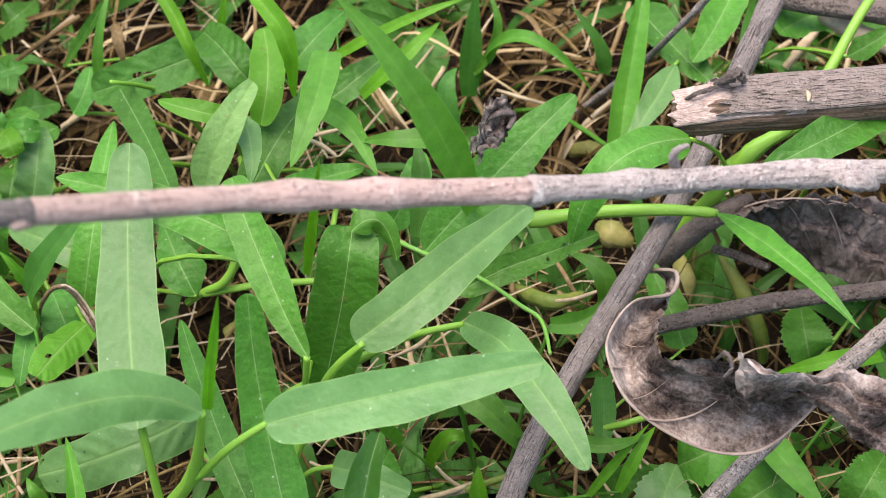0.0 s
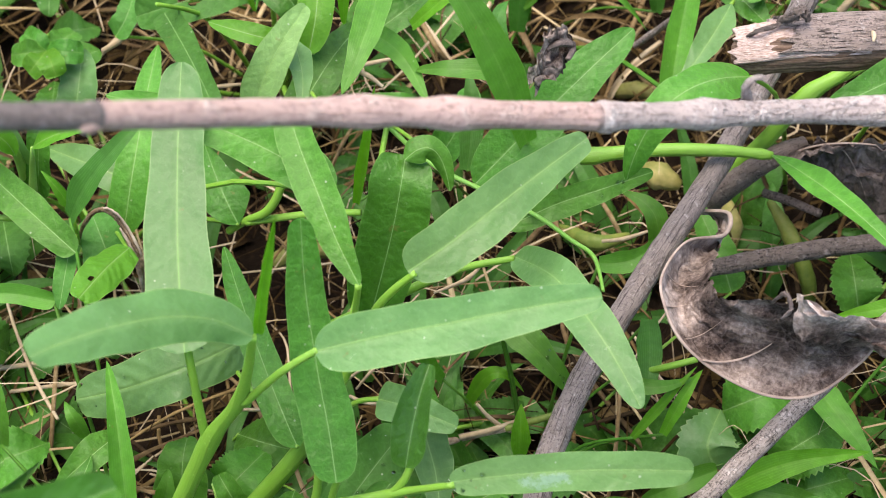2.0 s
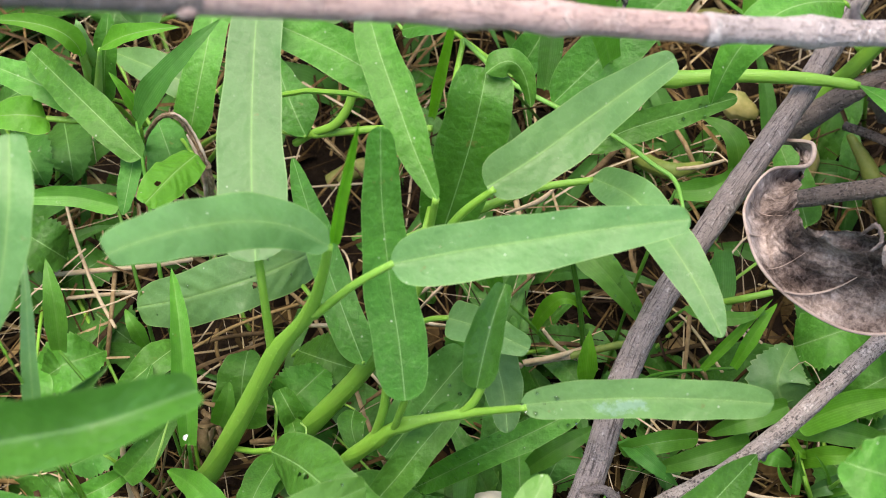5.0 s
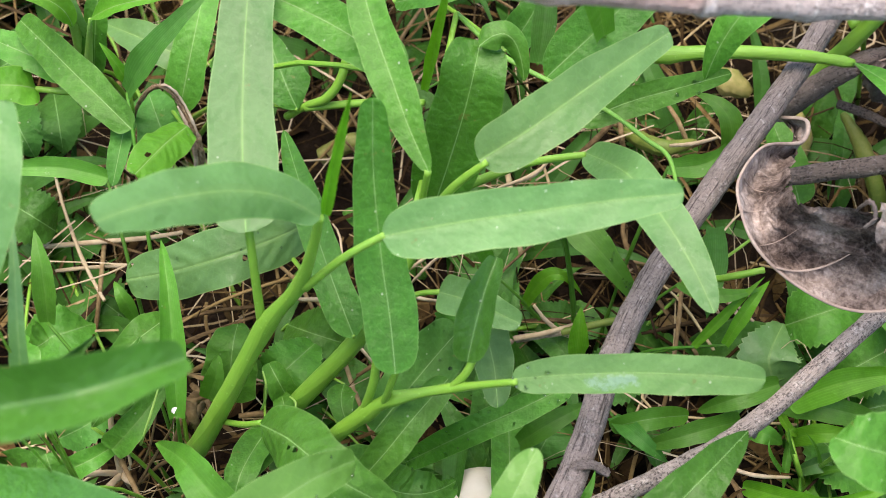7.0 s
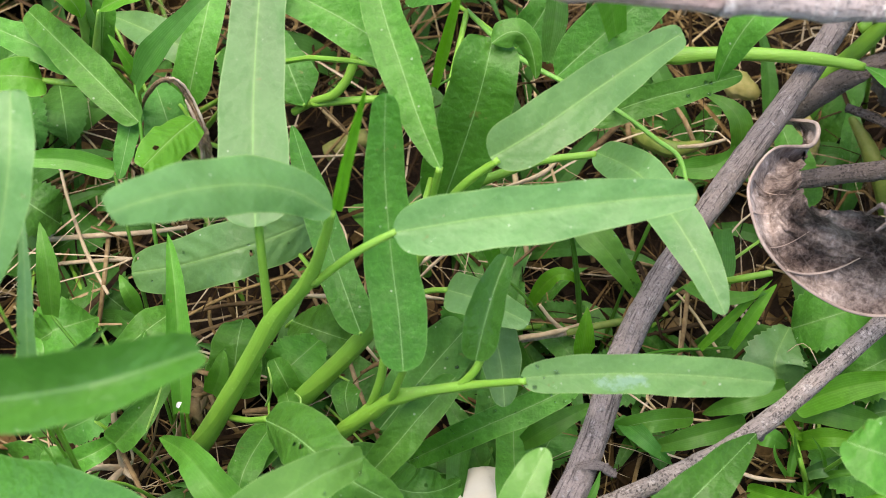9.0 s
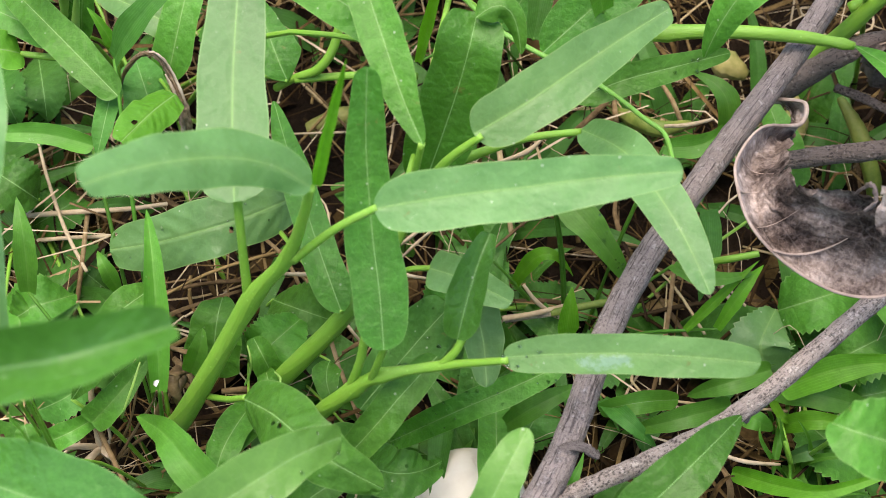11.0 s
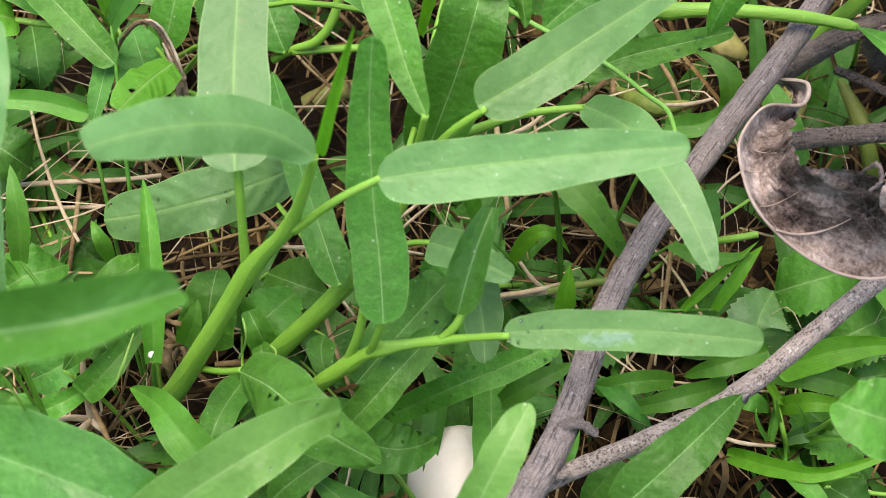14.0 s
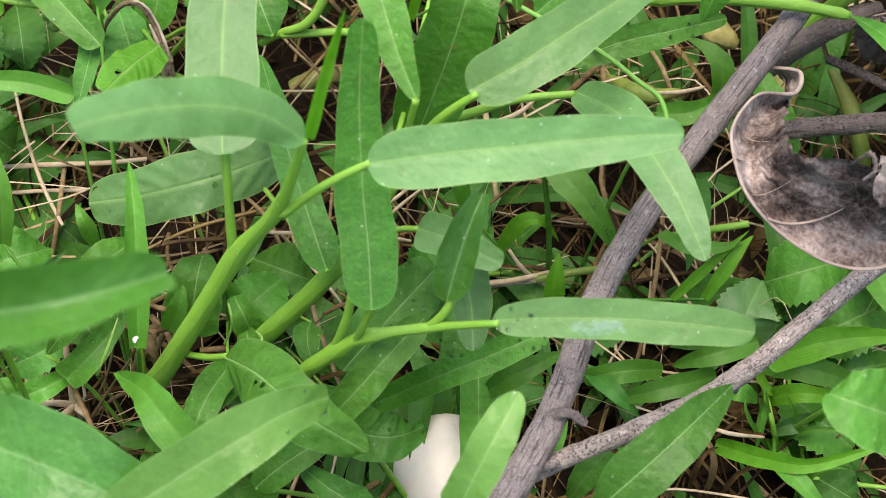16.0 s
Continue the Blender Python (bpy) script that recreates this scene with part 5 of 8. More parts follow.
stalk(grass_d, "grass", (0.0278, 0.0061, 0.0200), 0.0005)
leaf(grass_d, "grass_shaded", "grass", (0.0878, 0.0190, 0.0300), (0.0861, 0.0012, 0.0350), (0.0842, -0.0103, 0.0300), 0.0083)
stalk(grass_d, "grass", (0.0878, 0.0190, 0.0300), 0.0005)
leaf(grass_d, "grass", "tongue", (0.0804, -0.0318, 0.0140), [(0.0725, -0.0355, 0.0200), (0.0658, -0.0369, 0.0200)], (0.0593, -0.0353, 0.0120), 0.0060, up=TOWARD, cup=0.10)
stalk(grass_d, "grass", (0.0575, -0.0285, 0.0060), 0.0005)
leaf(grass_d, "grass", "blade", (0.0939, -0.0348, 0.0180), [(0.0838, -0.0405, 0.0240), (0.0744, -0.0428, 0.0220)], (0.0648, -0.0415, 0.0120), 0.0068, up=TOWARD, cup=0.15)
stalk(grass_d, "grass", (0.0648, -0.0399, 0.0100), 0.0004)
leaf(grass_d, "grass", "grass", (0.0340, -0.0444, 0.0200), (0.0433, -0.0420, 0.0300), (0.0539, -0.0339, 0.0250), 0.0073)
stalk(grass_d, "grass", (0.0340, -0.0444, 0.0200), 0.0004)
leaf(grass_d, "grass_shaded", "grass", (0.0602, -0.0311, 0.0100), (0.0664, -0.0419, 0.0200), (0.0753, -0.0448, 0.0100), 0.0062)
stalk(grass_d, "grass", (0.0602, -0.0311, 0.0100), 0.0004)
leaf(grass_d, "grass", "grass", (0.0759, -0.0052, 0.0400), (0.0857, -0.0115, 0.0450), (0.0990, -0.0052, 0.0400), 0.0052)
stalk(grass_d, "grass", (0.0759, -0.0052, 0.0400), 0.0005)
leaf(grass_d, "grass_bright", "grass", (0.0888, -0.0182, 0.0300), (0.0945, -0.0113, 0.0400), (0.1001, -0.0036, 0.0400), 0.0043)
stalk(grass_d, "grass", (0.0888, -0.0182, 0.0300), 0.0005)
leaf(grass_d, "grass", "grass", (0.0477, -0.0608, 0.0200), (0.0509, -0.0633, 0.0300), (0.0536, -0.0554, 0.0300), 0.0036)
stalk(grass_d, "grass", (0.0477, -0.0608, 0.0200), 0.0004)
grass_e = plant("grass_tuft", (0.1139, -0.0321, -0.0120), "grass tuft with long pale blades under the twig", "grass", "grass tufts")
leaf(grass_e, "grass_bright", "blade", (0.1046, -0.0351, 0.0300), [(0.1137, -0.0334, 0.0370), (0.1247, -0.0316, 0.0400)], (0.1422, -0.0297, 0.0400), 0.0081, up=TOWARD, cup=0.16)
stalk(grass_e, "grass", (0.0994, -0.0311, 0.0200), 0.0006)
leaf(grass_e, "grass", "blade", (0.1050, -0.0306, 0.0220), [(0.1125, -0.0351, 0.0290), (0.1232, -0.0364, 0.0270)], (0.1333, -0.0345, 0.0180), 0.0082, up=TOWARD, cup=0.12)
stalk(grass_e, "stem", (0.1071, -0.0312, 0.0255), 0.0006)
leaf(grass_e, "grass_bright", "blade", (0.0944, -0.0513, 0.0120), [(0.1054, -0.0588, 0.0220), (0.1168, -0.0617, 0.0280)], (0.1378, -0.0547, 0.0320), 0.0051, up=TOWARD, cup=0.2)
stalk(grass_e, "grass", (0.1079, -0.0571, 0.0200), 0.0006)
leaf(grass_e, "grass_bright", "blade", (0.1059, -0.0399, 0.0180), [(0.1123, -0.0425, 0.0280), (0.1195, -0.0429, 0.0280)], (0.1269, -0.0414, 0.0200), 0.0052, up=TOWARD, cup=0.1)
stalk(grass_e, "grass", (0.1064, -0.0404, 0.0200), 0.0004)
leaf(grass_e, "grass", "grass", (0.1079, -0.0563, 0.0200), (0.1128, -0.0657, 0.0250), (0.1222, -0.0721, 0.0200), 0.0066)
stalk(grass_e, "grass", (0.1079, -0.0563, 0.0200), 0.0004)
leaf(grass_e, "grass_bright", "grass", (0.1643, 0.0097, 0.0500), (0.1485, 0.0058, 0.0550), (0.1346, 0.0086, 0.0450), 0.0063)
stalk(grass_e, "grass", (0.1643, 0.0097, 0.0500), 0.0005)
leaf(grass_e, "grass", "grass", (0.1303, -0.0007, 0.0300), (0.1368, -0.0164, 0.0350), (0.1463, -0.0300, 0.0300), 0.0100)
stalk(grass_e, "grass", (0.1303, -0.0007, 0.0300), 0.0006)
leaf(grass_e, "grass", "blade", (0.1030, -0.0285, 0.0280), [(0.0933, -0.0330, 0.0300), (0.0871, -0.0342, 0.0270)], (0.0819, -0.0335, 0.0200), 0.0065, up=TOWARD, cup=0.2)
stalk(grass_e, "grass", (0.1148, -0.0232, 0.0200), 0.0004)
leaf(grass_e, "grass", "grass", (0.1137, -0.0458, 0.0000), (0.1069, -0.0460, 0.0200), (0.1042, -0.0420, 0.0300), 0.0019, cup=0.3)
leaf(grass_e, "grass", "grass", (0.1167, -0.0472, 0.0000), (0.1136, -0.0463, 0.0200), (0.1085, -0.0433, 0.0300), 0.0019, cup=0.3)
leaf(grass_e, "grass", "grass", (0.1121, -0.0476, 0.0000), (0.1017, -0.0472, 0.0200), (0.1001, -0.0432, 0.0250), 0.0016, cup=0.3)
leaf(grass_e, "grass", "grass", (0.1201, -0.0403, 0.0000), (0.1198, -0.0472, 0.0300), (0.1303, -0.0416, 0.0300), 0.0034, cup=0.3)
leaf(grass_e, "grass", "grass", (0.1138, -0.0441, 0.0000), (0.1163, -0.0493, 0.0200), (0.1296, -0.0483, 0.0200), 0.0028, cup=0.3)
leaf(grass_e, "grass", "grass", (0.1141, -0.0523, 0.0000), (0.1069, -0.0542, 0.0150), (0.1007, -0.0510, 0.0100), 0.0022, cup=0.3)
leaf(grass_e, "grass", "grass", (0.1175, -0.0601, 0.0000), (0.1186, -0.0601, 0.0200), (0.1303, -0.0572, 0.0150), 0.0028, cup=0.3)
stem(grass_e, "stem", [(0.1052, -0.0340, 0.0200), (0.1076, -0.0468, 0.0200), (0.1136, -0.0475, 0.0000)], [0.0007, 0.0007, 0.0008])
leaf(grass_e, "grass", "blade", (0.0955, -0.0379, 0.0200), [(0.0992, -0.0414, 0.0240)], (0.1047, -0.0413, 0.0180), 0.0059, up=TOWARD, cup=0.1)
leaf(grass_e, "frost", "slim", (0.1218, -0.0424, 0.0120), [(0.1142, -0.0465, 0.0180)], (0.1092, -0.0465, 0.0120), 0.0050, up=TOWARD, cup=0.3)
leaf(grass_e, "grass_bright", "blade", (0.1043, -0.0337, 0.0200), [(0.1062, -0.0403, 0.0240)], (0.1108, -0.0386, 0.0180), 0.0024, up=TOWARD, cup=0.3)
leaf(grass_e, "grass", "blade", (0.1113, -0.0450, 0.0040), [(0.1126, -0.0523, 0.0100)], (0.1178, -0.0568, 0.0060), 0.0045, up=TOWARD, cup=0.2)
leaf(grass_e, "grass", "blade", (0.1082, -0.0364, 0.0120), [(0.1061, -0.0440, 0.0160)], (0.1055, -0.0512, 0.0100), 0.0030, up=TOWARD, cup=0.3)
stem(grass_e, "stem", [(0.1029, -0.0466, 0.0000), (0.1183, -0.0577, 0.0100), (0.1404, -0.0592, 0.0100)], [0.0006, 0.0006, 0.0006])
leaf(grass_e, "mid", "heart", (0.1158, -0.0839, 0.1050), (0.1027, -0.0876, 0.1180), (0.0958, -0.0844, 0.1164), 0.0176, cup=0.05)
stalk(grass_e, "stem", (0.1158, -0.0839, 0.1050), 0.0006)
grass_f = plant("grass_tuft", (-0.0562, -0.0536, -0.0120), "grass tuft with folded blades by the stems", "grass", "grass tufts")
leaf(grass_f, "grass", "grass", (-0.0523, -0.0538, 0.0500), (-0.0538, -0.0340, 0.0680), (-0.0582, -0.0144, 0.0705), 0.0070, roll=15, cup=0.35)
stalk(grass_f, "grass", (-0.0523, -0.0538, 0.0500), 0.0006)
leaf(grass_f, "grass", "blade", (-0.0332, -0.0843, 0.0580), [(-0.0414, -0.0767, 0.0620), (-0.0484, -0.0684, 0.0580)], (-0.0575, -0.0590, 0.0458), 0.0099, up=TOWARD, cup=0.10)
stalk(grass_f, "grass", (-0.0347, -0.0845, 0.0600), 0.0005)
leaf(grass_f, "grass", "blade", (-0.0775, 0.0119, 0.0576), [(-0.0887, 0.0126, 0.0610), (-0.0995, 0.0124, 0.0610)], (-0.1128, 0.0130, 0.0580), 0.0058, up=TOWARD, cup=0.2)
stalk(grass_f, "grass", (-0.0774, 0.0107, 0.0576), 0.0006)
leaf(grass_f, "grass", "grass", (-0.0950, -0.0175, 0.0300), (-0.0944, -0.0105, 0.0450), (-0.0973, -0.0000, 0.0500), 0.0075)
stalk(grass_f, "grass", (-0.0950, -0.0175, 0.0300), 0.0006)
leaf(grass_f, "grass", "grass", (-0.0701, -0.0183, 0.0350), (-0.0718, -0.0175, 0.0450), (-0.0749, -0.0123, 0.0450), 0.0049)
stalk(grass_f, "grass", (-0.0701, -0.0183, 0.0350), 0.0005)
leaf(grass_f, "mid", "spear", (-0.0579, -0.0218, 0.0450), (-0.0657, -0.0328, 0.0500), (-0.0781, -0.0395, 0.0400), 0.0104)
stalk(grass_f, "stem", (-0.0579, -0.0218, 0.0450), 0.0006)
leaf(grass_f, "grass_shaded", "grass", (-0.0725, 0.0298, 0.0720), (-0.0620, 0.0325, 0.0900), (-0.0472, 0.0428, 0.1000), 0.0088, cup=0.1)
stalk(grass_f, "grass", (-0.0725, 0.0298, 0.0720), 0.0006)
leaf(grass_f, "dark", "spear", (-0.0783, -0.0481, 0.0300), (-0.0675, -0.0427, 0.0500), (-0.0644, -0.0312, 0.0500), 0.0093)
stalk(grass_f, "stem", (-0.0783, -0.0481, 0.0300), 0.0006)
leaf(grass_f, "mid", "heart", (-0.0755, -0.0786, 0.0600), (-0.0764, -0.0767, 0.0680), (-0.0779, -0.0735, 0.0700), 0.0081)
stalk(grass_f, "stem", (-0.0755, -0.0786, 0.0600), 0.0005)
leaf(grass_f, "mid", "blade", (-0.0732, -0.0527, 0.0260), [(-0.0660, -0.0484, 0.0340)], (-0.0586, -0.0357, 0.0340), 0.0083, up=TOWARD, cup=0.15)
stem(grass_f, "stem_pale", [(-0.0649, -0.0527, 0.0300), (-0.0619, -0.0492, 0.0380), (-0.0598, -0.0424, 0.0420)], [0.00036, 0.00035, 0.00021], "stem", rough=0.05, sides=7, steps=5)
leaf(grass_f, "mid", "slim", (-0.0881, -0.0565, 0.0180), [(-0.0787, -0.0559, 0.0260)], (-0.0723, -0.0473, 0.0200), 0.0066, up=TOWARD, cup=0.15)
leaf(grass_f, "grass", "blade", (-0.0487, -0.0389, 0.0300), [(-0.0457, -0.0372, 0.0400)], (-0.0449, -0.0328, 0.0440), 0.0057, up=TOWARD, cup=0.2)

# dead grass
dry_a = plant("dry_grass_tuft", (0.0895, -0.0608, -0.0120), "dead tan grass with curled dry blades", "dead grass", "dead grass")
leaf(dry_a, "straw_brown", "grass", (0.0828, -0.0627, 0.0000), (0.0794, -0.0551, 0.0120), (0.0738, -0.0441, 0.0100), 0.0025, cup=0.4)
leaf(dry_a, "straw", "grass", (0.0934, -0.0603, 0.0000), (0.0927, -0.0557, 0.0160), (0.0874, -0.0456, 0.0100), 0.0022, cup=0.4)
leaf(dry_a, "straw_brown", "grass", (0.0888, -0.0623, 0.0000), (0.0889, -0.0593, 0.0200), (0.0962, -0.0514, 0.0100), 0.0018, cup=0.4)
leaf(dry_a, "straw_brown", "grass", (0.0783, -0.0599, 0.0000), (0.0693, -0.0550, 0.0100), (0.0606, -0.0532, 0.0080), 0.0019, cup=0.4)
leaf(dry_a, "straw_brown", "grass", (0.0979, -0.0616, 0.0000), (0.1015, -0.0582, 0.0120), (0.1114, -0.0558, 0.0080), 0.0017, cup=0.4)
leaf(dry_a, "straw", "grass", (0.0850, -0.0641, 0.0000), (0.0761, -0.0625, 0.0140), (0.0724, -0.0603, 0.0040), 0.0020, cup=0.4)
leaf(dry_a, "straw_brown", "grass", (0.0933, -0.0635, 0.0000), (0.0864, -0.0601, 0.0140), (0.0794, -0.0535, 0.0120), 0.0015, cup=0.4)
leaf(dry_a, "straw_brown", "grass", (0.0986, -0.0386, 0.0000), (0.1019, -0.0469, 0.0120), (0.1082, -0.0481, 0.0140), 0.0019, cup=0.4)
dry_b = plant("dry_grass_tuft", (-0.0883, 0.1865, -0.0120), "dead brown grass with drooping dry blades", "dead grass", "dead grass")
leaf(dry_b, "straw", "grass", (-0.0617, 0.1512, 0.0500), (-0.0603, 0.1442, 0.0480), (-0.0597, 0.1413, 0.0400), 0.0043, cup=0.4)
leaf(dry_b, "straw", "grass", (-0.1047, 0.1881, -0.0000), (-0.0887, 0.1770, 0.0200), (-0.0795, 0.1741, 0.0150), 0.0025, cup=0.4)
leaf(dry_b, "straw", "grass", (-0.0936, 0.1602, 0.0000), (-0.0781, 0.1473, 0.0200), (-0.0668, 0.1457, 0.0120), 0.0027, cup=0.4)
leaf(dry_b, "straw", "grass", (-0.1151, 0.1972, -0.0000), (-0.0976, 0.1858, 0.0200), (-0.0851, 0.1924, 0.0150), 0.0026, cup=0.4)
leaf(dry_b, "straw", "grass", (-0.0802, 0.1462, 0.0000), (-0.0693, 0.1354, 0.0200), (-0.0633, 0.1455, 0.0150), 0.0024, cup=0.4)
leaf(dry_b, "straw", "grass", (-0.1103, 0.1639, 0.0000), (-0.0960, 0.1580, 0.0150), (-0.0899, 0.1708, 0.0120), 0.0023, cup=0.4)
leaf(dry_b, "straw_brown", "grass", (-0.0684, 0.1773, 0.0000), (-0.0496, 0.1572, 0.0300), (-0.0422, 0.1645, 0.0300), 0.0021, cup=0.4)
leaf(dry_b, "straw_brown", "grass", (-0.0843, 0.1702, 0.0000), (-0.0872, 0.1609, 0.0200), (-0.0977, 0.1669, 0.0200), 0.0027, cup=0.4)
dry_c = plant("dry_grass_tuft", (0.0813, 0.1639, -0.0120), "dead tan grass tangled behind the plants", "dead grass", "dead grass")
leaf(dry_c, "straw", "grass", (0.0719, 0.1954, 0.0000), (0.0791, 0.1679, 0.0200), (0.0804, 0.1564, 0.0150), 0.0025, cup=0.4)
leaf(dry_c, "straw", "grass", (0.0685, 0.1571, 0.0000), (0.0794, 0.1443, 0.0200), (0.0949, 0.1424, 0.0150), 0.0025, cup=0.4)
leaf(dry_c, "husk", "grass", (0.0838, 0.1203, -0.0000), (0.0894, 0.1227, 0.0150), (0.1021, 0.1343, 0.0120), 0.0024, cup=0.4)
leaf(dry_c, "straw_brown", "grass", (0.0751, 0.1647, 0.0000), (0.0877, 0.1514, 0.0200), (0.1018, 0.1523, 0.0120), 0.0021, cup=0.4)
leaf(dry_c, "straw", "grass", (0.0488, 0.1692, 0.0000), (0.0576, 0.1373, 0.0150), (0.0594, 0.1370, 0.0000), 0.0025, cup=0.4)
leaf(dry_c, "straw_brown", "grass", (0.0838, 0.1456, 0.0000), (0.0882, 0.1335, 0.0200), (0.0978, 0.1287, 0.0100), 0.0026, cup=0.4)
leaf(dry_c, "straw", "grass", (0.0928, 0.1827, 0.0000), (0.0855, 0.1728, 0.0200), (0.0763, 0.1837, 0.0150), 0.0021, cup=0.4)
leaf(dry_c, "straw", "grass", (0.0928, 0.1124, 0.0000), (0.0848, 0.1133, 0.0120), (0.0738, 0.1180, 0.0100), 0.0028, cup=0.4)

dry_d = plant("dry_grass_tuft", (-0.0781, -0.0439, -0.0120), "tan dry grass stems meeting in a broken joint", "dead grass", "dead grass")
stem(dry_d, "husk", [(-0.0751, -0.0390, 0.0340), (-0.0741, -0.0468, 0.0240), (-0.0735, -0.0525, 0.0100)], [0.00064, 0.00087, 0.00118], rough=0.35, sides=9, steps=5)
stem(dry_d, "husk", [(-0.0872, -0.0557, 0.0140), (-0.0797, -0.0553, 0.0160), (-0.0735, -0.0525, 0.0100)], [0.00058, 0.00087, 0.00096], rough=0.35, sides=9, steps=5)
stem(dry_d, "husk", [(-0.0787, -0.0596, 0.0100), (-0.0752, -0.0579, 0.0140), (-0.0732, -0.0524, 0.0100)], [0.00066, 0.00095, 0.00089], rough=0.35, sides=9, steps=5)
stem(dry_d, "husk", [(-0.0735, -0.0525, 0.0100), (-0.0706, -0.0557, 0.0120), (-0.0695, -0.0546, 0.0040)], [0.00103, 0.00073, 0.00045], rough=0.35, sides=9, steps=5)
stem(dry_d, "husk", [(-0.0732, -0.0524, 0.0100), (-0.0700, -0.0523, 0.0160), (-0.0722, -0.0463, 0.0200)], [0.00059, 0.00044, 0.00029], rough=0.35, sides=9, steps=5)
stem(dry_d, "husk", [(-0.0733, -0.0506, -0.0060), (-0.0735, -0.0520, 0.0040), (-0.0735, -0.0525, 0.0100)], [0.00061, 0.00075, 0.00089], rough=0.35, sides=9, steps=5)
stem(dry_d, "straw", [(-0.0695, -0.0546, 0.0060), (-0.0616, -0.0500, 0.0220), (-0.0565, -0.0512, 0.0360), (-0.0525, -0.0547, 0.0520)], [0.00052, 0.00036, 0.00028, 0.00020], rough=0.5, sides=7, steps=5)
stem(dry_d, "straw", [(-0.0691, -0.0510, 0.0080), (-0.0644, -0.0473, 0.0200), (-0.0621, -0.0375, 0.0300)], [0.00037, 0.00036, 0.00022], rough=0.5, sides=7, steps=5)
stem(dry_d, "straw", [(-0.0694, -0.0516, 0.0020), (-0.0625, -0.0490, 0.0100), (-0.0555, -0.0459, 0.0080)], [0.00045, 0.00059, 0.00037], rough=0.5, sides=7, steps=5)
stem(dry_d, "straw", [(-0.0574, -0.0251, 0.0100), (-0.0537, -0.0310, 0.0120), (-0.0570, -0.0367, 0.0060)], [0.00076, 0.00121, 0.00061], rough=0.5, sides=7, steps=5)
stem(dry_d, "straw", [(-0.0595, -0.0385, 0.0040), (-0.0568, -0.0353, 0.0100), (-0.0534, -0.0306, 0.0080)], [0.00046, 0.00068, 0.00038], rough=0.5, sides=7, steps=5)
stem(dry_d, "straw", [(-0.0565, -0.0313, 0.0300), (-0.0511, -0.0347, 0.0340), (-0.0456, -0.0344, 0.0300)], [0.00060, 0.00074, 0.00060], rough=0.6, sides=7, steps=5)
stem(dry_d, "straw", [(-0.0549, -0.0310, 0.0160), (-0.0546, -0.0380, 0.0200), (-0.0533, -0.0400, 0.0100)], [0.00124, 0.00167, 0.00077], rough=0.6, sides=7, steps=5)
stem(dry_d, "straw", [(-0.0558, -0.0347, 0.0200), (-0.0580, -0.0397, 0.0160), (-0.0615, -0.0428, 0.0040)], [0.00069, 0.00084, 0.00062], rough=0.6, sides=7, steps=5)
stem(dry_d, "straw", [(-0.0529, -0.0309, 0.0160), (-0.0497, -0.0368, 0.0180), (-0.0523, -0.0389, 0.0040)], [0.00062, 0.00092, 0.00063], rough=0.6, sides=7, steps=5)
stem(dry_d, "straw", [(-0.0587, -0.0342, 0.0220), (-0.0532, -0.0375, 0.0260), (-0.0492, -0.0327, 0.0200)], [0.00046, 0.00068, 0.00046], rough=0.6, sides=7, steps=5)
stem(dry_d, "straw", [(-0.0113, -0.0207, 0.0100), (-0.0049, -0.0199, 0.0160), (0.0011, -0.0158, 0.0100)], [0.00047, 0.00062, 0.00048], rough=0.6, sides=7, steps=5)
stem(dry_d, "straw", [(-0.0006, -0.0415, 0.0040), (-0.0062, -0.0478, 0.0100), (-0.0125, -0.0491, 0.0040)], [0.00055, 0.00069, 0.00054], rough=0.6, sides=7, steps=5)
# toothed weeds
weed_a = plant("toothed_weed", (0.1189, -0.0069, -0.0120), "low weed with rounded saw-toothed leaves", "weed", "toothed weeds")
leaf(weed_a, "pale", "oval", (0.1071, -0.0195, 0.0060), [(0.1031, -0.0149, 0.0160)], (0.1083, -0.0023, 0.0140), 0.0177, up=TOWARD, wave=0.06, teeth=18, cup=0.04)
stalk(weed_a, "stem", (0.1018, -0.0150, 0.0080), 0.0006)
leaf(weed_a, "mid", "oval", (0.1089, -0.0028, 0.0140), (0.1186, -0.0035, 0.0240), (0.1322, 0.0056, 0.0160), 0.0190, wave=0.05, teeth=16)
stalk(weed_a, "stem", (0.1089, -0.0028, 0.0140), 0.0006)
leaf(weed_a, "mid", "oval", (0.1209, -0.0193, 0.0140), (0.1295, -0.0178, 0.0240), (0.1426, -0.0069, 0.0160), 0.0187, wave=0.05, teeth=16)
stalk(weed_a, "stem", (0.1209, -0.0193, 0.0140), 0.0006)
leaf(weed_a, "mid", "oval", (0.1530, 0.0296, 0.0140), (0.1507, 0.0344, 0.0240), (0.1529, 0.0506, 0.0160), 0.0149, wave=0.05, teeth=16)
stalk(weed_a, "stem", (0.1530, 0.0296, 0.0140), 0.0007)
leaf(weed_a, "mid", "oval", (0.1799, 0.0608, 0.0090), (0.1671, 0.0596, 0.0190), (0.1593, 0.0705, 0.0110), 0.0183, wave=0.05, teeth=16)
stalk(weed_a, "stem", (0.1799, 0.0608, 0.0090), 0.0007)
leaf(weed_a, "mid", "oval", (0.1248, -0.0252, 0.0040), (0.1327, -0.0273, 0.0140), (0.1462, -0.0203, 0.0060), 0.0169, wave=0.05, teeth=16)
stalk(weed_a, "stem", (0.1248, -0.0252, 0.0040), 0.0006)
leaf(weed_a, "mid", "oval", (0.1164, -0.0327, 0.0060), (0.1220, -0.0447, 0.0160), (0.1325, -0.0483, 0.0080), 0.0177, wave=0.05, teeth=16)
stalk(weed_a, "stem", (0.1164, -0.0327, 0.0060), 0.0006)
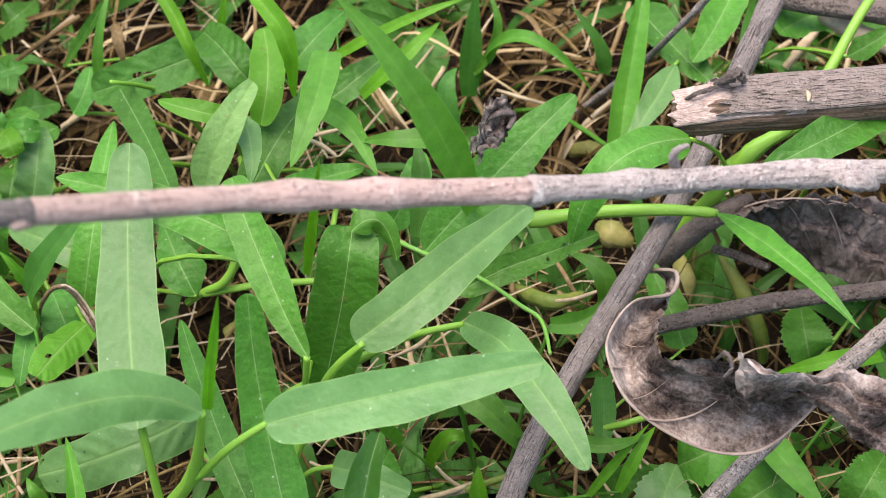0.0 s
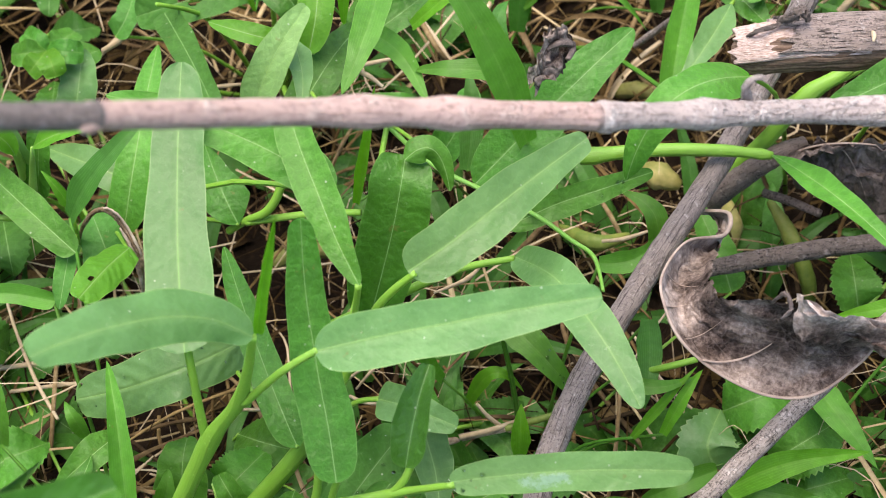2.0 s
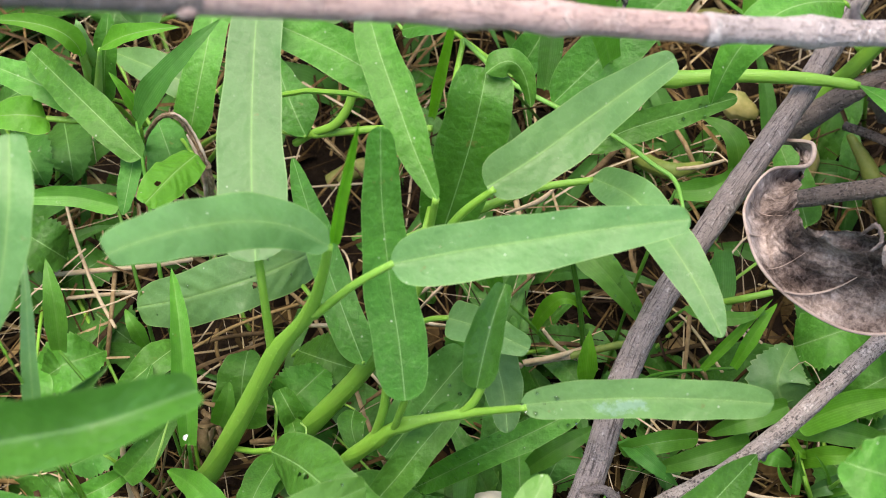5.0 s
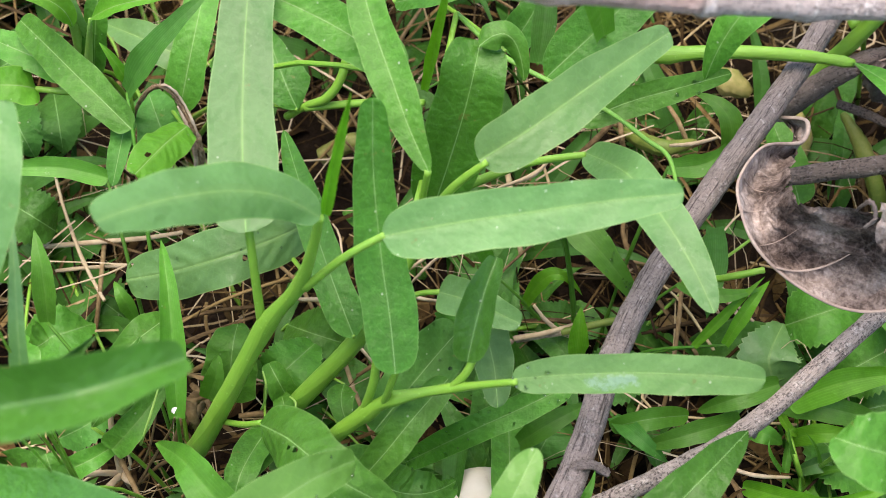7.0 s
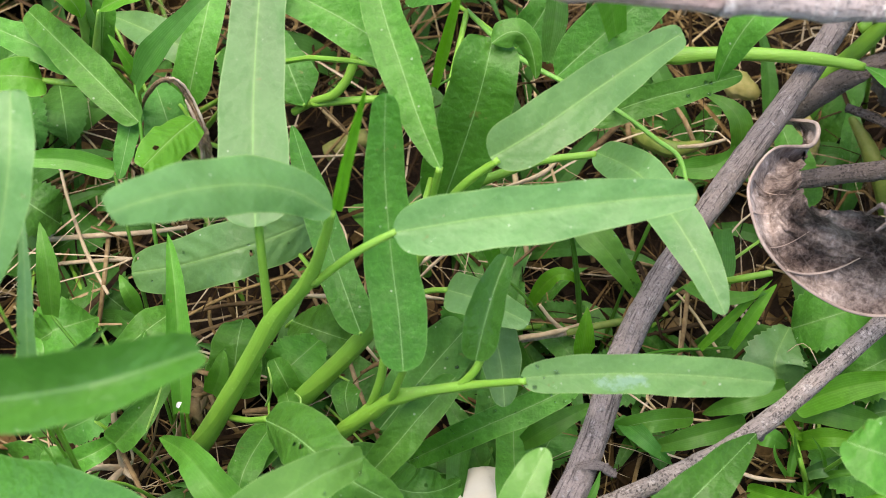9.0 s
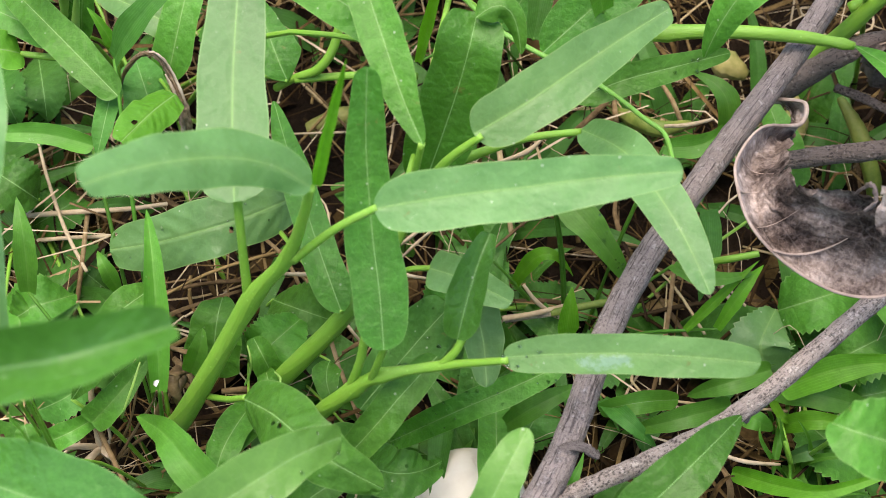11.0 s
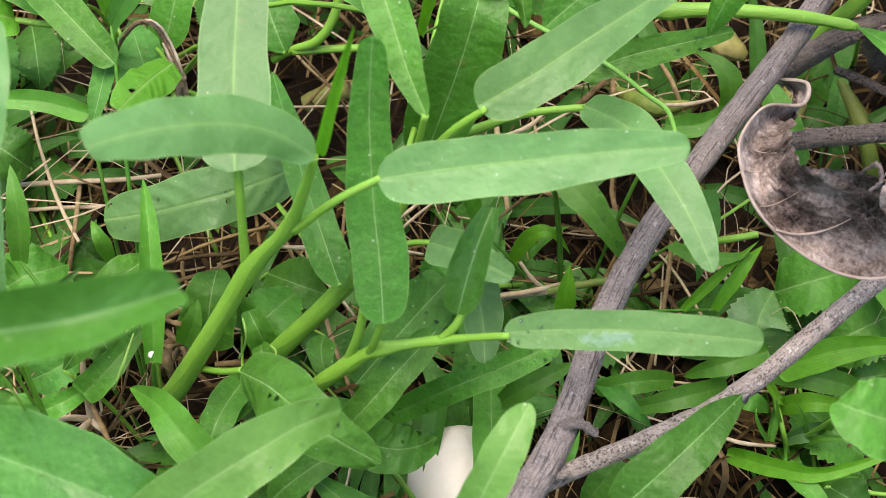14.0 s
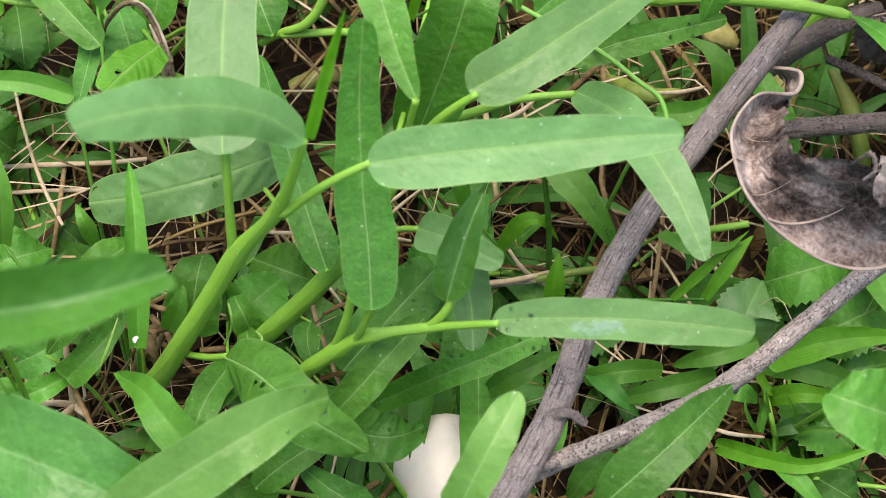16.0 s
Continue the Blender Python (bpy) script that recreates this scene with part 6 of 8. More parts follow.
leaf(weed_a, "mid", "oval", (0.1571, -0.0196, 0.0140), (0.1610, -0.0156, 0.0240), (0.1698, -0.0024, 0.0160), 0.0153, wave=0.05, teeth=16)
stalk(weed_a, "stem", (0.1571, -0.0196, 0.0140), 0.0006)
leaf(weed_a, "deep", "oval", (0.1197, -0.0535, 0.0040), (0.1244, -0.0619, 0.0140), (0.1341, -0.0628, 0.0060), 0.0139, wave=0.05, teeth=16)
stalk(weed_a, "stem", (0.1197, -0.0535, 0.0040), 0.0006)
weed_b = plant("toothed_weed", (-0.1149, 0.0409, -0.0120), "low weed with dark saw-toothed leaves", "weed", "toothed weeds")
leaf(weed_b, "deep", "oval", (-0.1111, 0.0720, 0.0140), (-0.1045, 0.0534, 0.0240), (-0.1038, 0.0475, 0.0160), 0.0151, wave=0.05, teeth=16)
stalk(weed_b, "stem", (-0.1111, 0.0720, 0.0140), 0.0007)
leaf(weed_b, "deep", "oval", (-0.1257, 0.0674, 0.0140), (-0.1157, 0.0504, 0.0240), (-0.1121, 0.0458, 0.0160), 0.0150, wave=0.05, teeth=16)
stalk(weed_b, "stem", (-0.1257, 0.0674, 0.0140), 0.0007)
leaf(weed_b, "dark", "oval", (-0.1022, 0.0213, 0.0140), (-0.1086, 0.0212, 0.0240), (-0.1212, 0.0321, 0.0160), 0.0159, wave=0.05, teeth=16)
stalk(weed_b, "stem", (-0.1022, 0.0213, 0.0140), 0.0007)
leaf(weed_b, "deep", "oval", (-0.1311, 0.0737, 0.0190), (-0.1212, 0.0712, 0.0290), (-0.1179, 0.0820, 0.0210), 0.0125, wave=0.05, teeth=16)
stalk(weed_b, "stem", (-0.1311, 0.0737, 0.0190), 0.0007)
leaf(weed_b, "mid", "oval", (-0.1071, -0.0143, 0.0090), (-0.0946, -0.0153, 0.0190), (-0.0874, -0.0072, 0.0110), 0.0166, wave=0.05, teeth=16)
stalk(weed_b, "stem", (-0.1071, -0.0143, 0.0090), 0.0006)
leaf(weed_b, "mid", "oval", (-0.0991, -0.0267, 0.0060), (-0.0993, -0.0210, 0.0160), (-0.1051, -0.0062, 0.0080), 0.0154, wave=0.05, teeth=16)
stalk(weed_b, "stem", (-0.0991, -0.0267, 0.0060), 0.0006)
leaf(weed_b, "deep", "oval", (-0.0836, -0.0152, 0.0060), (-0.0748, -0.0295, 0.0160), (-0.0702, -0.0347, 0.0080), 0.0155, wave=0.05, teeth=16)
stalk(weed_b, "stem", (-0.0836, -0.0152, 0.0060), 0.0006)
leaf(weed_b, "deep", "oval", (-0.0601, 0.0891, 0.0140), (-0.0544, 0.0723, 0.0240), (-0.0525, 0.0689, 0.0160), 0.0125, wave=0.05, teeth=16)
stalk(weed_b, "stem", (-0.0601, 0.0891, 0.0140), 0.0007)
leaf(weed_b, "deep", "oval", (-0.1003, 0.0174, -0.0060), (-0.0884, 0.0044, 0.0040), (-0.0811, 0.0019, -0.0040), 0.0165, wave=0.05, teeth=16)
stalk(weed_b, "stem", (-0.1003, 0.0174, -0.0060), 0.0006)
leaf(weed_b, "dark", "oval", (-0.1085, 0.0241, -0.0060), (-0.0983, 0.0245, 0.0040), (-0.0929, 0.0360, -0.0040), 0.0155, wave=0.05, teeth=16)
stalk(weed_b, "stem", (-0.1085, 0.0241, -0.0060), 0.0007)
leaf(weed_b, "deep", "oval", (-0.0931, -0.0410, 0.0060), [(-0.0842, -0.0404, 0.0140)], (-0.0786, -0.0323, 0.0100), 0.0111, up=TOWARD, wave=0.06, teeth=16)
leaf(weed_b, "mid", "oval", (-0.0960, -0.0076, 0.0100), [(-0.0976, -0.0165, 0.0180)], (-0.1040, -0.0172, 0.0120), 0.0120, up=TOWARD, wave=0.06, teeth=16)
weed_c = plant("toothed_weed", (-0.0403, -0.0049, -0.0120), "low weed with rounded leaves beside the stems", "weed", "toothed weeds")
leaf(weed_c, "mid", "heart", (-0.0445, -0.0342, 0.0200), (-0.0430, -0.0287, 0.0350), (-0.0423, -0.0189, 0.0350), 0.0154)
stalk(weed_c, "stem", (-0.0445, -0.0342, 0.0200), 0.0006)
leaf(weed_c, "mid", "oval", (-0.0360, -0.0274, 0.0140), (-0.0283, -0.0249, 0.0240), (-0.0223, -0.0129, 0.0160), 0.0154, wave=0.05, teeth=16)
stalk(weed_c, "stem", (-0.0360, -0.0274, 0.0140), 0.0006)
leaf(weed_c, "mid", "oval", (-0.0322, -0.0047, 0.0090), (-0.0222, -0.0131, 0.0190), (-0.0138, -0.0117, 0.0110), 0.0145, wave=0.05, teeth=16)
stalk(weed_c, "stem", (-0.0322, -0.0047, 0.0090), 0.0006)
leaf(weed_c, "mid", "heart", (-0.0281, -0.0372, 0.0300), (-0.0302, -0.0350, 0.0350), (-0.0329, -0.0303, 0.0350), 0.0076, cup=0.3)
stalk(weed_c, "stem", (-0.0281, -0.0372, 0.0300), 0.0004)
stem(weed_c, "stem_pale", [(-0.0338, -0.0434, 0.0340), (-0.0321, -0.0433, 0.0400), (-0.0314, -0.0422, 0.0460), (-0.0324, -0.0392, 0.0480)], [0.00029, 0.00029, 0.00029, 0.00022], "tendril", rough=0.05, sides=7, steps=6)
stem(weed_c, "stem_pale", [(-0.0262, -0.0484, 0.0460), (-0.0237, -0.0497, 0.0470), (-0.0234, -0.0472, 0.0470), (-0.0251, -0.0452, 0.0460)], [0.00029, 0.00028, 0.00028, 0.00021], "tendril", rough=0.05, sides=7, steps=6)
leaf(weed_c, "mid", "heart", (-0.0275, -0.0428, 0.0300), (-0.0283, -0.0406, 0.0320), (-0.0296, -0.0365, 0.0300), 0.0061, cup=0.2)
stalk(weed_c, "stem", (-0.0275, -0.0428, 0.0300), 0.0004)
leaf(weed_c, "mid", "spear", (-0.0138, -0.0284, 0.0200), (-0.0136, -0.0376, 0.0250), (-0.0103, -0.0430, 0.0200), 0.0087)
stalk(weed_c, "stem", (-0.0138, -0.0284, 0.0200), 0.0004)
leaf(weed_c, "mid", "lance", (-0.0296, -0.0413, 0.0200), (-0.0359, -0.0561, 0.0300), (-0.0410, -0.0635, 0.0250), 0.0105)
stalk(weed_c, "stem", (-0.0296, -0.0413, 0.0200), 0.0004)
leaf(weed_c, "mid", "lance", (-0.0022, -0.0514, 0.0150), (-0.0137, -0.0530, 0.0200), (-0.0251, -0.0580, 0.0150), 0.0108)
stalk(weed_c, "stem", (-0.0022, -0.0514, 0.0150), 0.0004)
leaf(weed_c, "mid", "lance", (-0.0326, -0.0480, 0.0300), (-0.0370, -0.0615, 0.0350), (-0.0386, -0.0686, 0.0300), 0.0089)
stalk(weed_c, "stem", (-0.0326, -0.0480, 0.0300), 0.0004)
leaf(weed_c, "deep", "oval", (-0.1175, 0.1922, 0.0060), (-0.1076, 0.1902, 0.0160), (-0.1041, 0.2058, 0.0080), 0.0146, wave=0.05, teeth=16)
stalk(weed_c, "stem", (-0.1175, 0.1922, 0.0060), 0.0008)
leaf(weed_c, "deep", "oval", (-0.1075, 0.1515, 0.0090), (-0.0955, 0.1443, 0.0190), (-0.0895, 0.1526, 0.0110), 0.0139, wave=0.05, teeth=16)
stalk(weed_c, "stem", (-0.1075, 0.1515, 0.0090), 0.0008)
leaf(weed_c, "dark", "oval", (-0.1015, 0.1026, 0.0140), (-0.0978, 0.1064, 0.0240), (-0.1002, 0.1245, 0.0160), 0.0147, wave=0.05, teeth=16)
stalk(weed_c, "stem", (-0.1015, 0.1026, 0.0140), 0.0007)
weed_d = plant("toothed_weed", (0.0649, 0.0123, -0.0120), "low shaded weed under the grasses", "weed", "toothed weeds")
leaf(weed_d, "deep", "oval", (0.0363, 0.0017, -0.0060), (0.0446, 0.0006, 0.0040), (0.0543, 0.0097, -0.0040), 0.0152, wave=0.05, teeth=16)
stalk(weed_d, "stem", (0.0363, 0.0017, -0.0060), 0.0006)
leaf(weed_d, "deep", "oval", (0.0523, -0.0160, -0.0020), (0.0618, -0.0169, 0.0080), (0.0727, -0.0088, 0.0000), 0.0168, wave=0.05, teeth=16)
stalk(weed_d, "stem", (0.0523, -0.0160, -0.0020), 0.0006)
leaf(weed_d, "deep", "oval", (0.0388, -0.0392, -0.0060), (0.0425, -0.0347, 0.0040), (0.0475, -0.0215, -0.0040), 0.0146, wave=0.05, teeth=16)
stalk(weed_d, "stem", (0.0388, -0.0392, -0.0060), 0.0006)
leaf(weed_d, "dark", "oval", (0.0138, -0.0117, 0.0140), (0.0195, -0.0077, 0.0240), (0.0241, 0.0059, 0.0160), 0.0155, wave=0.05, teeth=16)
stalk(weed_d, "stem", (0.0138, -0.0117, 0.0140), 0.0007)
clover_a = plant("clover", (-0.1100, 0.1527, -0.0120), "pale green clover with rounded leaflets", "clover", "clovers")
leaf(clover_a, "mid", "round", (-0.0917, 0.1036, 0.0560), [(-0.0961, 0.1007, 0.0585)], (-0.1024, 0.1025, 0.0555), 0.0079, up=TOWARD, cup=0.05, wave=0.06)
leaf(clover_a, "bright", "round", (-0.0917, 0.1036, 0.0560), [(-0.0930, 0.0970, 0.0585)], (-0.0962, 0.0952, 0.0555), 0.0079, up=TOWARD, cup=0.05, wave=0.06)
leaf(clover_a, "bright", "round", (-0.0917, 0.1036, 0.0560), [(-0.0886, 0.0961, 0.0585)], (-0.0874, 0.0934, 0.0555), 0.0079, up=TOWARD, cup=0.05, wave=0.06)
leaf(clover_a, "dark", "round", (-0.0917, 0.1036, 0.0560), [(-0.0851, 0.1008, 0.0585)], (-0.0802, 0.1028, 0.0555), 0.0079, up=TOWARD, cup=0.05, wave=0.06)
leaf(clover_a, "mid", "round", (-0.0917, 0.1036, 0.0560), [(-0.0870, 0.1051, 0.0585)], (-0.0840, 0.1115, 0.0555), 0.0079, up=TOWARD, cup=0.05, wave=0.06)
leaf(clover_a, "dark", "round", (-0.0917, 0.1036, 0.0560), [(-0.0947, 0.1049, 0.0585)], (-0.0997, 0.1111, 0.0555), 0.0079, up=TOWARD, cup=0.05, wave=0.06)
stalk(clover_a, "stem", (-0.0921, 0.1050, 0.0555), 0.0006)
clover_b = plant("clover", (-0.1069, 0.1822, -0.0120), "small round-leaved clover in shade", "clover", "clovers")
leaf(clover_b, "deep", "heart", (-0.1000, 0.1480, 0.0350), (-0.1027, 0.1458, 0.0360), (-0.1065, 0.1462, 0.0340), 0.0080, cup=0.05, rows=10)
leaf(clover_b, "deep", "heart", (-0.1014, 0.1470, 0.0350), (-0.0979, 0.1475, 0.0360), (-0.0955, 0.1506, 0.0340), 0.0081, cup=0.05, rows=10)
leaf(clover_b, "deep", "heart", (-0.1006, 0.1455, 0.0350), (-0.0998, 0.1401, 0.0360), (-0.0999, 0.1373, 0.0340), 0.0080, cup=0.05, rows=10)
stalk(clover_b, "stem", (-0.1007, 0.1455, 0.0345), 0.0006)
clover_c = plant("clover", (-0.1002, 0.1483, -0.0120), "small clover with pale leaflets", "clover", "clovers")
leaf(clover_c, "mid", "heart", (-0.0854, 0.1114, 0.0450), (-0.0861, 0.1041, 0.0460), (-0.0878, 0.0994, 0.0440), 0.0111, cup=0.05, rows=10)
leaf(clover_c, "mid", "heart", (-0.0879, 0.1083, 0.0450), (-0.0829, 0.1098, 0.0460), (-0.0787, 0.1138, 0.0440), 0.0112, cup=0.05, rows=10)
leaf(clover_c, "mid", "heart", (-0.0872, 0.1079, 0.0450), (-0.0919, 0.1105, 0.0460), (-0.0976, 0.1158, 0.0440), 0.0112, cup=0.05, rows=10)
stalk(clover_c, "stem", (-0.0866, 0.1090, 0.0450), 0.0006)

# sticks and branches
front_stick = plant("stick", (0.1944, 0.0094, 0.1350), "long smooth tan stick with grey ends lying across the plants", "stick")
stem(front_stick, "bark_tan", [(-0.0229, -0.0696, 0.2410), (-0.0055, -0.0586, 0.2270), (0.0158, -0.0477, 0.2130), (0.0378, -0.0393, 0.2010), (0.0608, -0.0315, 0.1895)], [0.0023, 0.0024, 0.0025, 0.0026, 0.0027], "shaft", nodes_at=(0.52, 0.7,), rough=0.045, sides=20, steps=10)
stem(front_stick, "bark", [(-0.0816, -0.0959, 0.2750), (-0.0570, -0.0882, 0.2650), (-0.0353, -0.0766, 0.2500), (-0.0214, -0.0689, 0.2400)], [0.0020, 0.0021, 0.0022, 0.0023], "dark_end", label="dark weathered end", rough=0.1, sides=18, steps=10)
stem(front_stick, "bark_grey", [(0.0579, -0.0327, 0.1895), (0.0625, -0.0308, 0.1885), (0.0761, -0.0256, 0.1820), (0.0912, -0.0193, 0.1740), (0.1108, -0.0129, 0.1660), (0.1440, -0.0035, 0.1530), (0.1944, 0.0094, 0.1350)], [0.0014, 0.0026, 0.0026, 0.0026, 0.0026, 0.0027, 0.0030], "grey_end", nodes_at=(0.16, 0.42, 0.74,), label="silvery flaking end", rough=0.07, sides=20, steps=12)
stem(front_stick, "bark_grey", [(0.1944, 0.0094, 0.1350), (0.6080, 0.1156, -0.0120)], [0.0040, 0.0042], "butt_end", rough=0.1)
branch = stick("branch", "bark", [(0.1497, 0.1235, 0.0850), (0.1395, 0.1038, 0.0820), (0.1282, 0.0862, 0.0700), (0.1100, 0.0548, 0.0620), (0.0920, 0.0244, 0.0660), (0.0773, 0.0003, 0.0680), (0.0660, -0.0199, 0.0705), (0.0560, -0.0403, 0.0680), (0.0458, -0.0719, 0.0660), (0.0369, -0.0907, 0.0650), (0.0290, -0.1038, 0.0500), (0.0120, -0.1215, -0.0050)], [0.0038, 0.0037, 0.0035, 0.0034, 0.0035, 0.0033, 0.0034, 0.0035, 0.0038, 0.0042, 0.0047], "grey-barked fallen branch lying among the weeds", "branch", rough=0.1)
stem(branch, "bark", [(0.0456, -0.0721, 0.0680), (0.0492, -0.0718, 0.0700), (0.0537, -0.0726, 0.0672)], [0.0018, 0.0011, 0.0010], "side_knot", rough=0.5, sides=14, steps=10)
twig = stick("twig", "bark_twig", [(0.1728, 0.0144, 0.0750), (0.1611, 0.0057, 0.0700), (0.1447, -0.0063, 0.0660), (0.1203, -0.0271, 0.0620), (0.0901, -0.0561, 0.0640), (0.0720, -0.0683, 0.0640), (0.0464, -0.0815, 0.0626), (0.0341, -0.0896, 0.0600), (0.0268, -0.0955, 0.0580)], [0.0026, 0.0026, 0.0026, 0.0025, 0.0024, 0.0022, 0.0022, 0.0022, 0.0020], "thin mottled twig crossing the fallen branch", "twig", rough=0.13)
stem(twig, "bark_twig", [(0.0449, -0.0837, 0.0655), (0.0464, -0.0831, 0.0670), (0.0480, -0.0825, 0.0645)], [0.0006, 0.0011, 0.0006], "side_knot", rough=0.3)
stem(twig, "bark_twig", [(0.0895, -0.0567, 0.0635), (0.0899, -0.0572, 0.0600), (0.0899, -0.0580, 0.0580)], [0.0012, 0.0009, 0.0005], "side_knot", rough=0.2)
dark_stick = stick("stick", "bark_dark", [(0.1035, 0.0355, 0.0300), (0.1249, 0.0359, 0.0360), (0.1446, 0.0365, 0.0400), (0.1714, 0.0351, 0.0450), (0.2085, 0.0358, 0.0500)], [0.0025, 0.0027, 0.0027, 0.0025, 0.0023], "dark weathered stick behind the dead leaf", "stick")
stick("twig", "bark_dark", [(0.1261, 0.0631, 0.0300), (0.1336, 0.0581, 0.0320), (0.1416, 0.0527, 0.0330)], [0.0014, 0.0014, 0.0012], "short dark weathered twig", "twig")
stick("twig", "bark_twig", [(0.0847, 0.1432, -0.0050), (0.1076, 0.1286, 0.0400), (0.1183, 0.1169, 0.0720), (0.1270, 0.1144, 0.0900), (0.1323, 0.1145, 0.1000)], [0.0012, 0.0011, 0.0010, 0.0012, 0.0012], "pale grey twig leaning on the grass", "twig")
dead_stalk = stick("stick", "bark_dark", [(0.1101, 0.0646, 0.0200), (0.1166, 0.0634, 0.0350), (0.1275, 0.0638, 0.0480), (0.1362, 0.0671, 0.0500)], [0.0032, 0.0035, 0.0031, 0.0017], "dark stalk of a rotting leaf", "stick")
stick("branch", "bark_dark", [(0.1530, 0.1403, 0.0600), (0.1667, 0.1356, 0.0600), (0.1871, 0.1309, 0.0600), (0.2098, 0.1264, 0.0600)], [0.0040, 0.0043, 0.0047, 0.0046], "dark branch lying at the back", "branch")
stick("twig", "husk", [(0.1698, 0.1399, 0.0500), (0.1801, 0.1305, 0.0500), (0.1899, 0.1249, 0.0500)], [0.0029, 0.0033, 0.0033], "pale peeled dry twig", "twig")
stick("fat_stem", "stem_old", [(0.0640, 0.0734, 0.0000), (0.0699, 0.0608, 0.0120), (0.0771, 0.0555, 0.0160), (0.0864, 0.0607, 0.0120)], [0.0009, 0.0026, 0.0026, 0.0009], "thick yellowing water spinach stem on the soil", "stem")
stick("fat_stem", "stem_yellow", [(0.0938, 0.0869, 0.0120), (0.0978, 0.0818, 0.0140), (0.1041, 0.0794, 0.0120)], [0.0018, 0.0048, 0.0015], "swollen pale yellow stem on soil", "stem")
stick("fat_stem", "stem_yellow", [(0.1201, 0.0824, 0.0000), (0.1199, 0.0684, 0.0040), (0.1182, 0.0591, 0.0000)], [0.0015, 0.0040, 0.0015], "yellowing fleshy stem in the shade", "stem")
stick("fat_stem", "stem_old", [(0.1299, 0.0667, 0.0200), (0.1344, 0.0546, 0.0200), (0.1402, 0.0439, 0.0100), (0.1417, 0.0396, 0.0000)], [0.0011, 0.0026, 0.0025, 0.0014], "green fleshy stem in the shade", "stem")
stick("fat_stem", "stem_yellow", [(0.0887, 0.1311, -0.0040), (0.0952, 0.1285, 0.0000), (0.1032, 0.1284, -0.0040)], [0.0024, 0.0029, 0.0020], "cut yellow stem on the soil", "stem")
stick("fat_stem", "stem_yellow", [(-0.0284, 0.0594, 0.0000), (-0.0184, 0.0626, 0.0040), (-0.0084, 0.0653, 0.0000)], [0.0027, 0.0031, 0.0024], "old stem lying on the soil", "stem")
stick("dry_stalk", "husk", [(-0.1046, 0.0396, 0.0200), (-0.1008, 0.0286, 0.0150), (-0.0933, 0.0127, 0.0120), (-0.0852, -0.0003, 0.0120)], [0.0005, 0.0005, 0.0006, 0.0005], "thin pale dry grass stalk", "straw")
stick("dry_stalk", "husk", [(-0.1148, 0.0233, 0.0000), (-0.0963, 0.0197, 0.0100), (-0.0773, 0.0209, 0.0120), (-0.0660, 0.0246, 0.0100)], [0.0007, 0.0008, 0.0007, 0.0006], "thin pale dry grass stalk", "straw")
stick("dry_stalk", "husk", [(-0.1066, 0.0156, 0.0000), (-0.0908, 0.0130, 0.0080), (-0.0712, 0.0167, 0.0050)], [0.0006, 0.0006, 0.0006], "thin pale dry grass stalk", "straw")
stick("dry_stalk", "straw", [(-0.0885, 0.0197, 0.0100), (-0.0870, 0.0031, 0.0120), (-0.0892, -0.0094, 0.0000)], [0.0007, 0.0007, 0.0007], "thin brown dry grass stalk", "straw")
stick("dry_stalk", "husk", [(0.0849, 0.0253, 0.0120), (0.0917, 0.0068, 0.0160), (0.1033, -0.0027, 0.0100)], [0.0004, 0.0005, 0.0004], "thin pale dry grass stalk", "straw")
stick("dry_stalk", "husk", [(0.0897, -0.0483, 0.0180), (0.0963, -0.0515, 0.0200), (0.1068, -0.0492, 0.0140)], [0.0004, 0.0006, 0.0004], "thin yellow dry grass stalk", "straw")
stick("dry_stalk", "straw", [(-0.0417, -0.0390, 0.0200), (-0.0344, -0.0379, 0.0200), (-0.0288, -0.0366, 0.0180)], [0.0007, 0.0009, 0.0007], "thin pale dry grass stalk", "straw")
stick("dry_stalk", "husk", [(0.0264, 0.0139, 0.0550), (0.0356, 0.0139, 0.0620), (0.0409, 0.0176, 0.0660)], [0.0003, 0.0007, 0.0002], "pale split piece of straw", "straw")
stick("dry_stalk", "straw", [(0.0417, 0.0354, 0.0000), (0.0651, 0.0218, 0.0060), (0.0748, 0.0185, 0.0100)], [0.0009, 0.0008, 0.0008], "thin brown dry grass stalk", "straw")
stick("dry_stalk", "dry_strip", [(0.0278, -0.0071, 0.0060), (0.0363, -0.0070, 0.0100), (0.0474, -0.0058, 0.0120)], [0.0012, 0.0011, 0.0010], "olive half-dry grass stalk", "straw")
stick("dry_stalk", "stem_old", [(0.0457, -0.0062, 0.0120), (0.0571, -0.0039, 0.0140), (0.0671, -0.0007, 0.0120)], [0.0011, 0.0011, 0.0010], "olive half-dry grass stalk", "straw")
stick("dry_stalk", "straw", [(0.0462, 0.1057, 0.0000), (0.0523, 0.1112, 0.0050), (0.0587, 0.1244, 0.0000)], [0.0006, 0.0006, 0.0007], "thin pale dry grass stalk", "straw")
stick("dry_stalk", "straw", [(0.0213, 0.1457, 0.0200), (0.0268, 0.1327, 0.0200), (0.0320, 0.1319, 0.0100)], [0.0010, 0.0010, 0.0010], "thin pale dry grass stalk", "straw")
stick("dry_stalk", "straw", [(-0.1053, 0.1634, 0.0200), (-0.0929, 0.1700, 0.0250), (-0.0834, 0.1848, 0.0200)], [0.0008, 0.0009, 0.0008], "thin pale dry grass stalk", "straw")
stick("dry_stalk", "straw", [(-0.0973, 0.1598, 0.0100), (-0.0800, 0.1569, 0.0150), (-0.0652, 0.1589, 0.0100)], [0.0008, 0.0009, 0.0008], "thin pale dry grass stalk", "straw")
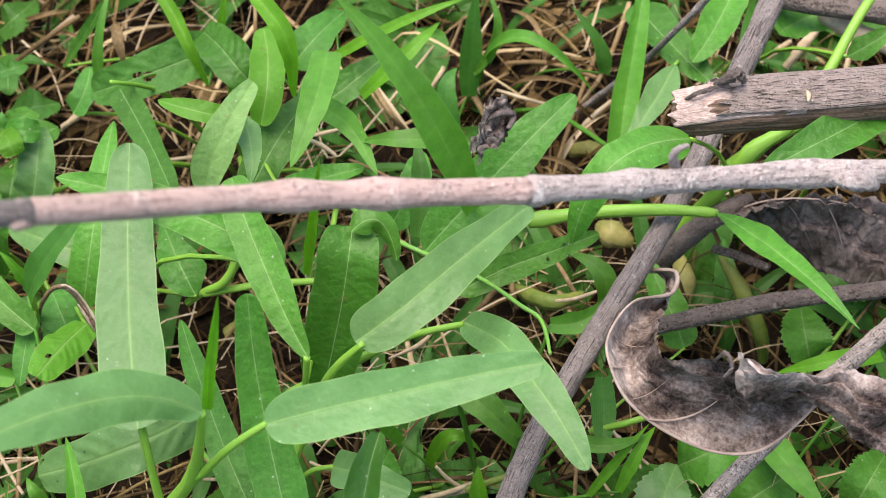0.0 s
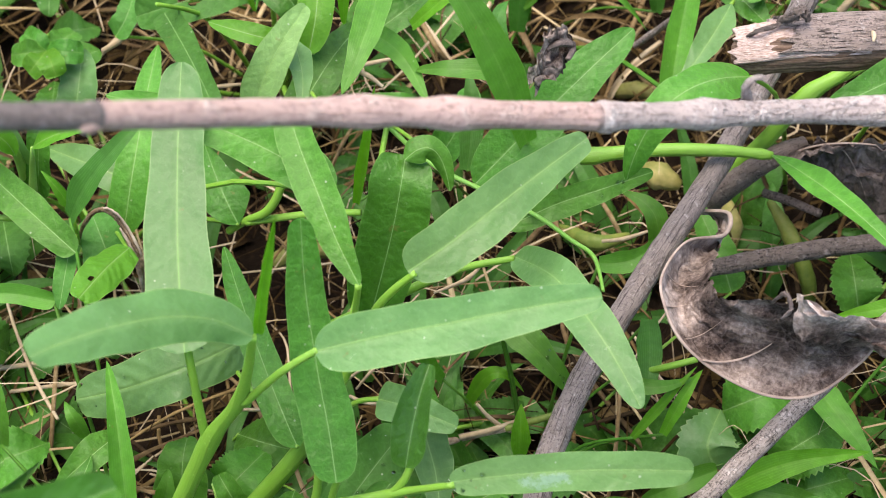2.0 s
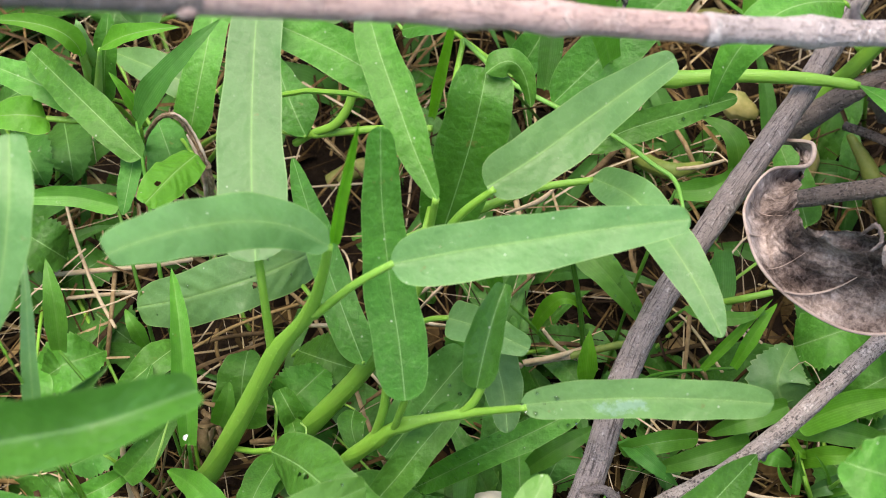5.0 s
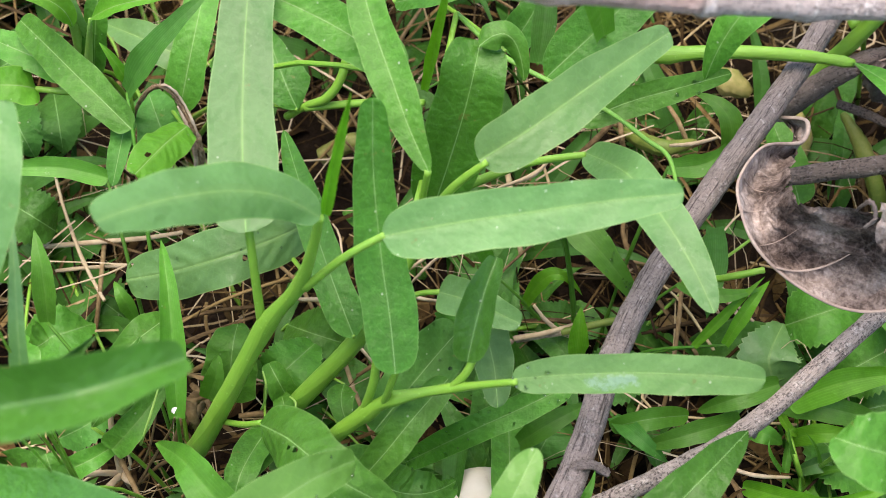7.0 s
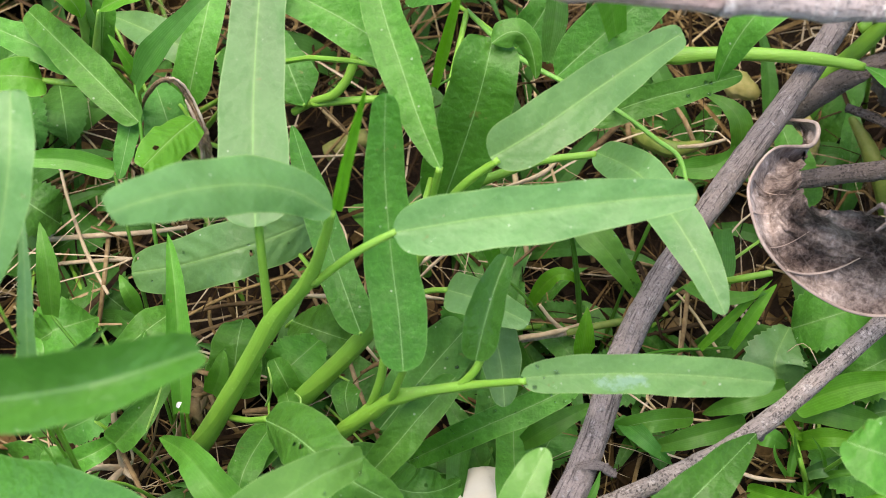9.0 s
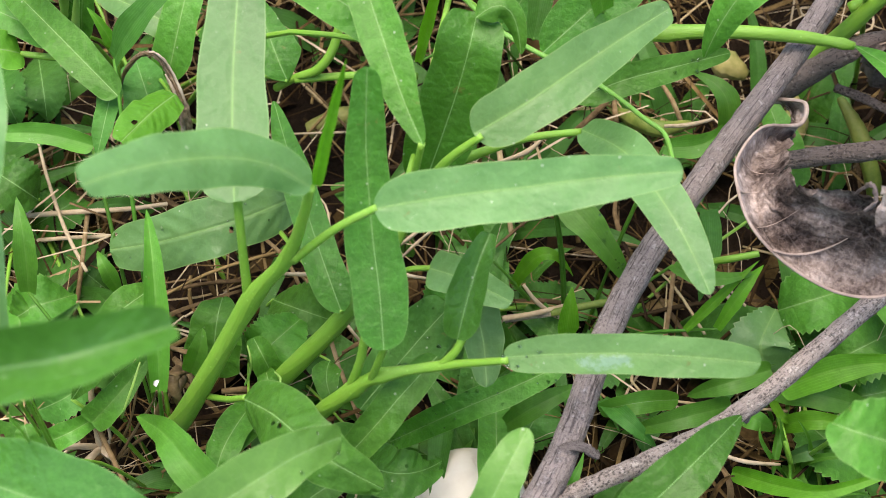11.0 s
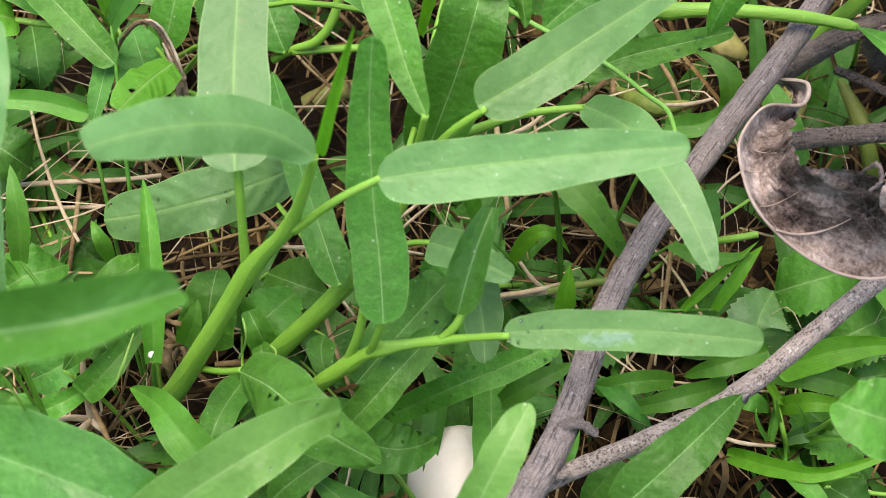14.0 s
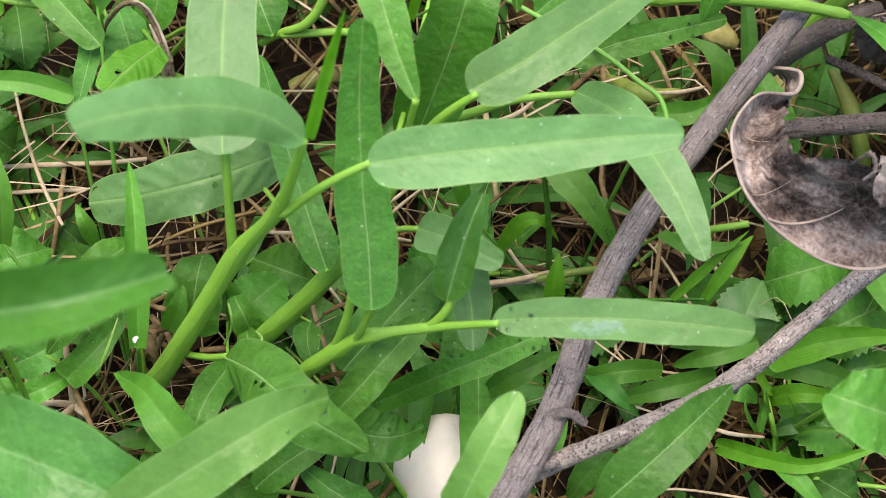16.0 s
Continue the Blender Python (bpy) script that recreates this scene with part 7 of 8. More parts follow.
stick("dry_stalk", "husk", [(-0.0815, 0.1255, 0.0300), (-0.0749, 0.1258, 0.0350), (-0.0722, 0.1371, 0.0300)], [0.0009, 0.0011, 0.0009], "thin pale dry grass stalk", "straw")
stick("dry_stalk", "straw", [(0.0944, 0.1410, -0.0000), (0.0976, 0.1331, 0.0000), (0.1037, 0.1252, 0.0000)], [0.0009, 0.0009, 0.0008], "thin pale dry grass stalk", "straw")
stick("dry_stalk", "husk", [(0.1625, 0.1437, 0.0200), (0.1683, 0.1478, 0.0250), (0.1773, 0.1623, 0.0200)], [0.0014, 0.0015, 0.0014], "thin pale dry grass stalk", "straw")
stick("dry_stalk", "straw", [(-0.0147, 0.1549, 0.0600), (-0.0139, 0.1398, 0.0600), (-0.0153, 0.1318, 0.0500)], [0.0006, 0.0006, 0.0006], "dry upright grass stalk", "straw")
stick("dry_stalk", "husk", [(-0.1104, 0.1743, 0.0060), (-0.0980, 0.1809, 0.0120), (-0.0863, 0.1893, 0.0160)], [0.00071, 0.00092, 0.00082], "thin pale dry grass stalk", "straw")
stick("dry_stalk", "husk", [(-0.0937, 0.1658, 0.0040), (-0.0820, 0.1631, 0.0080), (-0.0714, 0.1641, 0.0060)], [0.00071, 0.00080, 0.00061], "thin pale dry grass stalk", "straw")
stick("dry_stalk", "husk", [(-0.0885, 0.1423, 0.0080), (-0.0821, 0.1467, 0.0120), (-0.0773, 0.1548, 0.0100)], [0.00059, 0.00098, 0.00070], "thin pale dry grass stalk", "straw")
stick("dry_stalk", "straw", [(-0.0823, 0.1575, 0.0060), (-0.0745, 0.1504, 0.0100), (-0.0686, 0.1456, 0.0080)], [0.00060, 0.00069, 0.00049], "thin tan dry grass stalk", "straw")
stick("dry_stalk", "straw", [(-0.1053, 0.1642, 0.0040), (-0.0940, 0.1670, 0.0100), (-0.0874, 0.1737, 0.0080)], [0.00051, 0.00060, 0.00051], "thin tan dry grass stalk", "straw")
stick("dry_stalk", "straw", [(-0.0905, 0.1840, 0.0040), (-0.0897, 0.1686, 0.0100), (-0.0932, 0.1616, 0.0060)], [0.00062, 0.00071, 0.00050], "thin tan dry grass stalk", "straw")
stick("dry_stalk", "straw_brown", [(-0.1176, 0.1956, 0.0020), (-0.1036, 0.1917, 0.0060), (-0.0906, 0.1918, 0.0040)], [0.00063, 0.00073, 0.00062], "thin brown rotting grass stalk", "straw")
stick("dry_stalk", "straw_brown", [(-0.0679, 0.1738, 0.0100), (-0.0580, 0.1773, 0.0120), (-0.0487, 0.1867, 0.0100)], [0.00061, 0.00061, 0.00051], "thin brown rotting grass stalk", "straw")
stick("dry_stalk", "husk", [(-0.0456, 0.1091, 0.0300), (-0.0399, 0.1080, 0.0320), (-0.0354, 0.1100, 0.0300)], [0.00055, 0.00064, 0.00046], "thin pale dry grass stalk", "straw")
stick("dry_stalk", "husk", [(0.0026, 0.0912, 0.0600), (0.0083, 0.0907, 0.0620), (0.0140, 0.0938, 0.0600)], [0.00060, 0.00069, 0.00052], "thin pale dry grass stalk", "straw")
stick("dry_stalk", "husk", [(0.0020, 0.0987, 0.0500), (0.0070, 0.0940, 0.0520), (0.0112, 0.0913, 0.0500)], [0.00071, 0.00079, 0.00052], "thin pale dry grass stalk", "straw")
stick("dry_stalk", "straw", [(0.0145, 0.0975, 0.0400), (0.0219, 0.0931, 0.0400), (0.0298, 0.0892, 0.0380)], [0.00045, 0.00053, 0.00044], "thin tan dry grass stalk", "straw")
stick("dry_stalk", "husk", [(0.0197, 0.1576, 0.0100), (0.0266, 0.1415, 0.0140), (0.0324, 0.1326, 0.0100)], [0.00050, 0.00078, 0.00078], "thin pale dry grass stalk", "straw")
stick("dry_stalk", "straw", [(0.0180, 0.1580, 0.0060), (0.0237, 0.1425, 0.0100), (0.0280, 0.1342, 0.0060)], [0.00040, 0.00059, 0.00049], "thin tan dry grass stalk", "straw")
stick("dry_stalk", "husk", [(0.0469, 0.1690, 0.0040), (0.0447, 0.1598, 0.0080), (0.0408, 0.1561, 0.0040)], [0.00081, 0.00090, 0.00070], "thin pale dry grass stalk", "straw")
stick("dry_stalk", "straw", [(0.0537, 0.1751, 0.0200), (0.0492, 0.1692, 0.0120), (0.0425, 0.1607, 0.0040)], [0.00040, 0.00060, 0.00060], "thin tan dry grass stalk", "straw")
stick("dry_stalk", "husk", [(0.0642, 0.1523, 0.0060), (0.0717, 0.1452, 0.0100), (0.0812, 0.1444, 0.0060)], [0.00050, 0.00069, 0.00059], "thin pale dry grass stalk", "straw")
stick("dry_stalk", "straw", [(0.0680, 0.1612, 0.0100), (0.0824, 0.1566, 0.0140), (0.0991, 0.1522, 0.0100)], [0.00070, 0.00089, 0.00069], "thin tan dry grass stalk", "straw")
stick("dry_stalk", "straw", [(0.0397, 0.1350, 0.0040), (0.0541, 0.1469, 0.0100), (0.0687, 0.1599, 0.0060)], [0.00049, 0.00069, 0.00060], "thin tan dry grass stalk", "straw")
stick("dry_stalk", "straw_brown", [(0.0709, 0.1320, 0.0020), (0.0833, 0.1406, 0.0060), (0.0971, 0.1623, 0.0040)], [0.00049, 0.00069, 0.00060], "thin brown rotting grass stalk", "straw")
stick("dry_stalk", "husk", [(0.0876, 0.1257, 0.0060), (0.0942, 0.1327, 0.0100), (0.1037, 0.1444, 0.0060)], [0.00068, 0.00087, 0.00079], "thin pale dry grass stalk", "straw")
stick("dry_stalk", "husk", [(0.1573, 0.1550, 0.0100), (0.1618, 0.1564, 0.0140), (0.1682, 0.1625, 0.0120)], [0.00099, 0.00109, 0.00090], "thin pale dry grass stalk", "straw")
stick("dry_stalk", "husk", [(0.1651, 0.1547, 0.0080), (0.1703, 0.1587, 0.0120), (0.1789, 0.1701, 0.0100)], [0.00099, 0.00119, 0.00101], "thin pale dry grass stalk", "straw")
stick("dry_stalk", "husk", [(0.1856, 0.1488, 0.0100), (0.1875, 0.1548, 0.0120), (0.1905, 0.1650, 0.0100)], [0.00089, 0.00099, 0.00090], "thin pale dry grass stalk", "straw")
stick("dry_stalk", "straw", [(0.1494, 0.1491, 0.0060), (0.1539, 0.1558, 0.0100), (0.1632, 0.1722, 0.0060)], [0.00059, 0.00069, 0.00061], "thin tan dry grass stalk", "straw")
stick("dry_stalk", "straw", [(-0.0103, 0.0861, 0.0040), (-0.0055, 0.0974, 0.0100), (0.0008, 0.1148, 0.0060)], [0.00054, 0.00063, 0.00055], "thin tan dry grass stalk", "straw")
stick("dry_stalk", "husk", [(0.0007, 0.0070, 0.0200), (0.0062, 0.0084, 0.0260), (0.0122, 0.0189, 0.0200)], [0.00040, 0.00055, 0.00040], "thin pale dry grass stalk", "straw")
stick("dry_stalk", "husk", [(0.0022, 0.0080, 0.0120), (0.0069, 0.0104, 0.0180), (0.0122, 0.0199, 0.0120)], [0.00032, 0.00048, 0.00033], "thin pale dry grass stalk", "straw")
stick("dry_stalk", "husk", [(0.0010, 0.0012, 0.0200), (0.0060, -0.0032, 0.0240), (0.0107, -0.0016, 0.0200)], [0.00048, 0.00055, 0.00040], "thin pale dry grass stalk", "straw")
stick("dry_stalk", "straw", [(0.0500, 0.0549, 0.0100), (0.0554, 0.0573, 0.0160), (0.0619, 0.0677, 0.0120)], [0.00077, 0.00093, 0.00078], "thin tan dry grass stalk", "straw")
stick("dry_stalk", "straw", [(0.0645, 0.0746, 0.0040), (0.0641, 0.0650, 0.0100), (0.0654, 0.0619, 0.0040)], [0.00079, 0.00086, 0.00078], "thin tan dry grass stalk", "straw")
stick("dry_stalk", "straw", [(0.0778, 0.0774, 0.0100), (0.0806, 0.0658, 0.0160), (0.0846, 0.0604, 0.0100)], [0.00052, 0.00077, 0.00069], "thin tan dry grass stalk", "straw")
stick("dry_stalk", "husk", [(0.0762, 0.0466, 0.0300), (0.0823, 0.0453, 0.0330), (0.0902, 0.0499, 0.0300)], [0.00049, 0.00065, 0.00041], "thin pale dry grass stalk", "straw")
stick("dry_stalk", "husk", [(0.0931, 0.0122, 0.0060), (0.0957, 0.0016, 0.0120), (0.1021, -0.0031, 0.0060)], [0.00057, 0.00072, 0.00056], "thin pale dry grass stalk", "straw")
stick("dry_stalk", "straw", [(0.0911, 0.0161, 0.0040), (0.0935, 0.0063, 0.0100), (0.0956, 0.0023, 0.0040)], [0.00041, 0.00057, 0.00049], "thin tan dry grass stalk", "straw")
stick("dry_stalk", "husk", [(0.0326, -0.0077, 0.0100), (0.0412, -0.0076, 0.0140), (0.0502, -0.0023, 0.0100)], [0.00072, 0.00079, 0.00064], "thin pale dry grass stalk", "straw")
stick("dry_stalk", "husk", [(0.0376, -0.0021, 0.0200), (0.0427, -0.0049, 0.0140), (0.0523, -0.0054, 0.0040)], [0.00047, 0.00064, 0.00049], "thin pale dry grass stalk", "straw")
stick("dry_stalk", "straw", [(-0.0267, 0.0074, 0.0040), (-0.0189, -0.0040, 0.0100), (-0.0120, -0.0141, 0.0040)], [0.00041, 0.00056, 0.00040], "thin tan dry grass stalk", "straw")
stick("dry_stalk", "husk", [(-0.0194, -0.0009, 0.0060), (-0.0110, -0.0128, 0.0120), (-0.0060, -0.0162, 0.0060)], [0.00033, 0.00048, 0.00032], "thin pale dry grass stalk", "straw")
stick("dry_stalk", "husk", [(-0.0285, -0.0079, 0.0300), (-0.0211, -0.0100, 0.0340), (-0.0116, -0.0066, 0.0300)], [0.00046, 0.00061, 0.00046], "thin pale dry grass stalk", "straw")
stick("dry_stalk", "straw", [(-0.0369, 0.0148, 0.0100), (-0.0289, 0.0042, 0.0160), (-0.0238, -0.0033, 0.0100)], [0.00049, 0.00064, 0.00048], "thin tan dry grass stalk", "straw")
curled = stick("curled_straw", "dry_curl", [(-0.0804, 0.0428, 0.0300), (-0.0754, 0.0373, 0.0500), (-0.0725, 0.0366, 0.0580), (-0.0684, 0.0361, 0.0650), (-0.0646, 0.0351, 0.0680), (-0.0618, 0.0339, 0.0670), (-0.0597, 0.0323, 0.0640), (-0.0578, 0.0298, 0.0600), (-0.0565, 0.0278, 0.0550), (-0.0562, 0.0267, 0.0480), (-0.0573, 0.0277, 0.0380)], [0.00034, 0.00049, 0.00056, 0.00063, 0.00071, 0.00071, 0.00079, 0.00103, 0.00136, 0.00145, 0.00123], "curled flaky brown dead leaf strip", "dead leaf", rough=0.55)
stem(curled, "dry_strip", [(-0.0603, 0.0310, 0.0648), (-0.0583, 0.0285, 0.0608), (-0.0571, 0.0265, 0.0558), (-0.0568, 0.0254, 0.0488), (-0.0579, 0.0264, 0.0388)], [0.00024, 0.00047, 0.00064, 0.00064, 0.00057], "flake", rough=0.6)
stem(curled, "dry_strip", [(-0.0715, 0.0363, 0.0590), (-0.0674, 0.0358, 0.0660), (-0.0636, 0.0348, 0.0690), (-0.0608, 0.0335, 0.0680), (-0.0588, 0.0320, 0.0650), (-0.0568, 0.0295, 0.0610), (-0.0555, 0.0275, 0.0560)], [0.00016, 0.00024, 0.00031, 0.00031, 0.00031, 0.00040, 0.00032], "flake", rough=0.6)

# the broken log
log = plant("log", (0.1701, 0.0715, 0.0900), "broken dead log with rough cracked bark and torn pale end", "log")
stem(log, "wood_dark", [(0.1094, 0.0606, 0.0980), (0.1125, 0.0592, 0.1000), (0.1221, 0.0567, 0.1050), (0.1385, 0.0559, 0.1070), (0.1641, 0.0570, 0.1070), (0.2054, 0.0698, 0.0950), (0.3528, 0.1644, -0.0000)], [0.0034, 0.0056, 0.0066, 0.0070, 0.0070, 0.0072, 0.0093], "core", label="bare dark brown wood", rough=0.14, sides=26, steps=10)
bark_sheet(log, "torn_wood", [(0.1099, 0.0591, 0.1000), (0.1179, 0.0577, 0.1030), (0.1280, 0.0563, 0.1060), (0.1415, 0.0561, 0.1070)], 0.0074, 26, 122, 0.0011, 0.0020, 5, "splinter", "torn pale wood")
bark_sheet(log, "bark_log", [(0.1214, 0.0572, 0.1050), (0.1385, 0.0559, 0.1070), (0.1641, 0.0570, 0.1070), (0.2054, 0.0698, 0.0950), (0.3528, 0.1644, -0.0000)], 0.0080, 34, 168, 0.0009, 0.006, 3)
stem(log, "bark_dark", [(0.1088, 0.0597, 0.1040), (0.1122, 0.0571, 0.1110), (0.1167, 0.0579, 0.1120), (0.1203, 0.0584, 0.1130)], [0.0003, 0.0006, 0.0007, 0.0003], "torn_edge", label="dark torn edge", rough=0.6, sides=12, steps=8)
stem(log, "bark_dark", [(0.1184, 0.0593, 0.1120), (0.1209, 0.0572, 0.1170), (0.1232, 0.0577, 0.1180), (0.1253, 0.0571, 0.1150)], [0.0007, 0.0012, 0.0014, 0.0007], "knot", rough=1.0, sides=16, steps=9)
stem(log, "husk", [(0.1410, 0.0527, 0.1152), (0.1411, 0.0509, 0.1155), (0.1408, 0.0494, 0.1150)], [0.0004, 0.0006, 0.0003], "chip", label="small pale chip", rough=0.5)
stem(front_stick, "bark_tan", [(-0.0253, -0.0699, 0.2400), (-0.0226, -0.0720, 0.2410), (-0.0206, -0.0704, 0.2390)], [0.0004, 0.0010, 0.0005], "knot", rough=0.3)
stem(front_stick, "bark_grey", [(0.0939, -0.0146, 0.1720), (0.0927, -0.0159, 0.1780), (0.0936, -0.0155, 0.1800), (0.0958, -0.0147, 0.1800)], [0.00132, 0.00088, 0.00070, 0.00053], "thorn", rough=0.35)
stem(front_stick, "bark_grey", [(0.1270, -0.0159, 0.1680), (0.1319, -0.0178, 0.1690), (0.1371, -0.0166, 0.1650)], [0.0012, 0.0024, 0.0010], "knot", rough=0.4)

# dead leaves
dead_a = plant("dead_leaf", (0.1096, -0.0183, 0.0700), "large curled grey-brown dead leaf with a pale rim", "dead leaf", "dead leaves")
loft("blade", "dead", [(0.1015, 0.0360, 0.0600), (0.1078, 0.0307, 0.0660), (0.1051, 0.0210, 0.0700), (0.0928, 0.0110, 0.0820), (0.0845, -0.0049, 0.0920), (0.0835, -0.0141, 0.0940), (0.0873, -0.0231, 0.0900), (0.0970, -0.0289, 0.0830), (0.1098, -0.0327, 0.0780), (0.1208, -0.0335, 0.0800), (0.1302, -0.0299, 0.0880), (0.1336, -0.0282, 0.0950)], [(0.1033, 0.0365, 0.0580), (0.1055, 0.0315, 0.0600), (0.1029, 0.0183, 0.0700), (0.1000, 0.0087, 0.0780), (0.0971, -0.0028, 0.0880), (0.0954, -0.0148, 0.0980), (0.0988, -0.0191, 0.1020), (0.1046, -0.0208, 0.1050), (0.1110, -0.0230, 0.1060), (0.1174, -0.0268, 0.1050), (0.1253, -0.0300, 0.1030), (0.1328, -0.0287, 0.1000)], (0, 0.004, -0.010), dead_a, 0.0014, 110, 40, 190.0, fold=0.0005, veins=((0.60, 0.02, 0.72, 0.62, 0.00030), (0.47, 0.02, 0.46, 0.55, 0.00022), (0.36, 0.1, 0.40, 0.8, 0.00014), (0.55, 0.1, 0.58, 0.7, 0.00012)))
loft("curled_flap", "dead", [(0.1122, -0.0224, 0.1080), (0.1137, -0.0271, 0.1150), (0.1163, -0.0313, 0.1140), (0.1259, -0.0302, 0.1080), (0.1344, -0.0280, 0.1080), (0.1410, -0.0284, 0.1080), (0.1515, -0.0327, 0.1050)], [(0.1130, -0.0299, 0.1040), (0.1170, -0.0304, 0.1040), (0.1244, -0.0298, 0.1000), (0.1308, -0.0320, 0.1000), (0.1370, -0.0372, 0.0980), (0.1420, -0.0427, 0.0950), (0.1522, -0.0437, 0.0900)], (0, 0.0, 0.004), dead_a, 0.0022, 110, 44, 130.0, fold=0.0012)
stem(dead_a, "dead_rim", [(0.1015, 0.0360, 0.0600), (0.1078, 0.0307, 0.0660), (0.1051, 0.0210, 0.0700), (0.0928, 0.0110, 0.0820), (0.0845, -0.0049, 0.0920), (0.0835, -0.0141, 0.0940), (0.0873, -0.0231, 0.0900), (0.0970, -0.0289, 0.0830), (0.1098, -0.0327, 0.0780), (0.1208, -0.0335, 0.0800), (0.1302, -0.0299, 0.0880), (0.1336, -0.0282, 0.0950)], [0.0005, 0.0006, 0.0006, 0.0004, 0.0004, 0.0004, 0.0004, 0.0004, 0.0004, 0.0004, 0.0003, 0.0003], "rim", label="pale dry rim", rough=0.15, sides=8)
stem(dead_a, "dead_black", [(0.1072, -0.0240, 0.1080), (0.1091, -0.0254, 0.1140), (0.1103, -0.0282, 0.1120), (0.1087, -0.0285, 0.1080)], [0.0003, 0.0006, 0.0005, 0.0003], "scab", rough=1.0, sides=12)
dead_b = plant("dead_leaf", (0.1569, 0.0612, 0.0300), "blackened shrivelled dead leaf in the shade", "dead leaf", "dead leaves")
loft("blade", "dead_black", [(0.1269, 0.0597, 0.0480), (0.1361, 0.0587, 0.0550), (0.1513, 0.0603, 0.0550), (0.1665, 0.0610, 0.0550), (0.1839, 0.0598, 0.0500)], [(0.1339, 0.0713, 0.0300), (0.1448, 0.0619, 0.0300), (0.1592, 0.0492, 0.0350), (0.1702, 0.0444, 0.0350), (0.1836, 0.0435, 0.0350)], (0, 0.004, 0.010), dead_b, 0.0022, 130, 70, 260.0, fold=0.0022, veins=((0.1, 0.25, 0.75, 0.45, 0.0003), (0.3, 0.33, 0.42, 0.9, 0.0002), (0.5, 0.38, 0.6, 0.95, 0.0002)))
dead_c = plant("dead_leaf", (0.0574, 0.0435, 0.1150), "crumpled black dead leaf hanging on a stem", "dead leaf", "dead leaves")
loft("blade", "dead", [(0.0506, 0.0380, 0.1120), (0.0530, 0.0372, 0.1180), (0.0544, 0.0394, 0.1220), (0.0569, 0.0438, 0.1220), (0.0599, 0.0451, 0.1220), (0.0625, 0.0451, 0.1200)], [(0.0535, 0.0375, 0.1120), (0.0564, 0.0359, 0.1170), (0.0591, 0.0367, 0.1190), (0.0603, 0.0417, 0.1160), (0.0615, 0.0434, 0.1170), (0.0623, 0.0456, 0.1180)], (0, 0.003, 0.006), dead_c, 0.0026, 80, 50, 300.0, fold=0.0024)
loft("curled_flap", "dead", [(0.0552, 0.0371, 0.1270), (0.0573, 0.0389, 0.1300), (0.0603, 0.0415, 0.1280), (0.0627, 0.0428, 0.1250), (0.0629, 0.0422, 0.1220)], [(0.0560, 0.0369, 0.1250), (0.0584, 0.0384, 0.1270), (0.0600, 0.0414, 0.1250), (0.0615, 0.0423, 0.1230), (0.0621, 0.0424, 0.1200)], (0, 0.001, 0.005), dead_c, 0.0016, 50, 20, 300.0, fold=0.001)
stem(dead_c, "dead_black", [(0.0558, 0.0384, 0.1270), (0.0594, 0.0384, 0.1300), (0.0628, 0.0400, 0.1270), (0.0614, 0.0364, 0.1260)], [0.0007, 0.0009, 0.0009, 0.0006], "curl", rough=0.4, sides=8)

# the egg shell
egg_at = (0.0273, -0.0549, 0.0120)
petal_at = (-0.0524, -0.0550, 0.0550)

# ---- egg shell and petal ----
def shell_mesh(radius, long, thick):
    """A broken half of an egg shell, with a ragged edge and real thickness."""
    verts, faces, uvs = [], [], []
    rows, sides = 14, 40
    for skin in (0, 1):
        r = radius - thick * skin
        for i in range(rows + 1):
            for j in range(sides):
                ang = 2 * math.pi * j / sides
                top = 1.50 + 0.30 * math.sin(2 * ang + 0.6) + 0.13 * math.sin(7 * ang) + 0.07 * math.sin(13 * ang + 1)
                th = top * i / rows
                verts.append((r * math.sin(th) * math.cos(ang), r * math.sin(th) * math.sin(ang) * long, -r * math.cos(th) + radius))
                uvs.append((j / sides, i / rows))
    layer = (rows + 1) * sides
    for skin in (0, 1):
        for i in range(rows):
            for j in range(sides):
                a = skin * layer + i * sides + j
                b = skin * layer + i * sides + (j + 1) % sides
                faces.append((a, b, b + sides, a + sides) if skin else (b, a, a + sides, b + sides))
    for j in range(sides):
        a, b = rows * sides + j, rows * sides + (j + 1) % sides
        faces.append((a, a + layer, b + layer, b))
    return verts, faces, uvs


sv, sf, su = shell_mesh(0.0152, 1.12, 0.0006)
turn = pose(*egg_at, 168, 12, 30)
egg = tagged(sheet("egg_shell", [turn @ Vector(v) for v in sv], sf, su, MAT["shell"], None, egg_at), "broken piece of cream-white egg shell on the soil", "egg shell")
pv, pf, pu = leaf_mesh(petal_at, Vector(petal_at) + Vector((0.0003, 0.0007, 0.0006)), Vector(petal_at) + Vector((0.0007, 0.0014, 0.0003)), 0.0011, (0, 0, 1), 0, "heart", 0.3, 0.1, 6)
tagged(sheet("petal", pv, pf, pu, MAT["white"], None, petal_at), "tiny fallen white petal", "petal")


def drop_mesh(r):
    """A flattened bead of water."""
    bm = bmesh.new()
    bmesh.ops.create_uvsphere(bm, u_segments=14, v_segments=9, radius=r)
    for v in bm.verts:
        v.co.z *= 0.62 if v.co.z > 0 else 0.35
        v.co.x *= 1 + 0.12 * math.sin(3 * math.atan2(v.co.y, v.co.x))
    for f in bm.faces:
        f.smooth = True
    me = bpy.data.meshes.new("water_drop")
    bm.to_mesh(me)
    bm.free()
    me.materials.append(MAT["drop"])
    return me


DROPS = [drop_mesh(r) for r in (0.00030, 0.00042, 0.00055, 0.00075)]


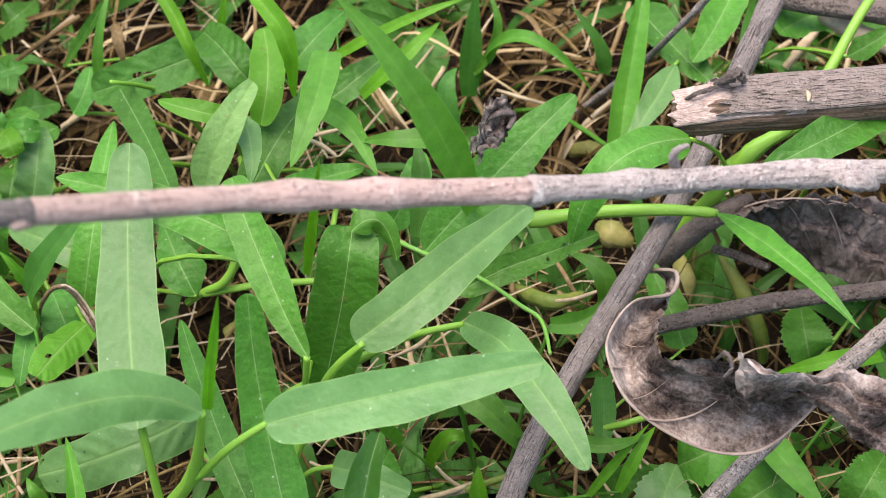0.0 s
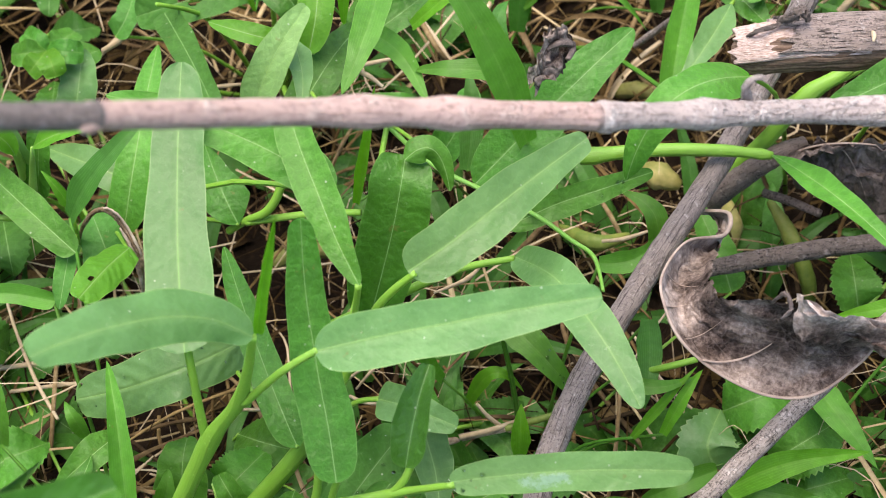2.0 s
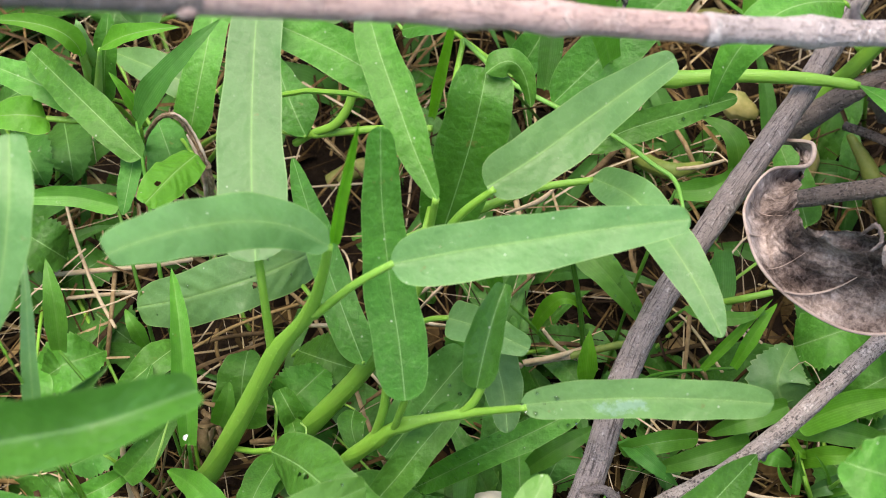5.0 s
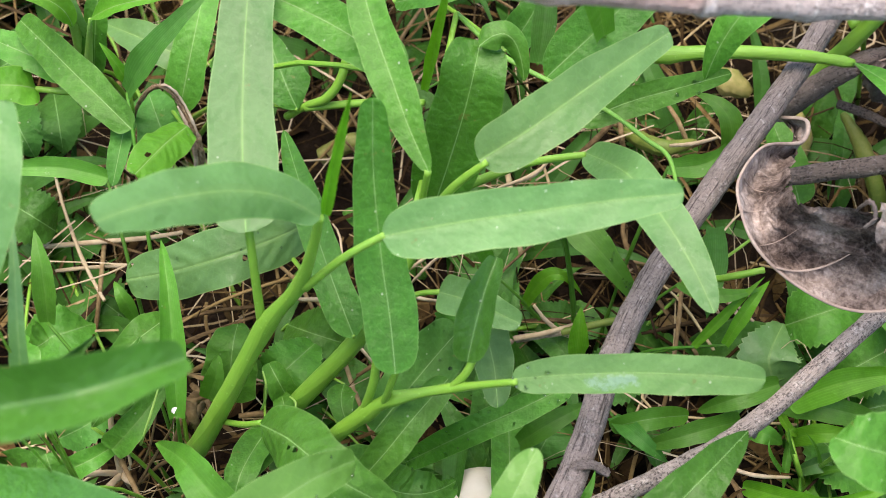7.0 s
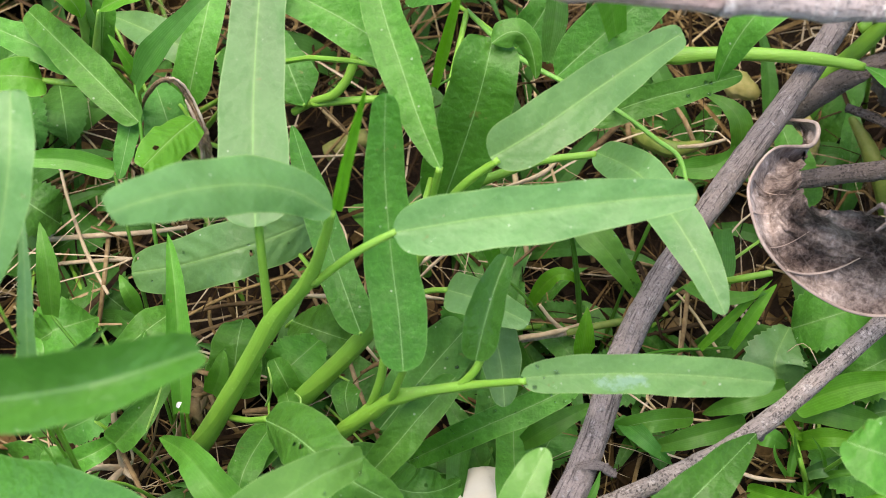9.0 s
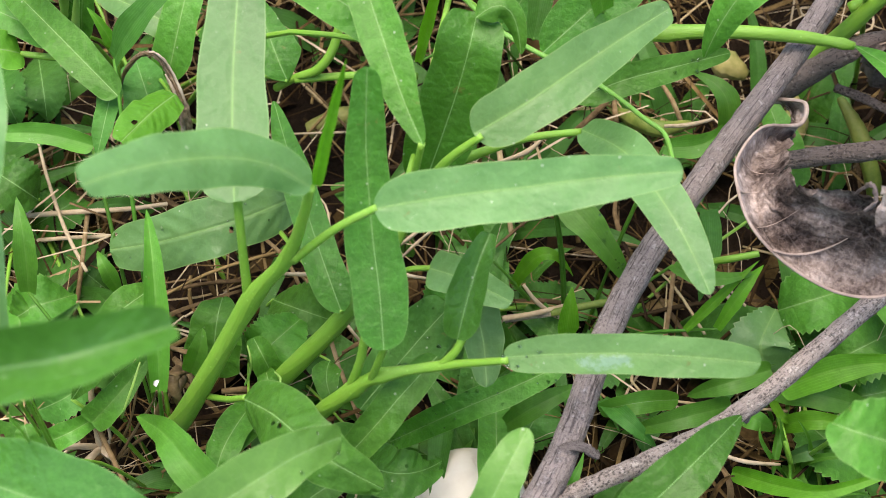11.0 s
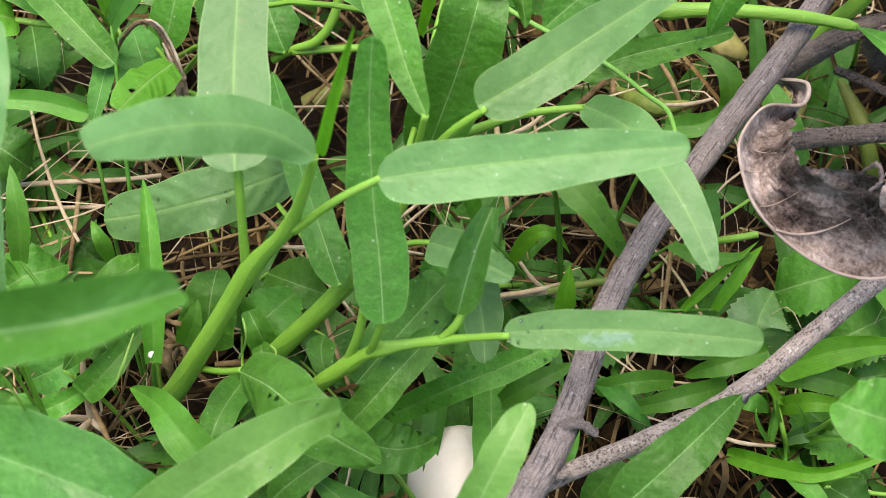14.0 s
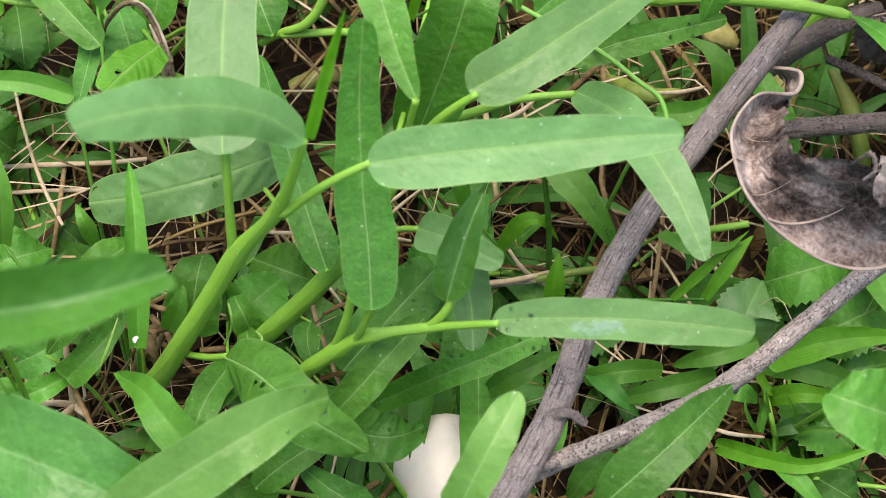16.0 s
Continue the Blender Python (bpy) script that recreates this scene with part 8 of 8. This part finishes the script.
def beads(ob, count, seed, span=(0.05, 0.95), sizes=(0, 0, 0, 1, 1, 2)):
    """Beads of water on the upper face of a leaf, between two parts of its length."""
    rng = random.Random(seed)
    polys = ob.data.polygons
    base = Vector((0, 0, 0))
    up = ob
    while up is not None:
        base += up.location
        up = up.parent
    for _ in range(count):
        f = polys[int(rng.uniform(*span) * (len(polys) - 1))]
        n = f.normal if f.normal.z > 0 else -f.normal
        bead = new("water_drop", DROPS[rng.choice(sizes)])
        bead.rotation_mode = "QUATERNION"
        bead.rotation_quaternion = n.to_track_quat("Z", "Y")
        bead.location = base + f.center + n * 0.0001
        tagged(bead, "clear bead of water lying on a leaf", "water drop", "water drops")


beads(spotted_leaf, 26, 1)
beads(wet_leaf, 16, 2, (0.05, 0.8))
beads(lobed_leaf, 14, 3, (0.3, 0.98))
beads(low_leaf_a, 7, 4)
beads(stained_leaf, 6, 5, (0.02, 0.25))
beads(tip_leaf, 5, 6, (0.2, 0.9))
beads(side_leaf, 4, 7, (0.6, 0.9), (2, 3))

# ---- ground, litter and low growth ----


def ground_height(x, y):
    p = Vector((x, y, 0))
    return -0.012 + 0.006 * noise.noise(p * 22) + 0.003 * noise.noise(p * 70)


def ground_sheet():
    """One sheet, fine under the plants and coarser outwards to the horizon."""
    steps = [-400, -120, -40, -12, -4, -1.6, -0.9] + [-0.6 + 0.012 * i for i in range(101)] + [0.9, 1.6, 4, 12, 40, 120, 400]
    n = len(steps)
    verts = [(x, y, ground_height(x, y) if abs(x) < 5 and abs(y) < 5 else -0.012) for y in steps for x in steps]
    faces = [(j * n + i, j * n + i + 1, (j + 1) * n + i + 1, (j + 1) * n + i) for j in range(n - 1) for i in range(n - 1)]
    return verts, faces


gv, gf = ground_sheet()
tagged(sheet("ground", gv, gf, None, MAT["soil"]), "dark brown bare soil under the weeds, darkened for their shade", "ground", kind="structure")


def scatter(name, kind, count, maker, label, category, seed):
    """Many small pieces too fine to count, in one mesh."""
    rng = random.Random(seed)
    verts, faces, uvs = [], [], []
    for _ in range(count):
        v, f, u = maker(rng)
        o = len(verts)
        verts += v
        uvs += u
        faces += [tuple(i + o for i in face) for face in f]
    return tagged(sheet(name, verts, faces, uvs, MAT[kind]), label, category, kind="stuff")


def spread(rng, wide):
    return rng.uniform(-wide, wide) + 0.03, rng.uniform(-wide, wide) * 1.1 + 0.06


def straw_piece(length, thick, high, wide):
    def make(rng):
        x, y = spread(rng, wide)
        ang, l = rng.uniform(0, 6.28), length * rng.uniform(0.4, 1.3)
        dx, dy = math.cos(ang) * l / 2, math.sin(ang) * l / 2
        z = ground_height(x, y) + rng.uniform(0.002, high)
        tilt = rng.uniform(-0.22, 0.22) * l
        if math.hypot(x - egg_at[0], y - egg_at[1]) < 0.032:
            z, tilt = ground_height(x, y) + 0.001, 0.0
        bend = 0.05 if rng.random() < 0.7 else 0.2
        bow = Vector((rng.gauss(0, bend) * l, rng.gauss(0, bend) * l, rng.uniform(-0.05, 0.14) * l))
        r = thick * (0.35 + 1.5 * rng.random() ** 2.2)
        return tube_mesh([(x - dx, y - dy, max(ground_height(x - dx, y - dy), z - tilt)), Vector((x, y, z)) + bow, (x + dx, y + dy, max(ground_height(x + dx, y + dy), z + tilt))], [r, r, r * 0.6], 5, 4, 0.25, 0.55)
    return make


def low_leaf(length, high, shapes, wide, keep):
    def make(rng):
        while True:
            x, y = spread(rng, wide)
            if keep(x, y, rng):
                break
        ang, l = rng.uniform(0, 6.28), length * rng.uniform(0.6, 1.35)
        z = ground_height(x, y) + 0.002
        b = Vector((x, y, z - 0.002))
        t = b + Vector((math.cos(ang) * l, math.sin(ang) * l, rng.uniform(-0.1, 0.4) * l + rng.uniform(0, high)))
        t.z = max(t.z, z)
        m = (b + t) / 2 + Vector((0, 0, rng.uniform(0.10, 0.26) * l + 0.25 * high))
        shape, ratio = rng.choice(shapes)
        return leaf_mesh(b, m, t, l * ratio * rng.uniform(0.8, 1.2), (rng.uniform(-0.4, 0.4), rng.uniform(-0.6, 0.2), 1), rng.uniform(-20, 20), shape, 0.1, 0.04, 8, 0, rng.random())
    return make


def open_soil(x, y, rng):
    """Low growth comes in patches, with straw and bare soil between."""
    for cx, cy, r in ((-0.075, 0.155, 0.055), (0.075, 0.125, 0.035), (0.035, 0.10, 0.03), (0.09, 0.03, 0.03), (-0.02, 0.06, 0.03)):
        if math.hypot(x - cx, y - cy) < r:
            return False
    return noise.noise(Vector((x * 16 + 3, y * 16, 1.7))) + rng.uniform(-0.35, 0.35) > 0.0


def beyond(x, y, rng):
    return (abs(x - 0.03) > 0.55 or abs(y - 0.05) > 0.6) and math.hypot(x, y) < 0.7 + 1.5 * rng.random() ** 1.5


def everywhere(x, y, rng):
    return True


# ring out of view, thinned on the near side to let light in
def anywhere(x, y, rng):
    return (abs(x - 0.03) > 0.24 or abs(y - 0.05) > 0.26) and (y > 0.12 or rng.random() < 0.3)


scatter("straw_litter", "straw", 800, straw_piece(0.055, 0.0005, 0.024, 0.19), "dry tan grass stalks tangled over the soil", "straw", 11)
scatter("fine_straw", "husk", 380, straw_piece(0.042, 0.00024, 0.030, 0.17), "hair-thin pale dry grass fibres over the litter", "straw", 19)
scatter("brown_litter", "straw_brown", 2300, straw_piece(0.045, 0.0005, 0.018, 0.19), "dark brown rotting stalks on the soil", "straw", 12)
scatter("leaf_litter", "straw_brown", 420, low_leaf(0.013, 0.002, [("oval", 0.5), ("spear", 0.4), ("grass", 0.3)], 0.19, everywhere), "small brown dead leaf scraps on the soil", "dead leaves", 18)
scatter("low_weeds", "dark", 300, low_leaf(0.028, 0.012, [("lance", 0.3), ("oval", 0.6), ("spear", 0.35)], 0.2, open_soil), "low dark green weeds close to the soil", "weeds", 13)
# low blades use the grass colour with shade painted in
scatter("low_grass", "grass_shaded", 300, low_leaf(0.042, 0.014, [("grass", 0.14), ("grass", 0.2)], 0.2, open_soil), "short grass blades close to the soil", "grass", 14)
# added out of view, tall enough to block low sky light
scatter("outer_weeds", "mid", 2000, low_leaf(0.10, 0.13, [("lance", 0.22), ("grass", 0.12), ("spear", 0.26)], 0.6, anywhere), "unseen weeds added around the place to shade it", "weeds", 15)
scatter("outer_grass", "grass", 2600, low_leaf(0.12, 0.12, [("grass", 0.09), ("grass", 0.13), ("spear", 0.2)], 2.2, beyond), "grass growing on round about", "grass", 16)
